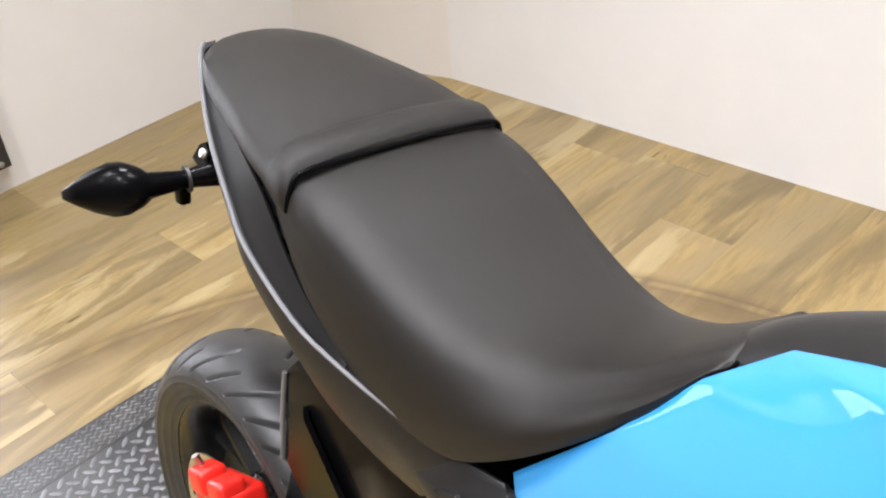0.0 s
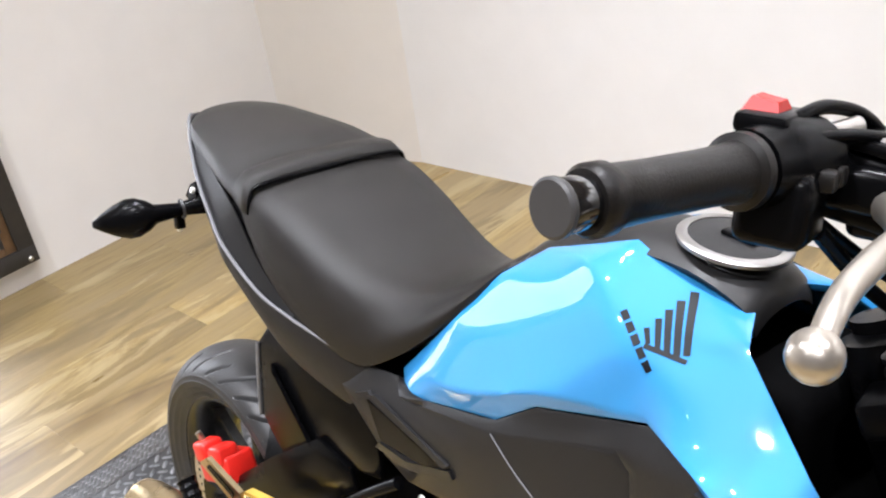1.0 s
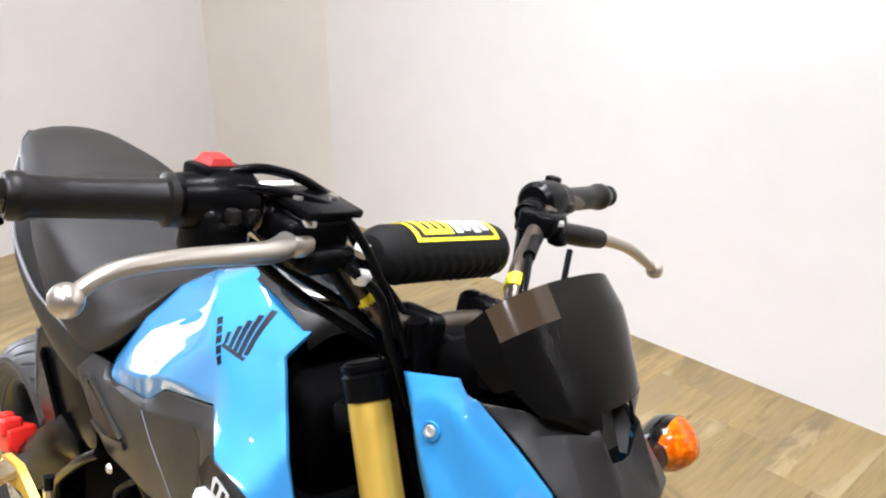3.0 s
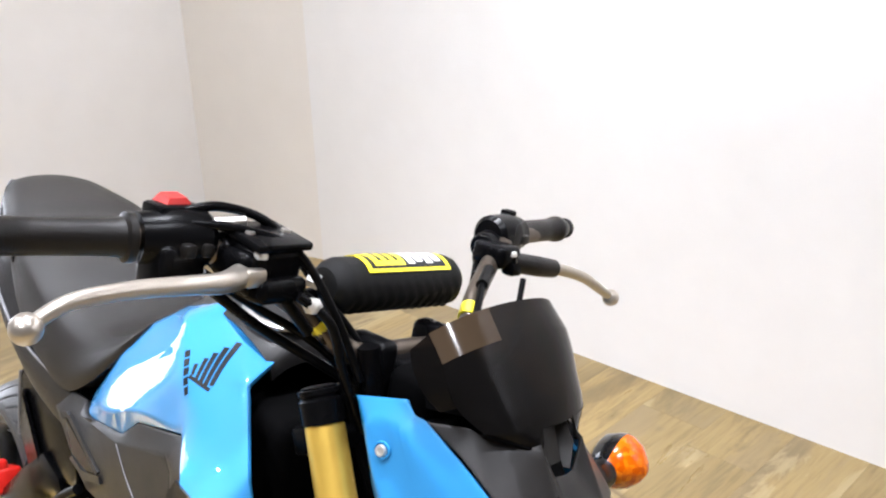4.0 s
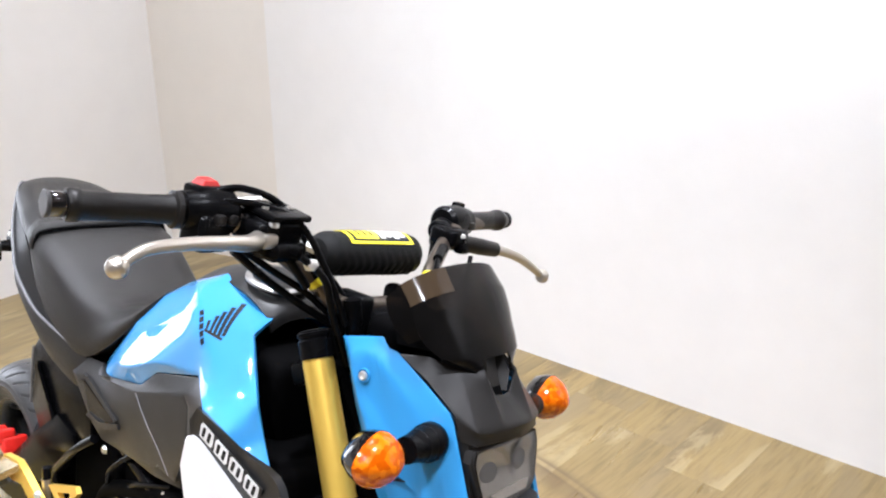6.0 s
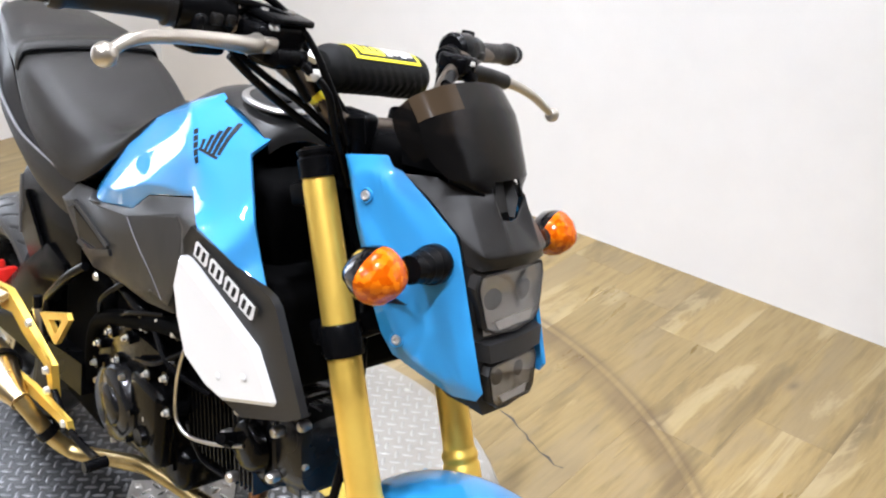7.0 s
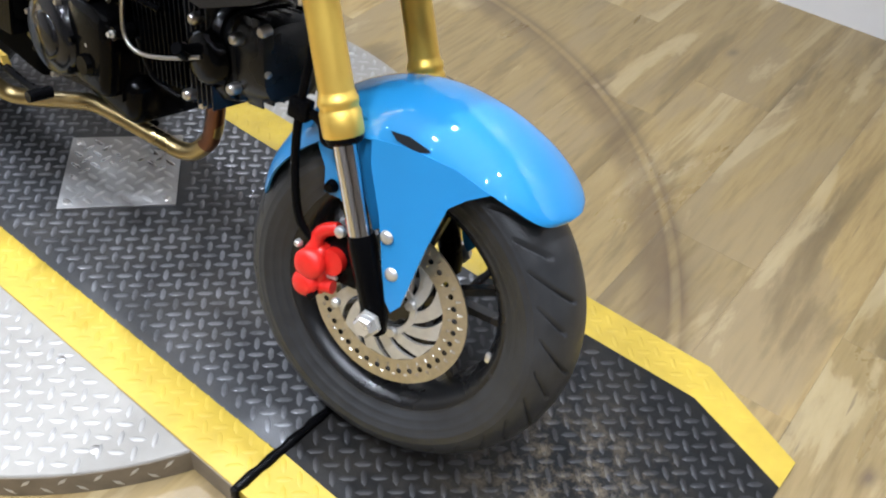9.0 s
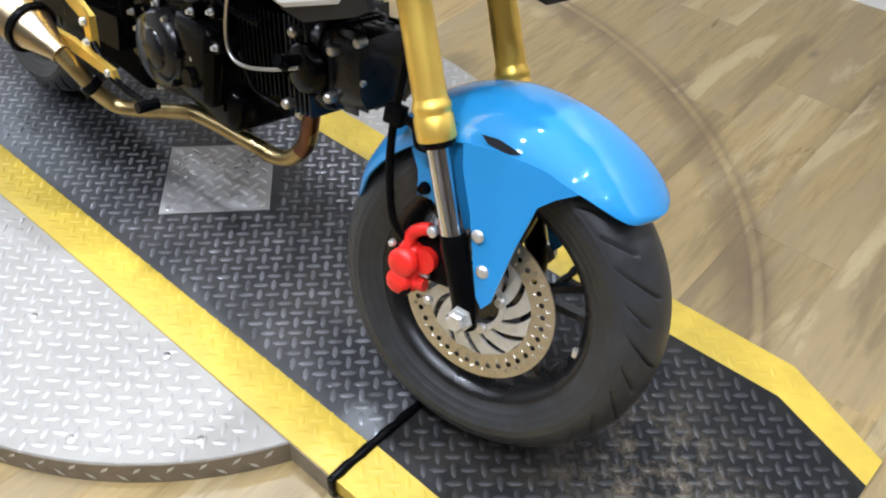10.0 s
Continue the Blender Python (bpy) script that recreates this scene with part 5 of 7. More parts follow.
cables = (([(0.850, -0.225, 1.006), (0.862, -0.19, 1.013), (0.88, -0.145, 0.998), (0.90, -0.10, 0.945), (0.93, -0.055, 0.885), (0.935, -0.02, 0.82)], 0.0042),
          ([(0.89, -0.165, 0.965), (0.90, -0.125, 0.945), (0.918, -0.088, 0.912), (0.935, -0.05, 0.868), (0.94, -0.02, 0.80)], 0.0048),
          ([(0.86, -0.20, 0.955), (0.88, -0.15, 0.925), (0.905, -0.10, 0.895), (0.925, -0.055, 0.855), (0.93, -0.02, 0.80)], 0.0045),
          ([(0.925, 0.13, 0.935), (0.95, 0.09, 0.91), (0.96, 0.06, 0.87), (0.95, 0.03, 0.80)], 0.0042),
          ([(0.86, 0.21, 0.945), (0.90, 0.15, 0.905), (0.94, 0.08, 0.875), (0.95, 0.03, 0.82)], 0.0042),
          ([(0.925, 0.215, 0.935), (0.935, 0.20, 0.90), (0.945, 0.19, 0.87), (0.96, 0.12, 0.83)], 0.0035))
for pts, r in cables:
    part("cable", tube(pts, r, 10), BLACK, hb)
for a, b in (((0.905, -0.15, 0.945), (0.915, -0.12, 0.91)), ((0.912, -0.115, 0.935), (0.92, -0.10, 0.90))):
    part("cable_end", tube([a, b], 0.0055, 12, 1), BLACK, hb)
part("banjo_bolt", lathe([(0.0, 0.0), (0.007, 0.0), (0.007, 0.012), (0.0, 0.012)], centre=(0.905, -0.122, 0.958), direction=(0.6, 0.5, -0.2), n=6), BOLT, hb)

part("master_cylinder", bevelled(box(0.880, 0.922, -0.19, -0.135, 0.942, 0.964), 0.007, 3), BLACK, hb, "black brake master cylinder")
for q, r, m in (([(0.86, -0.235, 1.0), (0.885, -0.19, 1.0), (0.91, -0.145, 0.985), (0.935, -0.11, 0.93), (0.95, -0.08, 0.87)], 0.004, BLACK), ([(0.925, -0.15, 0.95), (0.94, -0.12, 0.925), (0.945, -0.10, 0.88), (0.955, -0.07, 0.82)], 0.0045, BLACK), ([(0.87, -0.20, 0.945), (0.885, -0.16, 0.915), (0.90, -0.11, 0.885), (0.93, -0.07, 0.86)], 0.005, BLACK)):
    part("cable", tube(q, r, 10), m, hb)
part("cable_adjuster", tube([(0.86, -0.205, 0.998), (0.875, -0.175, 1.003)], 0.0055, 12, 1), STEEL, hb)
part("hose_bolt", lathe([(0.0, 0.0), (0.0075, 0.0), (0.0075, 0.01), (0.004, 0.012), (0, 0.012)], centre=(0.925, -0.135, 0.94), direction=(1, -0.2, 0.2), n=6), BOLT, hb)
part("key_switch", bevelled(box(0.925, 0.975, -0.036, 0.036, 0.80, 0.885), 0.01, 3), BLACK, hb)
for q, r in (([(0.945, -0.07, 0.90), (0.955, -0.06, 0.84), (0.965, -0.045, 0.77), (0.99, -0.03, 0.70)], 0.011), ([(0.93, -0.08, 0.86), (0.95, -0.065, 0.80), (0.98, -0.05, 0.74), (1.0, -0.03, 0.68)], 0.008), ([(0.95, 0.07, 0.90), (0.955, 0.06, 0.84), (0.965, 0.045, 0.77)], 0.010), ([(0.975, -0.07, 0.835), (0.985, -0.02, 0.87), (0.98, 0.03, 0.86), (0.97, 0.07, 0.83)], 0.007)):
    part("wiring_loom", tube(q, r, 12), BLACK, hb)

# --- headlamp unit, blue cheeks, screen ---
def lamp_cheek():
    """Moulded cheek: its outline, and inside it a raised middle along a slanting ridge."""
    rim = [(0.957, -0.090, 0.861), (1.010, -0.087, 0.876), (1.022, -0.087, 0.866), (1.034, -0.087, 0.865), (1.075, -0.084, 0.842), (1.112, -0.080, 0.818), (1.119, -0.079, 0.808), (1.150, -0.077, 0.742), (1.186, -0.074, 0.664), (1.181, -0.074, 0.653), (1.154, -0.078, 0.648), (1.112, -0.084, 0.657), (1.075, -0.090, 0.667), (1.055, -0.092, 0.686), (1.037, -0.094, 0.715), (1.016, -0.095, 0.755), (0.995, -0.095, 0.791), (0.975, -0.092, 0.828)]
    a, c = Vector((1.005, 0, 0.828)), Vector((1.132, 0, 0.690))
    pts, faces, soft = {}, [], {}
    n = len(rim)
    for i, p in enumerate(rim):
        p = Vector(p)
        q = Vector((p.x, 0, p.z))
        f = min(1.0, max(0.0, (q - a).dot(c - a) / (c - a).length_squared))
        mid = a.lerp(c, f)
        q = q.lerp(mid, 0.42)
        pts[i], pts[n + i] = tuple(p), (q.x, p.y - 0.011, q.z)
        k = (i + 1) % n
        faces.append((i, k, n + k, n + i))
        soft[(n + i, n + k)] = 0.45
    faces.append(tuple(range(n, 2 * n)))
    return pts, faces, soft


CH, CHF, CHS = lamp_cheek()
moulded(front, "lamp_cheek", CH, CHF, CHS, 0.005, BLUE, "gloss blue headlamp cheek", corners=True)
for s in (-1, 1):
    for x, y, z in ((1.004, 0.104, 0.829), (1.083, 0.103, 0.690)):
        part("cheek_bolt", lathe([(0.0, 0.001), (0.0025, 0.001), (0.003, 0.0025), (0.0048, 0.0025), (0.0058, 0.0), (0, 0)], centre=(x, s * (y - 0.002), z), direction=(0.1, s, 0.1), n=20), BOLT, bike, at=FRONT)
        part("bolt_cup", lathe([(0.006, 0.0), (0.0088, 0.0), (0.0082, 0.002), (0.0068, 0.002)], centre=(x, s * (y - 0.003), z), direction=(0.1, s, 0.1), n=24, closed=True), BLUE, bike, at=FRONT)
    # dark plate painted in for the shade of the cheek's recess
    part("notch_shade", prism([(1.036, s * 0.1, 0.719), (1.088, s * 0.1035, 0.734), (1.03, s * 0.1, 0.738)], (0.0005, s * 0.003, 0)), INK, bike, at=FRONT)

# the cowl: sloping side panels, a raised beak between two ridges with an open notch in its middle, and a brow over the lamp
MHALF = dict(a=(1.030, 0.083, 0.861), e1=(1.066, 0.073, 0.867), e2=(1.074, 0.0825, 0.843), r0=(1.095, 0.056, 0.860), r1=(1.147, 0.070, 0.802), ct=(1.116, 0.081, 0.818), tp=(1.121, 0.034, 0.857), nb=(1.127, 0.016, 0.833),
             bm=(1.157, 0.032, 0.806), l0=(1.146, 0.070, 0.788), l1=(1.157, 0.030, 0.791), fa=(1.130, 0.079, 0.790), u=(1.100, 0.024, 0.876))
MS = {(k, q): (x, q * y + 0.004, z) for k, (x, y, z) in MHALF.items() for q in (-1, 1)}
MS.update({"nc": (1.129, 0.004, 0.832), "bc": (1.162, 0.004, 0.808), "lc": (1.161, 0.004, 0.792)})
MF, ridge = [], {}
for q in (-1, 1):
    for f in (("a", "e1", "e2"), ("e1", "r0", "ct", "e2"), ("r0", "r1", "ct"), ("ct", "r1", "l0", "fa"), ("r0", "tp", "bm", "r1"), ("tp", "nb", "bm"), ("r1", "bm", "l1", "l0"), ("r0", "u", "tp")):
        f = [(k, q) for k in f]
        MF.append(tuple(f if q > 0 else f[::-1]))
    for quad in ((("nb", q), "nc", "bc", ("bm", q)), (("bm", q), "bc", "lc", ("l1", q))):
        MF.append(quad if q > 0 else quad[::-1])
    for k, v, c in (("r0", "r1", 0.75), ("e1", "r0", 0.9), ("r1", "ct", 0.8), ("tp", "bm", 0.55), ("r1", "bm", 0.75), ("tp", "nb", 0.9), ("r0", "tp", 0.6)):
        ridge[((k, q), (v, q))] = c
    ridge[(("bm", q), "bc")] = 0.75
moulded(front, "lamp_mask", MS, MF, ridge, 0.004, MASKGREY, "dark grey headlamp cowl with a notched beak", sides=(1,), corners=True)
front("notch_floor", bevelled(skin([[(1.094, -0.022, 0.874), (1.094, 0.022, 0.874), (1.07, 0.022, 0.866), (1.07, -0.022, 0.866)], [(1.117, -0.013, 0.838), (1.117, 0.013, 0.838), (1.09, 0.013, 0.822), (1.09, -0.013, 0.822)]]), 0.002), MASKGREY, "dark grey floor of the cowl notch")
front("notch_slot", skin([[(1.112, -0.017, 0.842), (1.112, 0.017, 0.842), (1.09, 0.017, 0.835), (1.09, -0.017, 0.835)], [(1.124, -0.013, 0.828), (1.124, 0.013, 0.828), (1.10, 0.013, 0.815), (1.10, -0.013, 0.815)]]), MATTE, "black slot under the notch")
for q in (-1, 1):
    front("notch_wall", shell([[(1.103, q * 0.0235, 0.878), (1.117, q * 0.0300, 0.853), (1.126, q * 0.0155, 0.834)], [(1.086, q * 0.0215, 0.872), (1.101, q * 0.0200, 0.847), (1.113, q * 0.0130, 0.832)]], 0.002), MASKGREY)


def lamp_x(z):
    return 1.138 + (0.79 - z) * 0.27


def housing_ring(z, back, w):
    x = lamp_x(z)
    return [(back, -w, z), (back, w, z), (x - 0.02, w, z), (x, w * 0.92, z - 0.004), (x + 0.004, 0, z - 0.004), (x, -w * 0.92, z - 0.004), (x - 0.02, -w, z)]


front("lamp_housing", bevelled(skin([housing_ring(0.795, 1.03, 0.076), housing_ring(0.745, 1.04, 0.076), housing_ring(0.70, 1.06, 0.074), housing_ring(0.66, 1.10, 0.070), housing_ring(0.632, 1.135, 0.052)]), 0.004), MASKGREY, "dark grey headlamp housing")


def lamp_glass(outline, thick, lift):
    return prism([(lamp_x(z) + lift - 0.20 * abs(y) ** 2 / 0.07 * 0.35, y, z) for y, z in outline], (thick, 0, thick * 0.27), 0.0015)


for nm, o in (("upper", ((-0.068, 0.784), (0.0, 0.787), (0.068, 0.784), (0.073, 0.770), (0.060, 0.727), (0.045, 0.720), (0.0, 0.717), (-0.045, 0.720), (-0.060, 0.727), (-0.073, 0.770))),
              ("lower", ((-0.050, 0.686), (0.050, 0.686), (0.054, 0.676), (0.046, 0.645), (0.036, 0.638), (-0.036, 0.638), (-0.046, 0.645), (-0.054, 0.676)))):
    lamp = empty("headlamp", FRONT, bike)
    zc, hw, hh = (0.749, 0.070, 0.031) if nm == "upper" else (0.662, 0.050, 0.024)
    grid = []
    for i in range(13):
        row = []
        for j in range(25):
            z, y = zc + hh * (1 - i / 6), hw * (j / 12 - 1) * (1.0 if i < 4 else 1.0 - 0.02 * (i - 3))
            bowl = min(1.0, ((abs(y) - hw * 0.5) / (hw * 0.48)) ** 2 + ((z - zc - 0.004) / (hh * 0.8)) ** 2)
            row.append((lamp_x(z) + 0.0005 + 0.0075 * bowl - 0.07 * y * y / 0.07, y, z))
        grid.append(row)
    part("reflector", shell(grid, 0.001), REFLECT, lamp, "pale twin reflector behind the glass", smooth=25)
    part("reflector_ledge", prism([(lamp_x(zc - hh * 0.55) + 0.0075, -hw * 0.62, zc - hh * 0.55), (lamp_x(zc - hh * 0.55) + 0.0075, hw * 0.62, zc - hh * 0.55), (lamp_x(zc - hh * 0.9) + 0.009, hw * 0.5, zc - hh * 0.86), (lamp_x(zc - hh * 0.9) + 0.009, -hw * 0.5, zc - hh * 0.86)], (0.0015, 0, 0.001)), STEEL, lamp, "pale ledge under the reflectors")
    part("lamp_lens", lamp_glass([(y * 0.985, (z - 0.75 if nm == "upper" else z - 0.662) * 0.97 + (0.75 if nm == "upper" else 0.662)) for y, z in o], 0.003, 0.011), LENS, lamp, "clear lamp glass")
    rim_i = [(y * 0.965, (z - (0.75 if nm == "upper" else 0.662)) * 0.92 + (0.75 if nm == "upper" else 0.662)) for y, z in o]
    px = lambda y, z, l: Vector((lamp_x(z) + l - 0.07 * abs(y) ** 2 / 0.07, y, z))
    rows = [[px(y * 1.03, z, 0.0), px(y * 1.03, z, 0.010), px(y, z, 0.013), px(q[0], q[1], 0.0125), px(q[0], q[1], 0.006)] for (y, z), q in zip(o, rim_i)]
    rows.append(rows[0])
    part("lamp_rim", skin([[r[k] for r in rows[:-1]] for k in range(5)], caps=False), MASKGREY, lamp, smooth=30)
front("lamp_divider", bevelled(skin([[(lamp_x(0.712) - 0.01, -0.072, 0.712), (lamp_x(0.712) - 0.01, 0.072, 0.712), (lamp_x(0.712) + 0.014, 0.06, 0.712), (lamp_x(0.712) + 0.018, 0, 0.712), (lamp_x(0.712) + 0.014, -0.06, 0.712)], [(lamp_x(0.692) - 0.01, -0.068, 0.692), (lamp_x(0.692) - 0.01, 0.068, 0.692), (lamp_x(0.692) + 0.014, 0.056, 0.692), (lamp_x(0.692) + 0.02, 0, 0.692), (lamp_x(0.692) + 0.014, -0.056, 0.692)]]), 0.004), GREY, "dark grey bar between the lamps")
for s in (-1, 1):
    sig = empty("turn_signal", FRONT, bike)
    stem = lathe([(0.0, 0.0), (0.0205, 0.0), (0.022, 0.004), (0.0215, 0.016), (0.020, 0.018), (0.020, 0.021), (0.019, 0.023), (0.019, 0.026), (0.018, 0.028), (0.018, 0.031), (0.0165, 0.033), (0.015, 0.055), (0, 0.055)], centre=(1.103, s * 0.088, 0.785), direction=(0.03, s, 0.02), n=28)
    part("stem", stem, BLACK, sig, "ribbed black rubber stem", smooth=35)

    def oval(prof):
        bm = lathe(prof, direction=(1, 0, 0), n=36)
        for v in bm.verts:
            r = math.hypot(v.co.y, v.co.z)
            if r > 1e-6:
                c, w = abs(v.co.y) / r, abs(v.co.z) / r
                k = (c ** 1.62 + w ** 1.62) ** (-1 / 1.62)
                v.co.y, v.co.z = v.co.y * k * 1.34, v.co.z * k * 1.10
        bmesh.ops.transform(bm, matrix=Matrix.Translation((1.100, s * 0.190, 0.786)), verts=bm.verts)
        return bm
    part("housing", oval([(0.0, -0.030), (0.010, -0.029), (0.021, -0.021), (0.0265, -0.008), (0.028, 0.0), (0, 0)]), GLOSS, sig, "gloss black signal housing", smooth=60)
    part("lens", oval([(0.0, 0.0), (0.0275, 0.0), (0.0275, 0.005), (0.0225, 0.016), (0.0125, 0.026), (0.004, 0.031), (0.0, 0.0315)]), ORANGE, sig, "orange turn signal lens", smooth=60)
screen = empty("windscreen", FRONT, bike)
# rows from the upper edge down to the tongue: centre x and z, edge x and z, half width
SCREEN_ROWS = ((1.045, 0.967, 1.024, 0.941, 0.098), (1.066, 0.944, 1.046, 0.922, 0.102), (1.080, 0.926, 1.055, 0.905, 0.101), (1.094, 0.905, 1.064, 0.889, 0.096),
               (1.105, 0.887, 1.074, 0.880, 0.090), (1.111, 0.873, 1.086, 0.8715, 0.082))


def screen_patch(rows, f0, f1, thick, n=12):
    """A strip of the bowed screen between two fractions of its width."""
    grid = []
    for xc, zc, xe, ze, w in rows:
        line = []
        for k in range(n + 1):
            f = f0 + (f1 - f0) * k / n
            bow = abs(f) ** 2.2
            line.append(Vector((xc + (xe - xc) * bow, 0.006 + w * math.sin(1.2 * f) / math.sin(1.2), zc + (ze - zc) * bow)))
        grid.append(line)
    if len(grid) > 2:
        cols = [spline([r[k] for r in grid], 4) for k in range(n + 1)]
        grid = [[c[k] for c in cols] for k in range(len(cols[0]))]
    return shell(grid, thick)


part("screen_panel", screen_patch(SCREEN_ROWS[1:], -1, 1, 0.003, 28), SMOKE, screen, "dark smoked wind deflector", smooth=60)
# left part of the band, with the brown reflection put into its colour
part("screen_band", screen_patch(SCREEN_ROWS[:2], -1, -0.36, 0.0022), SMOKE_SHEEN, screen, "thin smoked upper band, brown reflection in its colour", smooth=60)
part("screen_band", screen_patch(SCREEN_ROWS[:2], -0.36, 1, 0.0022, 20), SMOKE, screen, "dark smoked upper band", smooth=60)
for s in (-1, 1):
    edge = [(x, 0.006 + s * w, z) for _, _, x, z, w in SCREEN_ROWS[:4]]
    back = [(1.010, 0.006 + s * 0.101, 0.922), (1.020, 0.006 + s * 0.105, 0.908), (1.034, 0.006 + s * 0.104, 0.892), (1.050, 0.006 + s * 0.098, 0.880)]
    part("screen_flank", shell([spline(edge, 4), spline(back, 4)], 0.0022), SMOKE_SIDE, screen, "smoked side of the deflector", smooth=60)
for s in (-1, 1):
    def low_edge(f):
        xc, zc, xe, ze, w = SCREEN_ROWS[-1]
        bow = f ** 2.2
        return Vector((xc + (xe - xc) * bow, 0.006 + s * w * math.sin(1.2 * f) / math.sin(1.2), zc + (ze - zc) * bow))
    upper = [low_edge(1 - 0.74 * k / 10) + Vector((0, 0, 0.001)) for k in range(11)]
    tip = Vector((1.117, 0.004 + s * 0.029, 0.857))
    lower = [upper[0].lerp(tip, min(1.0, k / 9)) - Vector((0, 0, 0.002)) for k in range(10)] + [tip]
    part("screen_tongue", shell([upper, [a.lerp(b, 0.5) + Vector((0.0015, 0, 0.0005)) for a, b in zip(upper, lower)], lower], 0.003), SMOKE, screen, "smoked lower tongue of the deflector", smooth=60)
    part("screen_trim", tube([tuple(v) for v in lower[::3]], 0.0018, 8, 3), MATTE, screen, "black lower trim of the deflector")
for s in (-1, 1):
    part("screen_bolt", lathe([(0.0, 0.002), (0.002, 0.002), (0.0036, 0.001), (0.0042, 0.0), (0, 0)], centre=(1.0765, s * 0.0635, 0.902), direction=(0.62, s * 0.7, 0.35), n=14), GLOSS, screen)
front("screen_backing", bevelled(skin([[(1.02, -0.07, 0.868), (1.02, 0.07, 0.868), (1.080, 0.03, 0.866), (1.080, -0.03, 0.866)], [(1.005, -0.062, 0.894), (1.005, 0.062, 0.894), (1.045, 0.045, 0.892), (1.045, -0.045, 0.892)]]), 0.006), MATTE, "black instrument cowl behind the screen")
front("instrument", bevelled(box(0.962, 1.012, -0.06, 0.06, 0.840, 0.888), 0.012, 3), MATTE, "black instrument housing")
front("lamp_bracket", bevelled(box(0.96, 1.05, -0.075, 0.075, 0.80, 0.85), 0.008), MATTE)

# --- seat ---
def cushion(stations):
    rings = []
    for x, wt, zt, wb, zb in stations:
        h = zt - zb
        half = [(wb * 0.985, zb), (wb, zb + 0.12 * h), (wb * 1.0, zb + 0.34 * h), (wb * 0.72 + wt * 0.28, zb + 0.62 * h), (wt + 0.0055, zt - 0.011 - 0.06 * h), (wt - 0.004, zt - 0.0045), (wt * 0.72, zt - 0.001), (wt * 0.35, zt + 0.0015)]
        rings.append([Vector((x, -y, z)) for y, z in half] + [Vector((x, 0, zt + 0.002))] + [Vector((x, y, z)) for y, z in half[::-1]])
    cols = [spline([r[i] for r in rings], 6) for i in range(len(rings[0]))]
    return skin([[c[k] for c in cols] for k in range(len(cols[0]))])


seat = empty("seat", BODY, bike)
part("rider_cushion", cushion([(0.186, 0.108, 0.794, 0.118, 0.762), (0.192, 0.112, 0.800, 0.122, 0.755), (0.235, 0.115, 0.793, 0.127, 0.71), (0.29, 0.113, 0.772, 0.126, 0.672), (0.345, 0.107, 0.748, 0.122, 0.652), (0.40, 0.096, 0.734, 0.114, 0.645), (0.45, 0.079, 0.737, 0.106, 0.672), (0.50, 0.058, 0.759, 0.094, 0.715), (0.54, 0.042, 0.787, 0.078, 0.758), (0.562, 0.032, 0.803, 0.058, 0.790), (0.570, 0.022, 0.804, 0.045, 0.797)]), SEAT, seat, "black vinyl rider seat", smooth=60)
part("pillion_cushion", cushion([(-0.056, 0.022, 0.831, 0.03, 0.824), (-0.05, 0.042, 0.836, 0.048, 0.818), (-0.035, 0.056, 0.8385, 0.064, 0.811), (0.0, 0.070, 0.839, 0.080, 0.803), (0.06, 0.084, 0.834, 0.096, 0.795), (0.12, 0.098, 0.827, 0.112, 0.788), (0.165, 0.106, 0.818, 0.119, 0.778), (0.176, 0.108, 0.8185, 0.121, 0.774), (0.194, 0.111, 0.8165, 0.124, 0.768), (0.203, 0.108, 0.808, 0.122, 0.766)]), SEAT, seat, "black vinyl pillion seat", smooth=60)
part("seat_welt", tube([(0.2035, -0.121, 0.770), (0.2035, -0.117, 0.790), (0.2035, -0.105, 0.8015), (0.2035, -0.05, 0.8045), (0.2035, 0.05, 0.8045), (0.2035, 0.105, 0.8015), (0.2035, 0.117, 0.790), (0.2035, 0.121, 0.770)], 0.0028, 8, 5), BLACK, seat, "black piping along the seat step")
tray = []
for x, w, zt, zb in ((-0.06, 0.038, 0.82, 0.775), (0.0, 0.064, 0.806, 0.745), (0.08, 0.092, 0.794, 0.712), (0.15, 0.108, 0.775, 0.68), (0.22, 0.112, 0.73, 0.64), (0.30, 0.110, 0.68, 0.60), (0.42, 0.098, 0.655, 0.53)):
    tray.append([(x, -w, zb), (x, -w, zt), (x, w, zt), (x, w, zb)])
body("seat_base", bevelled(skin(tray), 0.004), BLACK, "black plastic under-seat tray")

# --- tank covers ---
TK = dict(b1=(0.453, -0.093, 0.657), b1b=(0.478, -0.112, 0.643), b2=(0.617, -0.1195, 0.682), b3=(0.668, -0.1215, 0.720), b4=(0.784, -0.124, 0.760), k1=(0.488, -0.115, 0.664), k2=(0.612, -0.128, 0.704), k3=(0.668, -0.129, 0.743), b5=(0.868, -0.164, 0.757), b6=(0.988, -0.140, 0.715), b7=(0.836, -0.081, 0.827), b8=(0.814, -0.037, 0.837),
          b9=(0.706, -0.044, 0.866), b9b=(0.735, -0.048, 0.856), b10=(0.60, -0.034, 0.824), n1=(0.525, -0.086, 0.740), n2=(0.563, -0.060, 0.793), ct=(0.680, -0.076, 0.851), cm=(0.757, -0.115, 0.810), cu=(0.72, -0.099, 0.832), m1=(0.60, -0.108, 0.745), e1=(0.913, -0.118, 0.772))
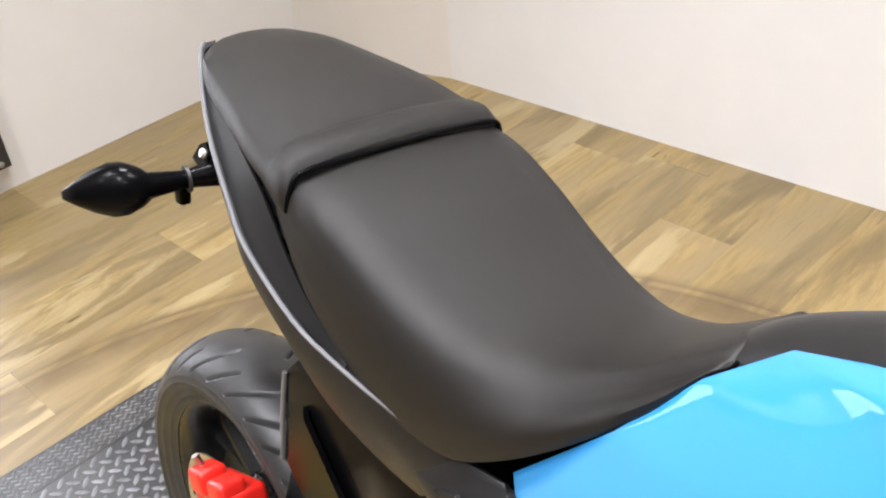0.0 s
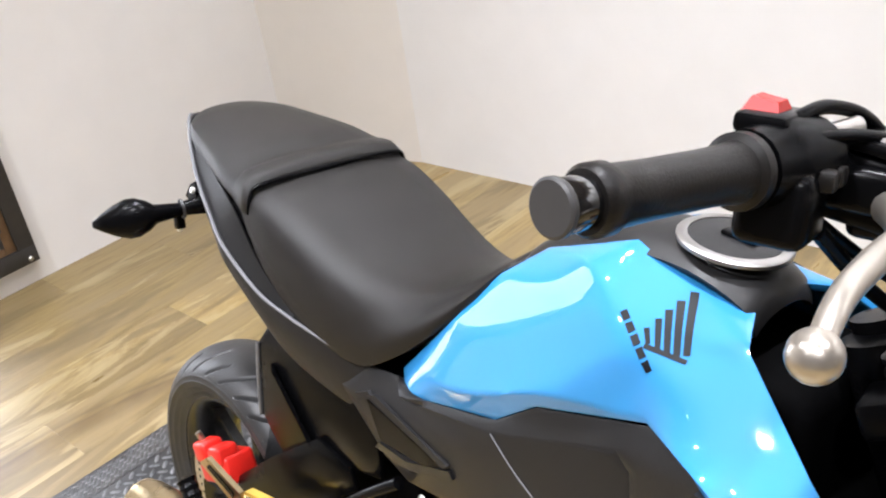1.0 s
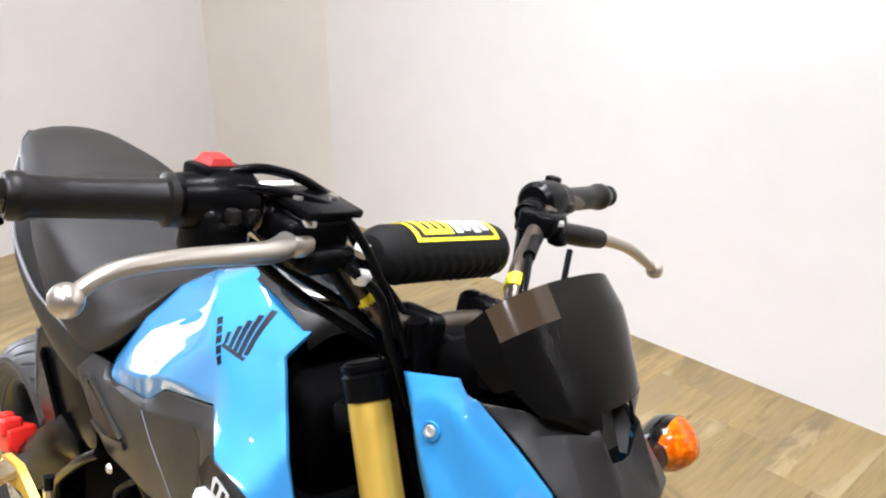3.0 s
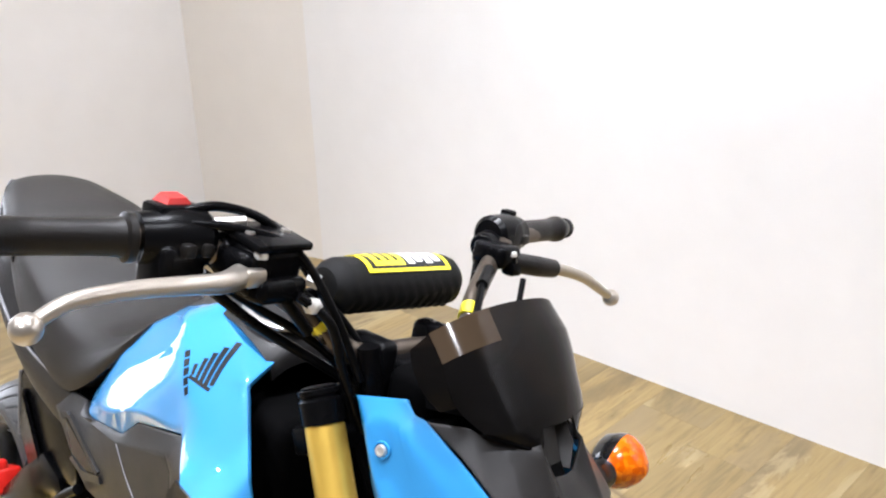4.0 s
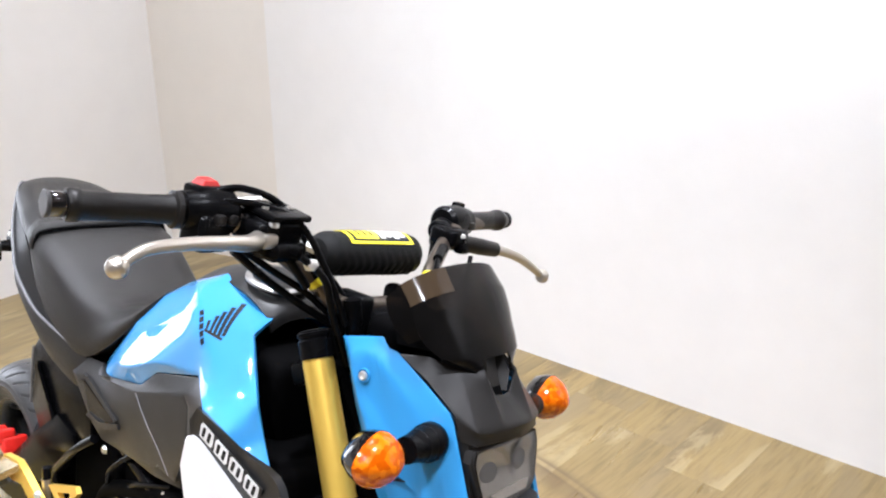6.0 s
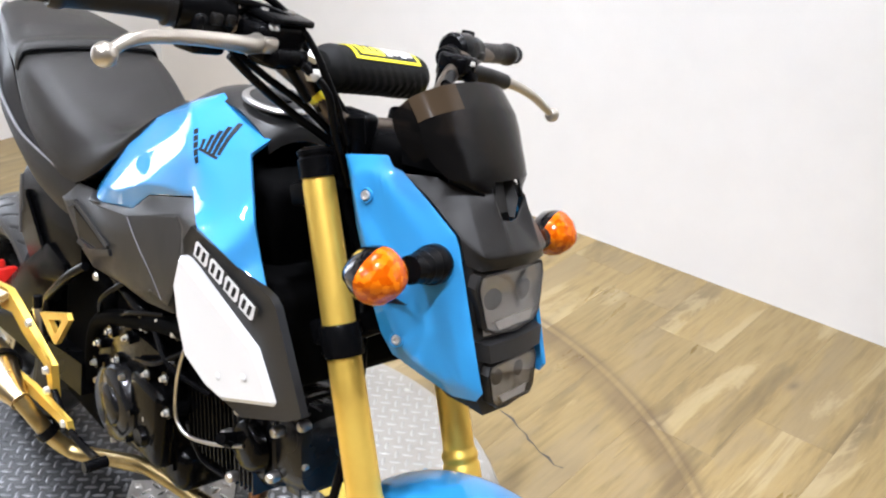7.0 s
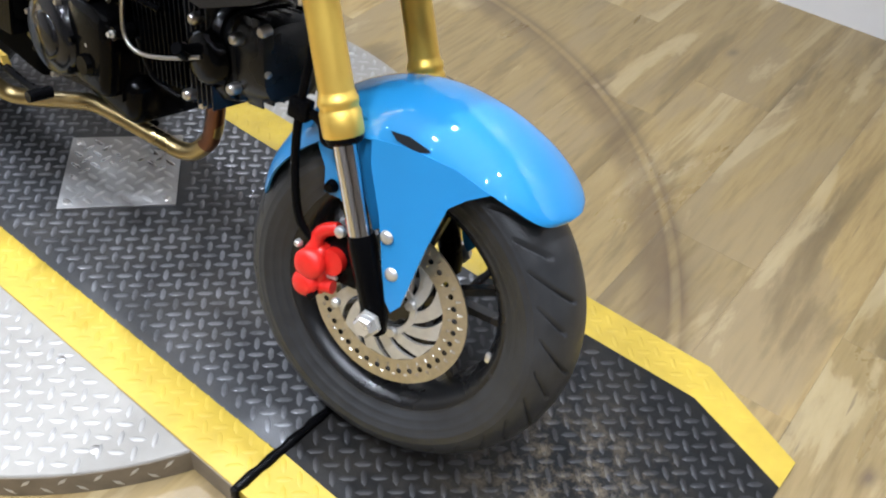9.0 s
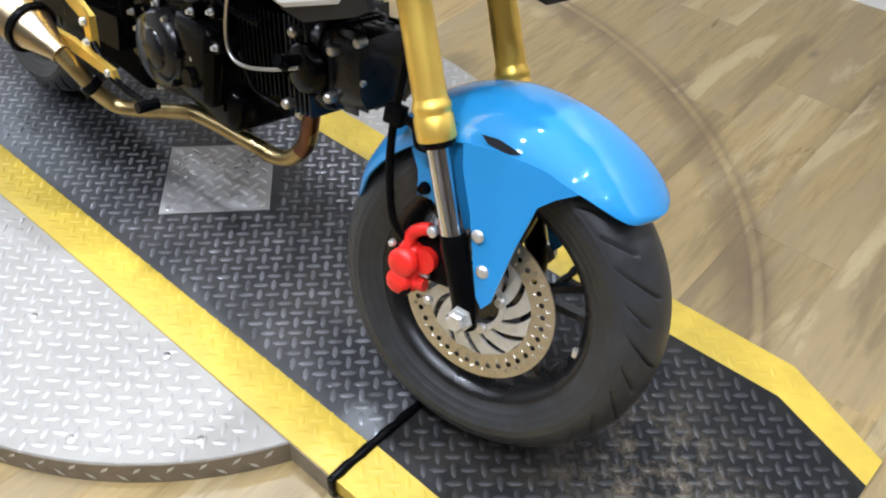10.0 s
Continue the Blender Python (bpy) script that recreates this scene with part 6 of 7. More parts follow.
TF = (("b1", "b1b", "k1", "n1"), ("b1b", "b2", "k2", "k1"), ("b2", "b3", "k3", "k2"), ("b3", "b4", "k3"), ("k1", "k2", "m1", "n1"), ("k2", "k3", "cm", "m1"), ("k3", "b4", "cm"), ("n1", "m1", "cu", "n2"), ("m1", "cm", "cu"), ("n2", "cu", "ct", "b10"), ("b10", "ct", "b9"), ("ct", "b9b", "b9"), ("ct", "cu", "b9b"), ("cu", "cm", "b7", "b9b"), ("b9b", "b7", "b8"), ("cm", "b4", "b5", "e1"), ("cm", "e1", "b7"), ("e1", "b5", "b6"))
TS = {("ct", "cu"): 0.8, ("cu", "cm"): 0.85, ("cm", "b4"): 0.85, ("k1", "k2"): 1.0, ("k2", "k3"): 1.0, ("k3", "b4"): 0.9, ("m1", "cm"): 0.8, ("n1", "m1"): 0.6, ("b10", "ct"): 0.6, ("n2", "cu"): 0.2, ("cm", "e1"): 0.2}
tanks = moulded(body, "tank_cover", TK, TF, TS, 0.006, BLUE, "gloss blue tank side cover", corners=True)
top = []
for x, w, z in ((0.548, 0.032, 0.786), (0.572, 0.036, 0.806), (0.60, 0.039, 0.822), (0.65, 0.045, 0.848), (0.70, 0.049, 0.866), (0.76, 0.052, 0.868), (0.80, 0.048, 0.854), (0.815, 0.045, 0.842), (0.820, 0.043, 0.828)):
    crown = 0.004 + 0.010 * max(0.0, 1 - abs(x - 0.62) / 0.11)
    top.append([Vector((x, w * f, z - 0.010 * abs(f) ** 3 + crown * (1 - f * f))) for f in (-1, -0.85, -0.6, -0.3, 0, 0.3, 0.6, 0.85, 1)])
cols = [spline([r[i] for r in top], 3) for i in range(9)]
body("tank_top", shell([[c[k] for c in cols] for k in range(len(cols[0]))], 0.006), TANKTOP, "black tank centre cover", 60)
cap = empty("fuel_cap", BODY @ Matrix.Translation((0.768, 0, 0.8695)) @ pose(0, 0, 0, 0, 6, 0), bike)
part("cap_ring", lathe([(0.0385, 0.0), (0.0475, 0.0), (0.0475, 0.003), (0.045, 0.005), (0.0385, 0.005)], "Z", 56, closed=True), CAPRING, cap, "brushed metal filler ring")
part("cap_lid", lathe([(0.0, 0.0055), (0.03, 0.0055), (0.0375, 0.0045), (0.038, 0.0), (0, 0)], "Z", 40), GREY, cap, "dark grey filler lid")
part("key_slot_cover", bevelled(box(-0.012, 0.020, -0.006, 0.006, 0.005, 0.009), 0.002), BLACK, cap)

# emblem shapes on the tank, lying on its curve: plain slanted bars and a plain strip
scene.view_layers[0].update()
graph = bpy.context.evaluated_depsgraph_get()


def draped(ob, quad, thick=0.0005, n=8):
    """A thin sticker with four given corners, laid onto a curved panel."""
    a, b, c, d = (Vector(q) for q in quad)
    rows = []
    for i in range(n + 1):
        row = []
        for j in range(3):
            p = a.lerp(b, i / n).lerp(d.lerp(c, i / n), j / 2)
            hit, place, normal, _ = ob.closest_point_on_mesh(p, depsgraph=graph)
            row.append(place + normal * 0.0007)
        rows.append(row)
    return shell(rows, thick)


EN = Vector((0.15, -0.62, 0.77)).normalized()
BARS = (((0.7719, -0.0566, 0.8442), (0.7975, -0.1000, 0.8143), 0.0072), ((0.7683, -0.0689, 0.8396), (0.7912, -0.1036, 0.8125), 0.0068), ((0.7652, -0.0795, 0.8342), (0.7843, -0.1062, 0.8117), 0.0062), ((0.7627, -0.0887, 0.8289), (0.7766, -0.1075, 0.8121), 0.0054), ((0.7590, -0.0985, 0.8230), (0.7670, -0.1065, 0.8150), 0.0046))
for s, ob in zip((1, -1), tanks):
    em = empty("tank_emblem", BODY, bike)
    flip = lambda p: (p.x, p.y * s, p.z)
    for a, b, w in BARS:
        a, b = Vector(a), Vector(b)
        side = (b - a).normalized().cross(EN) * w / 2
        part("emblem_bar", draped(ob, [flip(a + side), flip(b + side * 0.75), flip(b - side * 0.75), flip(a - side)]), INK, em)
    a, b = Vector((0.7650, -0.1085, 0.8135)), Vector((0.8000, -0.1035, 0.8115))
    side = (b - a).normalized().cross(EN) * 0.0019
    part("emblem_bar", draped(ob, [flip(a + side), flip(b + side), flip(b - side), flip(a - side)]), INK, em)
    a, b = Vector((0.7345, -0.0968, 0.8292)), Vector((0.7790, -0.1180, 0.7980))
    side = (b - a).normalized().cross(EN) * 0.0030
    for k in range(5):
        p, q = a.lerp(b, k / 5 + 0.01), a.lerp(b, (k + 0.80) / 5)
        part("emblem_strip", draped(ob, [flip(p + side), flip(q + side), flip(q - side), flip(p - side)], n=3), INK, em)

# --- side covers ---
SD = dict(a=(0.405, -0.106, 0.645), b=(0.452, -0.100, 0.650), c=(0.478, -0.115, 0.639), d=(0.618, -0.1265, 0.672), g=(0.762, -0.131, 0.728), g2=(0.777, -0.132, 0.716), h=(0.786, -0.135, 0.66), i=(0.756, -0.134, 0.598), j=(0.70, -0.128, 0.592), k=(0.63, -0.122, 0.565), l=(0.56, -0.116, 0.55), m=(0.48, -0.112, 0.535), n=(0.44, -0.112, 0.548), o=(0.37, -0.116, 0.61), p=(0.52, -0.127, 0.61), q=(0.66, -0.130, 0.655))
SF = (("a", "b", "p", "o"), ("b", "c", "d", "p"), ("d", "q", "p"), ("d", "g", "q"), ("g", "g2", "h", "q"), ("h", "i", "q"), ("q", "i", "j", "k"), ("q", "k", "l", "p"), ("p", "l", "m", "n"), ("p", "n", "o"))
moulded(body, "side_cover", SD, SF, {("d", "q"): 0.3, ("q", "k"): 0.3, ("g", "q"): 0.2}, 0.006, GREY, "matt dark grey side cover", corners=True)
# the sloping shoulder between the side cover and the tank cover, widening towards the front
SH = dict(a=(0.462, -0.098, 0.650), b=(0.478, -0.112, 0.6425), c=(0.617, -0.1195, 0.681), d=(0.668, -0.1215, 0.719), e=(0.786, -0.124, 0.758), f=(0.858, -0.150, 0.748), a2=(0.464, -0.104, 0.646), b2=(0.478, -0.1155, 0.6385), c2=(0.618, -0.127, 0.671), g=(0.762, -0.1315, 0.7275), g2=(0.777, -0.1325, 0.7155), h=(0.786, -0.1355, 0.66), h2=(0.838, -0.150, 0.66))
SHF = (("a", "b", "b2", "a2"), ("b", "c", "c2", "b2"), ("c", "d", "g", "c2"), ("d", "e", "g"), ("e", "f", "g2", "g"), ("f", "h2", "h", "g2"))
moulded(body, "cover_shoulder", SH, SHF, {("e", "g"): 0.5, ("f", "g2"): 0.5}, 0.004, GREY, "satin grey shoulder under the tank cover", corners=True)
for s in (1, -1):
    for o in ([(0.397, -0.1172, 0.612), (0.420, -0.1160, 0.6235), (0.428, -0.1158, 0.620), (0.405, -0.1175, 0.606)], [(0.420, -0.1165, 0.618), (0.432, -0.1162, 0.624), (0.560, -0.1255, 0.604), (0.553, -0.1250, 0.597)], [(0.428, -0.1145, 0.556), (0.437, -0.1150, 0.566), (0.488, -0.1205, 0.570), (0.561, -0.1245, 0.598), (0.566, -0.1245, 0.590), (0.492, -0.1190, 0.560)]):
        body("cover_rib", prism([(x, (y - 0.0022) * s, z) for x, y, z in o], (0, 0.006 * s, 0), 0.0015), GREY)
    # black plate between the ribs, standing for the recess's shade
    body("slot_shade", prism([(x, (y - 0.0008) * s, z) for x, y, z in [(0.418, -0.1170, 0.612), (0.548, -0.1250, 0.596), (0.520, -0.1235, 0.582), (0.440, -0.1170, 0.570)]], (0, 0.002 * s, 0)), BLACK)
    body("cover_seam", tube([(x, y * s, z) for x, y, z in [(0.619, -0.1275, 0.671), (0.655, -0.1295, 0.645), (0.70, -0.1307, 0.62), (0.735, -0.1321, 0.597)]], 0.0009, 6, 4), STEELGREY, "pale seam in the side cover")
    body("cover_bolt", lathe([(0.0, 0.004), (0.005, 0.004), (0.007, 0.0), (0, 0)], centre=(0.515, -0.122 * s, 0.535), direction=(0, -s, 0), n=14), STEEL)


hi = [(-0.062, -0.046, 0.829), (-0.05, -0.057, 0.822), (0.0, -0.083, 0.793), (0.05, -0.103, 0.768), (0.107, -0.120, 0.739), (0.15, -0.1305, 0.718), (0.225, -0.1315, 0.682), (0.283, -0.127, 0.668), (0.347, -0.118, 0.656), (0.403, -0.1065, 0.6455)]
dep = (0.02, 0.026, 0.034, 0.040, 0.046, 0.052, 0.064, 0.072, 0.075, 0.07)


def tail():
    rows = []
    for (x, y, z), d in zip(hi, dep):
        rows.append([Vector((x, y + 0.012, z + 0.001)), Vector((x, y, z)), Vector((x, y - 0.001, z - 0.004)), Vector((x + d * 0.1, y - 0.001, z - d * 0.5)), Vector((x + d * 0.3, y + 0.010, z - d))])
    cols = [spline([r[i] for r in rows], 4) for i in range(5)]
    return shell([[c[k] for c in cols] for k in range(len(cols[0]))], 0.003)


both(body, "tail_cover", tail, GREY, "matt dark grey tail cover", 50)
def tail_inner():
    """The sloping inner face between the tail cover's edge and the seat."""
    low = [(-0.058, -0.044, 0.827), (0.0, -0.080, 0.794), (0.05, -0.100, 0.769), (0.107, -0.117, 0.740), (0.15, -0.1275, 0.719), (0.20, -0.129, 0.695), (0.25, -0.1275, 0.676), (0.29, -0.1245, 0.667)]
    top = [(-0.050, -0.036, 0.829), (0.004, -0.074, 0.801), (0.055, -0.089, 0.790), (0.112, -0.104, 0.777), (0.155, -0.112, 0.757), (0.205, -0.119, 0.718), (0.25, -0.122, 0.690), (0.29, -0.121, 0.671)]
    return shell([spline(low, 4), spline(top, 4)], 0.003)


both(body, "tail_inner", tail_inner, GREY, "satin grey inner face of the tail", 50)
# pale bead: the highlight of the lit edge put into the colour
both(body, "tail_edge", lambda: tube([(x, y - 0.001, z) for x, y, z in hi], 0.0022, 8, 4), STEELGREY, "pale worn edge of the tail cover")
body("tail_end", bevelled(skin([[(-0.062, -0.046, 0.80), (-0.062, -0.046, 0.826), (-0.062, 0.046, 0.826), (-0.062, 0.046, 0.80)], [(-0.085, -0.03, 0.79), (-0.08, -0.03, 0.812), (-0.08, 0.03, 0.812), (-0.085, 0.03, 0.79)]]), 0.004), BLACK)

WG = lambda x, z, k=0.0: (x, -0.165 + 0.13 * (x - 0.83) - k, z)


def wing():
    o = [WG(0.853, 0.752), WG(0.838, 0.729), WG(0.83, 0.70, -0.01), WG(0.823, 0.66, -0.015), WG(0.835, 0.62, -0.02), WG(0.86, 0.575, -0.02), WG(0.92, 0.55, -0.01), WG(0.966, 0.553), WG(1.04, 0.586), WG(1.064, 0.603), WG(1.006, 0.711), WG(0.995, 0.72)]
    return prism(o, (0, 0.010, 0), 0.004)


both(body, "radiator_wing", wing, GREY, "dark grey side wing")


def wing_panel():
    o = [WG(0.849, 0.708), WG(0.836, 0.708), WG(0.827, 0.668), WG(0.838, 0.629), WG(0.858, 0.585), WG(0.902, 0.563), WG(0.934, 0.559), WG(1.018, 0.594), WG(1.022, 0.601), WG(0.984, 0.652), WG(0.913, 0.681)]
    return crowned([(x, y - 0.001, z) for x, y, z in o], (0, 0.012, 0), 0.006, 0.004)


both(body, "wing_panel", wing_panel, WHITE, "white plastic panel")
for s in (1, -1):
    badge = empty("wing_badge", BODY, bike)
    a, b = Vector(WG(0.864, 0.731, 0.0015)), Vector(WG(0.978, 0.690, 0.0015))
    u = (b - a).normalized()
    nrm = Vector((0.13, -1, 0)).normalized()
    w = u.cross(nrm) * 0.0115
    f2 = lambda p, k=0.0: Vector(((p + nrm * k).x, (p + nrm * k).y * s, (p + nrm * k).z))
    part("badge_plate", prism([f2(a + w * 0.85), f2(b + w), f2(b - w), f2(a - w * 0.85)], Vector((nrm.x, nrm.y * s, 0)) * 0.0008, 0.0003), GREY, badge)
    for k in range(4):
        p, q = a.lerp(b, k / 4 + 0.02), a.lerp(b, (k + 0.88) / 4)
        v = w.normalized()

        def block(c, du, dw, lift, off=0.0):
            """A slanted plate with cut corners."""
            o = [(-1, -0.6), (-0.75, -1), (1, -1), (1, 0.6), (0.75, 1), (-1, 1)]
            return prism([f2(c + u * ((x + 0.15 * y) * du + off) + v * y * dw, lift) for x, y in o], Vector((nrm.x, nrm.y * s, 0)) * 0.0006)
        c = p.lerp(q, 0.5)
        part("badge_mark", block(c, 0.0130, 0.0098, 0.001), SILVERINK, badge, "silver block on the badge")
        for off in (-0.0055, 0.0055):
            part("badge_core", block(c, 0.0026, 0.0066, 0.0017, off), INK, badge, "black bar on the block")
    for x, z in ((0.928, 0.590), (0.972, 0.610)):
        c = Vector(WG(x, z, 0.006))
        body("panel_clip", lathe([(0.0, 0.0015), (0.004, 0.001), (0.005, 0.0), (0, 0)], centre=(c.x, c.y * s, c.z), direction=(0, -s, 0), n=14), SILVERINK)

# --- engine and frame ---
# added blocks that fill the dark hollows behind tank and wing
body("tank_backing", bevelled(box(0.70, 0.885, -0.075, 0.075, 0.53, 0.80), 0.02, 3), MATTE)
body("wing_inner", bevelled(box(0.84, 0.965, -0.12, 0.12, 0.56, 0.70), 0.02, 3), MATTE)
body("frame_spine", bevelled(skin([[(0.40, -0.04, 0.50), (0.40, 0.04, 0.50), (0.40, 0.04, 0.62), (0.40, -0.04, 0.62)], [(0.86, -0.035, 0.70), (0.86, 0.035, 0.70), (0.86, 0.035, 0.80), (0.86, -0.035, 0.80)]]), 0.012, 3), BLACK)
body("head_tube", tube([(0.985, 0, 0.64), (0.895, 0, 0.835)], 0.03, 24, 1), BLACK)
for s in (-1, 1):
    body("frame_tube", tube([(0.90, s * 0.04, 0.68), (0.78, s * 0.075, 0.56), (0.62, s * 0.085, 0.50), (0.45, s * 0.085, 0.42), (0.42, s * 0.08, 0.30)], 0.014, 14), MATTE)
    body("frame_tube", tube([(0.62, s * 0.085, 0.50), (0.40, s * 0.085, 0.56), (0.20, s * 0.08, 0.66), (0.0, s * 0.05, 0.76)], 0.012, 14), BLACK)

both(body, "frame_cover", lambda: crowned([(0.584, -0.110, 0.547), (0.592, -0.110, 0.577), (0.626, -0.112, 0.592), (0.744, -0.118, 0.603), (0.745, -0.118, 0.578), (0.66, -0.114, 0.556)], (0, 0.02, 0), 0.008, 0.003), GREY, "dark grey cover over the frame tube")
eng = empty("engine", BODY, bike)
part("crankcase", bevelled(skin([[(0.44, -0.085, 0.275), (0.44, 0.085, 0.275), (0.43, 0.085, 0.42), (0.43, -0.085, 0.42)], [(0.56, -0.095, 0.262), (0.56, 0.095, 0.262), (0.55, 0.095, 0.47), (0.55, -0.095, 0.47)], [(0.70, -0.08, 0.285), (0.70, 0.08, 0.285), (0.70, 0.08, 0.46), (0.70, -0.08, 0.46)]]), 0.018, 3), ENGINE, eng, "black engine crankcase")
clutch = lathe([(0.0, 0.032), (0.030, 0.032), (0.034, 0.029), (0.036, 0.026), (0.054, 0.024), (0.061, 0.018), (0.066, 0.0), (0, 0)], centre=(0.565, -0.094, 0.338), direction=(0, -1, 0), n=48)
# added blocks that stand for the shaded depth behind the engine
part("frame_backing", bevelled(box(0.40, 0.74, -0.06, 0.06, 0.40, 0.60), 0.02, 3), MATTE, eng)
part("engine_backing", bevelled(box(0.28, 0.46, -0.075, 0.075, 0.20, 0.50), 0.02, 3), MATTE, eng)
part("sump", bevelled(box(0.44, 0.72, -0.075, 0.075, 0.245, 0.32), 0.02, 3), ENGINE, eng)
part("clutch_cover", clutch, CLUTCH, eng, "round glossy dark grey clutch cover")
for k in range(7):
    a = 2 * math.pi * k / 7 + 0.3
    part("cover_bolt", lathe([(0.0, 0.008), (0.004, 0.008), (0.0055, 0.0), (0, 0)], centre=(0.565 + 0.063 * math.cos(a), -0.108, 0.338 + 0.063 * math.sin(a)), direction=(0, -1, 0), n=8), STEEL if k % 2 else ENGINE, eng)
part("case_cover", bevelled(box(0.60, 0.70, -0.108, -0.07, 0.29, 0.42), 0.014, 3), ENGINE, eng)
part("case_plug", lathe([(0.0, 0.010), (0.014, 0.010), (0.018, 0.0), (0, 0)], centre=(0.655, -0.106, 0.33), direction=(0, -1, 0), n=24), ENGINE, eng)
CYL = Matrix.Translation((0.70, 0, 0.40)) @ Matrix.Rotation(radians(-12), 4, "Y")
for k in range(11):
    part("cooling_fin", box(0.012 + k * 0.0112, 0.0155 + k * 0.0112, -0.068, 0.068, -0.062, 0.062, 0.001, CYL), ENGINE, eng)
part("cylinder", bevelled(box(-0.02, 0.145, -0.052, 0.052, -0.048, 0.048, 0, CYL), 0.008), ENGINE, eng)
def head_ring(x, w, h, dz=0.0):
    """A squarish round section across the cylinder's axis."""
    out = []
    for k in range(32):
        a = 2 * math.pi * k / 32
        c, s = math.cos(a), math.sin(a)
        q = (abs(c) ** 4 + abs(s) ** 4) ** -0.25
        out.append(CYL @ Vector((x, w * c * q, h * s * q + dz)))
    return out


part("cylinder_head", skin([head_ring(0.136, 0.066, 0.062), head_ring(0.140, 0.070, 0.066), head_ring(0.200, 0.070, 0.066), head_ring(0.206, 0.066, 0.062)]), HEADGREY, eng, "dark grey cylinder head")
part("head_cover", skin([head_ring(0.200, 0.060, 0.058), head_ring(0.222, 0.061, 0.060), head_ring(0.225, 0.057, 0.056), head_ring(0.258, 0.055, 0.054), head_ring(0.272, 0.050, 0.049), head_ring(0.278, 0.036, 0.036)]), HEADGREY, eng, "rounded dark grey head cover")
part("cam_cover", lathe([(0.0, 0.016), (0.026, 0.016), (0.032, 0.013), (0.036, 0.008), (0.04, 0.0), (0, 0)], centre=CYL @ Vector((0.185, -0.068, 0.0)), direction=(0, -1, 0), n=32), ENGINE, eng, "round black cam cover")
for k in range(6):
    part("cover_rib", box(0.228, 0.259, -0.045 + k * 0.017, -0.042 + k * 0.017, -0.057, 0.057, 0.001, CYL), HEADGREY, eng)
for k in range(5):
    part("head_fin", box(0.146 + k * 0.011, 0.149 + k * 0.011, -0.074, 0.074, -0.07, 0.066, 0.001, CYL), HEADGREY, eng)
for x, y, z in ((0.175, -0.070, 0.048), (0.146, -0.070, -0.058), (0.136, -0.070, 0.0), (0.235, -0.054, 0.032), (0.225, -0.056, -0.034), (0.266, -0.034, 0.044), (0.268, -0.034, -0.008)):
    p = CYL @ Vector((x, y, z))
    part("head_bolt", lathe([(0.0, 0.016), (0.005, 0.0155), (0.0075, 0.013), (0.0082, 0.009), (0.0082, 0.0), (0, 0)], centre=p, direction=(0, -1, 0), n=10), STEEL, eng)
for x, z in ((0.519, 0.439), (0.654, 0.519), (0.701, 0.52), (0.694, 0.474), (0.698, 0.45), (0.547, 0.404), (0.608, 0.486), (0.645, 0.43), (0.655, 0.36), (0.48, 0.40), (0.47, 0.36), (0.575, 0.455), (0.625, 0.50), (0.71, 0.40)):
    y = -0.100 if z < 0.46 else -0.088
    part("case_bolt", lathe([(0.0, 0.008), (0.0036, 0.008), (0.004, 0.003), (0.0055, 0.0025), (0.0055, 0.0), (0, 0)], centre=(x, y, z), direction=(0.1, -1, 0.05), n=8), BOLT, eng)
    part("bolt_boss", lathe([(0.0, 0.0), (0.010, 0.0), (0.012, -0.03), (0, -0.03)], centre=(x, y, z), direction=(0, -1, 0), n=14), ENGINE, eng)
for a, b, c in (((0.52, -0.085, 0.46), (0.58, -0.10, 0.50), (0.66, -0.085, 0.53)), ((0.46, -0.09, 0.44), (0.50, -0.105, 0.49), (0.56, -0.10, 0.54)), ((0.60, -0.095, 0.43), (0.67, -0.10, 0.46), (0.72, -0.08, 0.50)), ((0.64, -0.09, 0.50), (0.70, -0.095, 0.47), (0.78, -0.075, 0.46))):
    part("wire", tube([a, b, c], 0.0045, 8), BLACK, eng)
part("starter_motor", lathe([(0.0, -0.05), (0.026, -0.05), (0.028, -0.045), (0.028, 0.05), (0, 0.05)], centre=(0.62, 0.0, 0.475), direction=(0, 1, 0), n=24), ENGINE, eng)
part("throttle_body", tube([(0.66, 0.0, 0.56), (0.74, 0, 0.52), (0.80, 0, 0.48)], 0.026, 18), BLACK, eng)
part("oil_line", tube([(0.770, -0.095, 0.56), (0.764, -0.11, 0.53), (0.755, -0.113, 0.478), (0.759, -0.113, 0.426), (0.785, -0.11, 0.41), (0.833, -0.10, 0.421), (0.885, -0.085, 0.443)], 0.0027, 10), STEEL, eng, "grey metal hose")
part("sensor_wire", tube([(0.785, -0.11, 0.43), (0.79, -0.10, 0.395), (0.80, -0.09, 0.37), (0.83, -0.075, 0.358)], 0.0035, 8), BLACK, eng)
part("plug_cap", lathe([(0.0, 0.05), (0.008, 0.05), (0.011, 0.03), (0.011, 0.0), (0, 0)], centre=(0.855, -0.066, 0.425), direction=(0.2, -0.8, 0.5), n=16), BLACK, eng)

exh = empty("exhaust", BODY, bike)
pipe = [(0.815, -0.002, 0.34), (0.812, 0.0, 0.30), (0.806, 0.0, 0.262), (0.783, -0.008, 0.226), (0.755, -0.018, 0.215), (0.72, -0.033, 0.222), (0.625, -0.07, 0.238), (0.58, -0.085, 0.228), (0.515, -0.10, 0.203), (0.46, -0.128, 0.192), (0.442, -0.155, 0.217), (0.425, -0.178, 0.252), (0.405, -0.196, 0.282)]
part("header_pipe", tube(pipe, 0.0135, 20), PIPE, exh, "heat-tinted brown exhaust header")
part("header_bend", tube([(0.815, -0.002, 0.338), (0.812, 0.0, 0.30), (0.806, 0.0, 0.262), (0.797, -0.003, 0.243)], 0.0139, 20), HOTPIPE, exh, "dark scorched header bend")
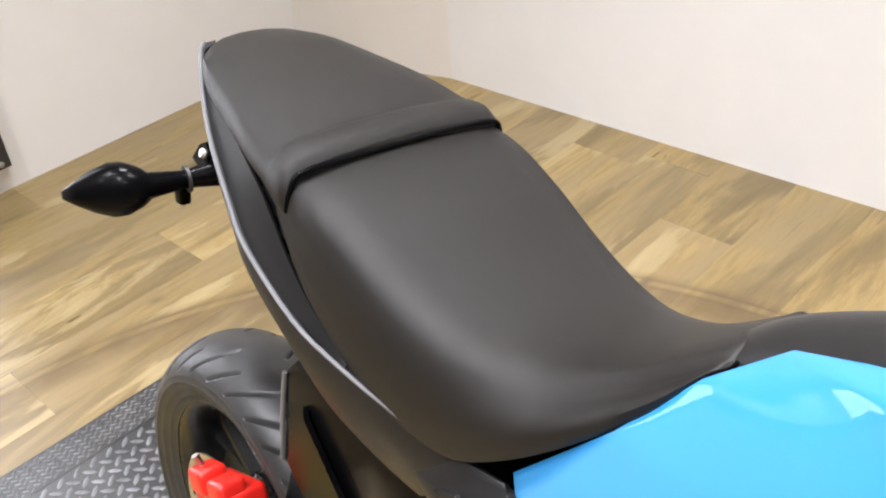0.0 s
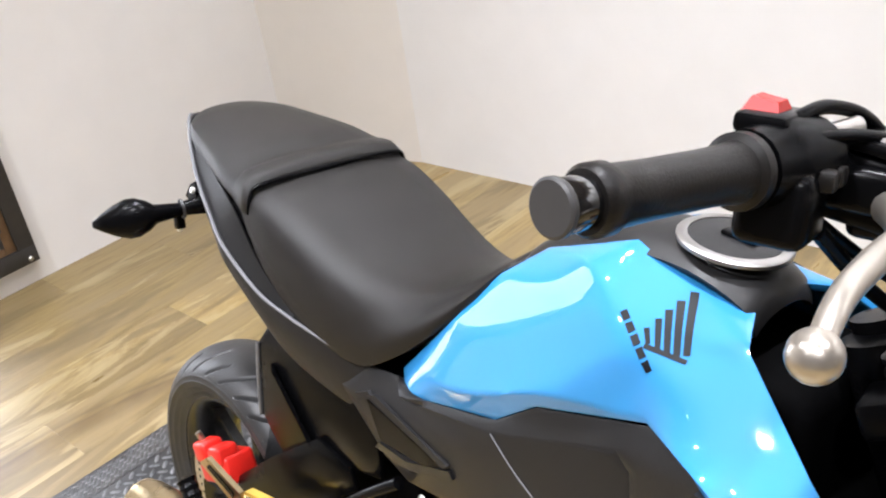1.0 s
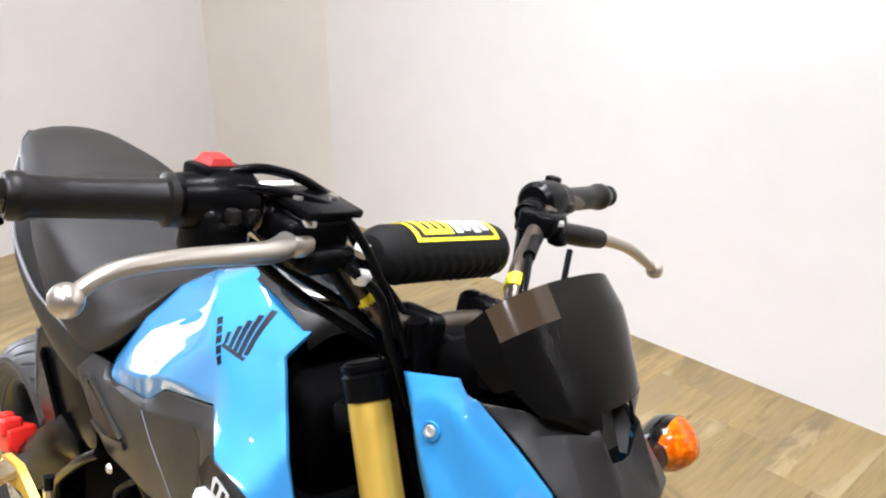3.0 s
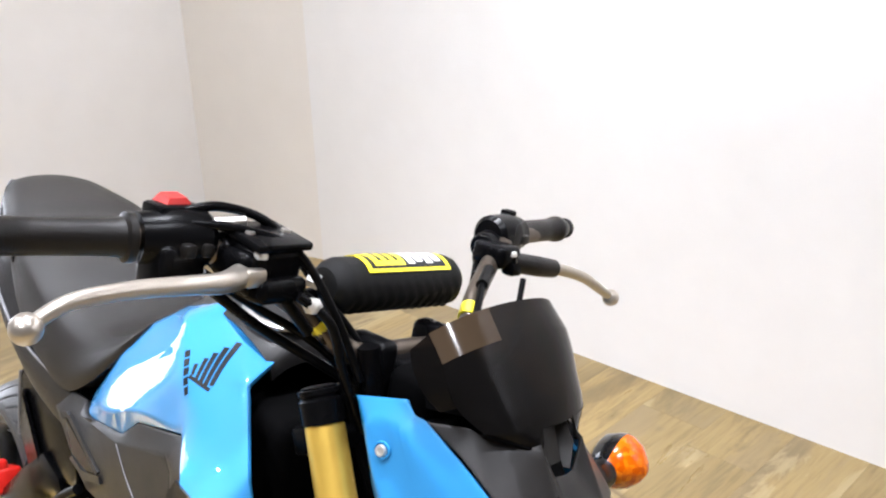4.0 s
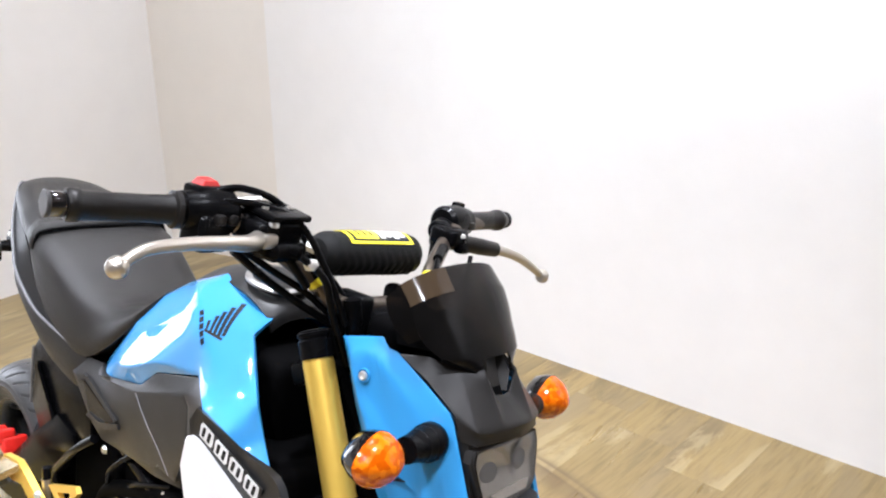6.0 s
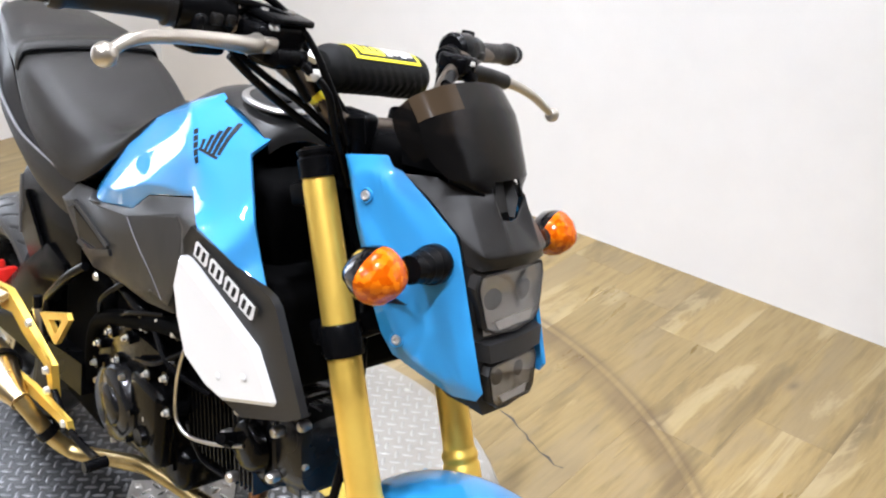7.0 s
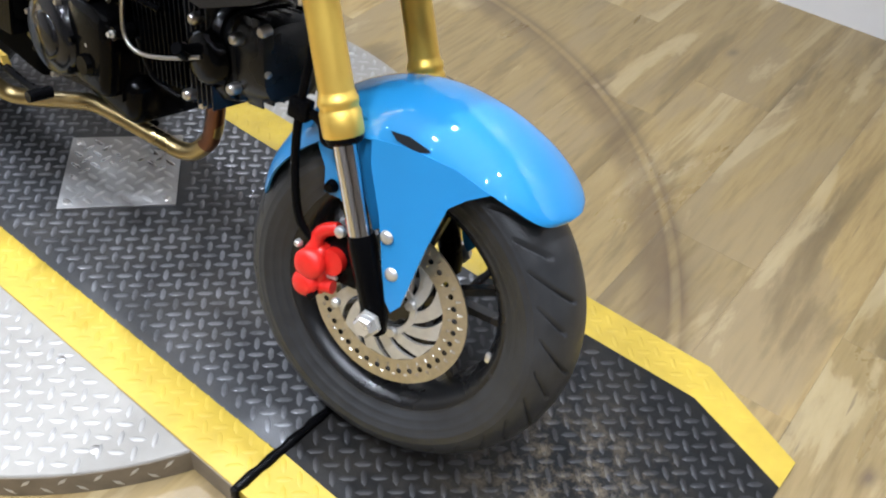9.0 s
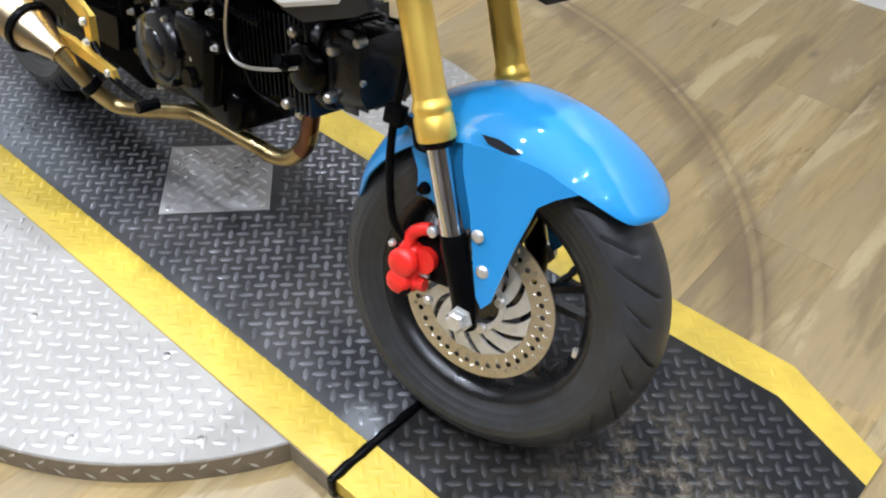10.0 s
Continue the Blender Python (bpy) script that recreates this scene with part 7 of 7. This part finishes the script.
part("header_flange", bevelled(box(0.785, 0.842, -0.03, 0.03, 0.335, 0.345), 0.003), STEEL, exh)
for y in (-0.024, 0.024):
    part("flange_nut", lathe([(0.0, 0.0), (0.006, 0.0), (0.006, -0.016), (0, -0.016)], centre=(0.813, y, 0.335), direction=(0, 0, 1), n=6), BOLT, exh)
part("pipe_clamp", lathe([(0.0, -0.008), (0.018, -0.008), (0.018, 0.008), (0, 0.008)], centre=(0.436, -0.163, 0.228), direction=(-0.4, -0.6, 0.8), n=20), BLACK, exh)
sil_a, sil_b = Vector((0.408, -0.194, 0.278)), Vector((0.066, -0.250, 0.356))
sd = (sil_b - sil_a).normalized()
L = (sil_b - sil_a).length
part("silencer_cone", lathe([(0.0, 0.0), (0.0165, 0.0), (0.0175, 0.012), (0.030, 0.055), (0.040, 0.085), (0.0, 0.085)], centre=sil_a, direction=sd, n=36), CHAMP, exh, "champagne gold silencer cone")
part("silencer", lathe([(0.0, 0.083), (0.041, 0.083), (0.043, 0.088), (0.043, L - 0.075), (0.041, L - 0.06), (0.032, L - 0.012), (0.027, L), (0.022, L), (0.022, L - 0.05), (0.0, L - 0.05)], centre=sil_a, direction=sd, n=40), CHAMP, exh, "champagne gold silencer")
for f in (0.09, 0.62):
    part("silencer_band", lathe([(0.040, -0.006), (0.0445, -0.006), (0.0445, 0.006), (0.040, 0.006)], centre=sil_a + sd * (L * f + 0.05), direction=sd, n=40, closed=True), BLACK if f < 0.5 else CHAMP, exh)

# --- rear end ---
rows = []
for i in range(10):
    row = []
    for j in range(15):
        f = -1 + 2 * j / 14
        a0, a1 = 74 - 30 * abs(f) ** 1.3, 14
        a = radians(a0 + (a1 - a0) * i / 9)
        r = 0.252 - 0.03 * abs(f) ** 4
        row.append(RW + Vector((r * math.cos(a), 0.096 * f + 0.012, r * math.sin(a))))
    rows.append(row)
body("rear_mudguard", shell(rows, 0.004), BLACK, "black rear mudguard over the tyre", 60)
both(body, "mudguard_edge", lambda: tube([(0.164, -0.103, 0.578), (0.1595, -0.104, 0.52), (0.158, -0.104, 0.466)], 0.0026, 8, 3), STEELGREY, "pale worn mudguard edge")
both(body, "mudguard_side", lambda: crowned([(0.163, -0.101, 0.578), (0.158, -0.102, 0.466), (0.21, -0.102, 0.42), (0.30, -0.104, 0.47), (0.42, -0.104, 0.50), (0.41, -0.104, 0.60), (0.30, -0.102, 0.64), (0.19, -0.1, 0.61)], (0, 0.01, 0), 0.015, 0.004), BLACK, "faceted black mudguard side")
both(body, "mudguard_fin", lambda: prism([(0.205, -0.104, 0.565), (0.215, -0.110, 0.56), (0.31, -0.112, 0.475), (0.295, -0.104, 0.462)], (0, -0.006, 0.0), 0.002), BLACK)
both(body, "swingarm_guard", lambda: crowned([(0.062, -0.112, 0.262), (0.095, -0.114, 0.337), (0.20, -0.116, 0.425), (0.31, -0.116, 0.507), (0.37, -0.113, 0.494), (0.378, -0.110, 0.464), (0.29, -0.114, 0.392), (0.20, -0.114, 0.315)], (0, 0.008, 0), 0.018, 0.005), BLACK, "faceted black swingarm guard")
for s in (-1, 1):
    body("swingarm", bevelled(skin([[(-0.03, s * 0.10 - 0.012, 0.222), (-0.03, s * 0.10 + 0.012, 0.222), (-0.03, s * 0.10 + 0.012, 0.262), (-0.03, s * 0.10 - 0.012, 0.262)], [(0.42, s * 0.085 - 0.016, 0.27), (0.42, s * 0.085 + 0.016, 0.27), (0.42, s * 0.085 + 0.016, 0.33), (0.42, s * 0.085 - 0.016, 0.33)]]), 0.006), BLACK)
    body("axle_nut", lathe([(0.0, 0), (0.014, 0), (0.014, 0.012), (0.0, 0.014)], centre=(-0.012, s * 0.113 - 0.01, 0.229), direction=(0, s, 0), n=6), STEEL, "steel rear axle nut", 20)
body("shock_spring", tube([(0.30 + 0.024 * math.cos(k * 0.9) + 0.006 * k * 0.25, 0.024 * math.sin(k * 0.9), 0.36 + 0.0042 * k) for k in range(50)], 0.0045, 8, 2), BLACK, "black rear shock spring")
rc = empty("rear_caliper", BODY @ Matrix.Translation((0.045, -0.098, 0.325)) @ pose(0, 0, 0, 0, -24, 0), bike)
part("caliper_body", bevelled(box(-0.05, 0.045, -0.03, 0.02, -0.022, 0.022), 0.007, 3), RED, rc, "red anodised rear caliper")
part("caliper_lug", bevelled(box(-0.042, -0.005, -0.036, 0.0, 0.012, 0.044), 0.007, 3), RED, rc)
part("caliper_lug", bevelled(box(0.005, 0.042, -0.036, 0.0, 0.008, 0.038), 0.007, 3), RED, rc)
part("bleed_bolt", lathe([(0.0, 0.0), (0.005, 0.0), (0.005, 0.016), (0, 0.016)], centre=(-0.03, -0.02, 0.042), direction=(0, -0.3, 1), n=8), STEEL, rc)

# --- gold footpeg plate and pedal ---
rs = empty("footpeg_plate", BODY, bike)


def gold(name, o, depth, label="", mat=None):
    part(name, prism(o, depth, 0.003), mat or GOLD, rs, label)


gold("heel_fork", [(0.096, -0.172, 0.388), (0.120, -0.172, 0.408), (0.212, -0.176, 0.402), (0.222, -0.176, 0.385), (0.200, -0.176, 0.372)], (0, 0.007, 0), "gold heel guard", CHAMP)
part("fork_slot", prism([(0.118, -0.1722, 0.392), (0.126, -0.1722, 0.400), (0.196, -0.1762, 0.394), (0.194, -0.1762, 0.386)], (0, -0.0012, 0)), BLACK, rs)
gold("peg_bracket", [(0.212, -0.168, 0.400), (0.282, -0.166, 0.414), (0.262, -0.19, 0.392), (0.205, -0.222, 0.345), (0.165, -0.222, 0.348)], (0, 0, -0.012), "folded gold peg bracket", CHAMP)
gold("upper_arm", [(0.205, -0.170, 0.380), (0.215, -0.170, 0.404), (0.275, -0.168, 0.417), (0.312, -0.166, 0.404), (0.350, -0.163, 0.386), (0.43, -0.155, 0.345), (0.436, -0.153, 0.285), (0.418, -0.153, 0.28), (0.408, -0.155, 0.33), (0.335, -0.164, 0.360), (0.29, -0.166, 0.380), (0.25, -0.168, 0.370)], (0, 0.012, 0), "gold footpeg arm")
gold("lower_arm", [(0.27, -0.185, 0.275), (0.285, -0.185, 0.292), (0.40, -0.175, 0.30), (0.505, -0.16, 0.285), (0.512, -0.158, 0.268), (0.40, -0.175, 0.278)], (0, 0.01, 0), "gold exhaust hanger")
tri_o, tri_i = [(0.389, -0.15, 0.424), (0.494, -0.15, 0.47), (0.502, -0.15, 0.462), (0.456, -0.15, 0.398), (0.446, -0.15, 0.395)], [(0.425, -0.15, 0.428), (0.472, -0.15, 0.449), (0.475, -0.15, 0.446), (0.455, -0.15, 0.418), (0.450, -0.15, 0.416)]
tri_rows = [[Vector(p) for p in tri_o], [Vector(p) + Vector((0, -0.008, 0)) for p in tri_o], [Vector(p) + Vector((0, -0.008, 0)) for p in tri_i], [Vector(p) for p in tri_i]]
part("pedal_plate", bevelled(skin(tri_rows + [tri_rows[0]], caps=False), 0.001), GOLD, rs, "gold triangular bracket")
peg = lathe([(0.0, 0.0)] + [(0.0135 if k % 2 else 0.0112, 0.003 + 0.0058 * k) for k in range(18)] + [(0.0, 0.107)], centre=(0.204, -0.214, 0.326), direction=(-0.085, 0.004, 0.085), n=18)
part("foot_peg", peg, BLACK, rs, "ribbed black foot peg", smooth=25)
part("brake_pedal", tube([(0.43, -0.15, 0.30), (0.50, -0.155, 0.27), (0.58, -0.15, 0.265), (0.63, -0.155, 0.285)], 0.006, 10), BLACK, rs)
part("pedal_tip", lathe([(0.0, 0.0), (0.009, 0.0), (0.009, 0.035), (0, 0.035)], centre=(0.63, -0.15, 0.285), direction=(0, -1, 0), n=14), BLACK, rs)
part("guard_tube", tube([(0.475, -0.122, 0.535), (0.43, -0.13, 0.50), (0.37, -0.132, 0.445), (0.352, -0.132, 0.42), (0.352, -0.13, 0.36)], 0.0075, 12), BLACK, rs)
part("brake_cylinder", tube([(0.350, -0.138, 0.33), (0.336, -0.14, 0.405)], 0.0095, 14, 1), STEEL, rs)
part("cylinder_cap", tube([(0.336, -0.14, 0.403), (0.333, -0.14, 0.425)], 0.008, 12, 1), BLACK, rs)
for x, z in ((0.422, 0.335), (0.427, 0.30), (0.495, 0.277), (0.35, 0.386)):
    part("plate_bolt", lathe([(0.0, 0.007), (0.006, 0.007), (0.008, 0.0), (0, 0)], centre=(x, -0.158, z), direction=(0, -1, 0), n=8), BOLT, rs)

# --- side stand and rear signals ---
body("side_stand", tube([(0.45, 0.09, 0.25), (0.42, 0.15, 0.06), (0.415, 0.165, 0.032)], 0.009, 12, 1), BLACK)
for s in (-1, 1):
    sig = empty("turn_signal", BODY, bike)
    part("stem", tube([(0.03, s * 0.03, 0.725), (0.02, s * 0.08, 0.726), (0.012, s * 0.115, 0.724), (0.005, s * 0.155, 0.724)], [0.016, 0.014, 0.009, 0.014], 16), BLACK, sig)
    rings = []
    for f, a, b in ((0.0, 0.010, 0.012), (0.12, 0.017, 0.020), (0.3, 0.023, 0.0265), (0.45, 0.0235, 0.027), (0.65, 0.019, 0.021), (0.85, 0.011, 0.012), (1.0, 0.003, 0.004)):
        c = Vector((0.008 - 0.05 * f, s * (0.148 + 0.068 * f), 0.724 - 0.012 * f))
        rings.append([c + Vector((a * math.cos(t), 0.25 * a * math.cos(t) * s, b * math.sin(t))) for t in (2 * math.pi * k / 20 for k in range(20))])
    part("housing", skin(rings), BLACK, sig, "black signal housing", smooth=60)
    part("stem_clamp", bevelled(box(-0.008, 0.006, min(s * 0.106, s * 0.119), max(s * 0.106, s * 0.119), 0.692, 0.722), 0.003), BLACK, sig, "small black clamp under the stem")
    part("clamp_screw", lathe([(0.0, 0.004), (0.003, 0.004), (0.004, 0.0), (0, 0)], centre=(-0.002, s * 0.1125, 0.692), direction=(-0.3, s * 0.3, -1), n=10), BOLT, sig)
    part("stem_ring", lathe([(0.0100, -0.0015), (0.0135, -0.0015), (0.0135, 0.0015), (0.0100, 0.0015)], centre=(0.0125, s * 0.113, 0.7242), direction=(-0.18, s, -0.05), n=24, closed=True), CAPGREY, sig, "worn grey ring round the stem")
    part("stem_bracket", prism([(-0.016, s * 0.092, 0.731), (0.004, s * 0.092, 0.722), (0.020, s * 0.092, 0.748), (0.014, s * 0.092, 0.758), (0.002, s * 0.092, 0.752)], (0, -s * 0.008, 0), 0.0015), BLACK, sig, "black sheet bracket of the signal")
    part("bracket_bolt", lathe([(0.0, 0.004), (0.0042, 0.004), (0.0055, 0.0), (0, 0)], centre=(0.010, s * 0.092, 0.745), direction=(-0.2, s, 0.3), n=10), BOLT, sig)
body("plate_bracket", bevelled(box(-0.03, 0.05, -0.05, 0.05, 0.70, 0.75), 0.008), BLACK)
body("bracket_bolt", lathe([(0.0, 0.008), (0.006, 0.008), (0.008, 0.0), (0, 0)], centre=(0.012, -0.075, 0.755), direction=(-0.2, -0.8, 0.5), n=10), BOLT)
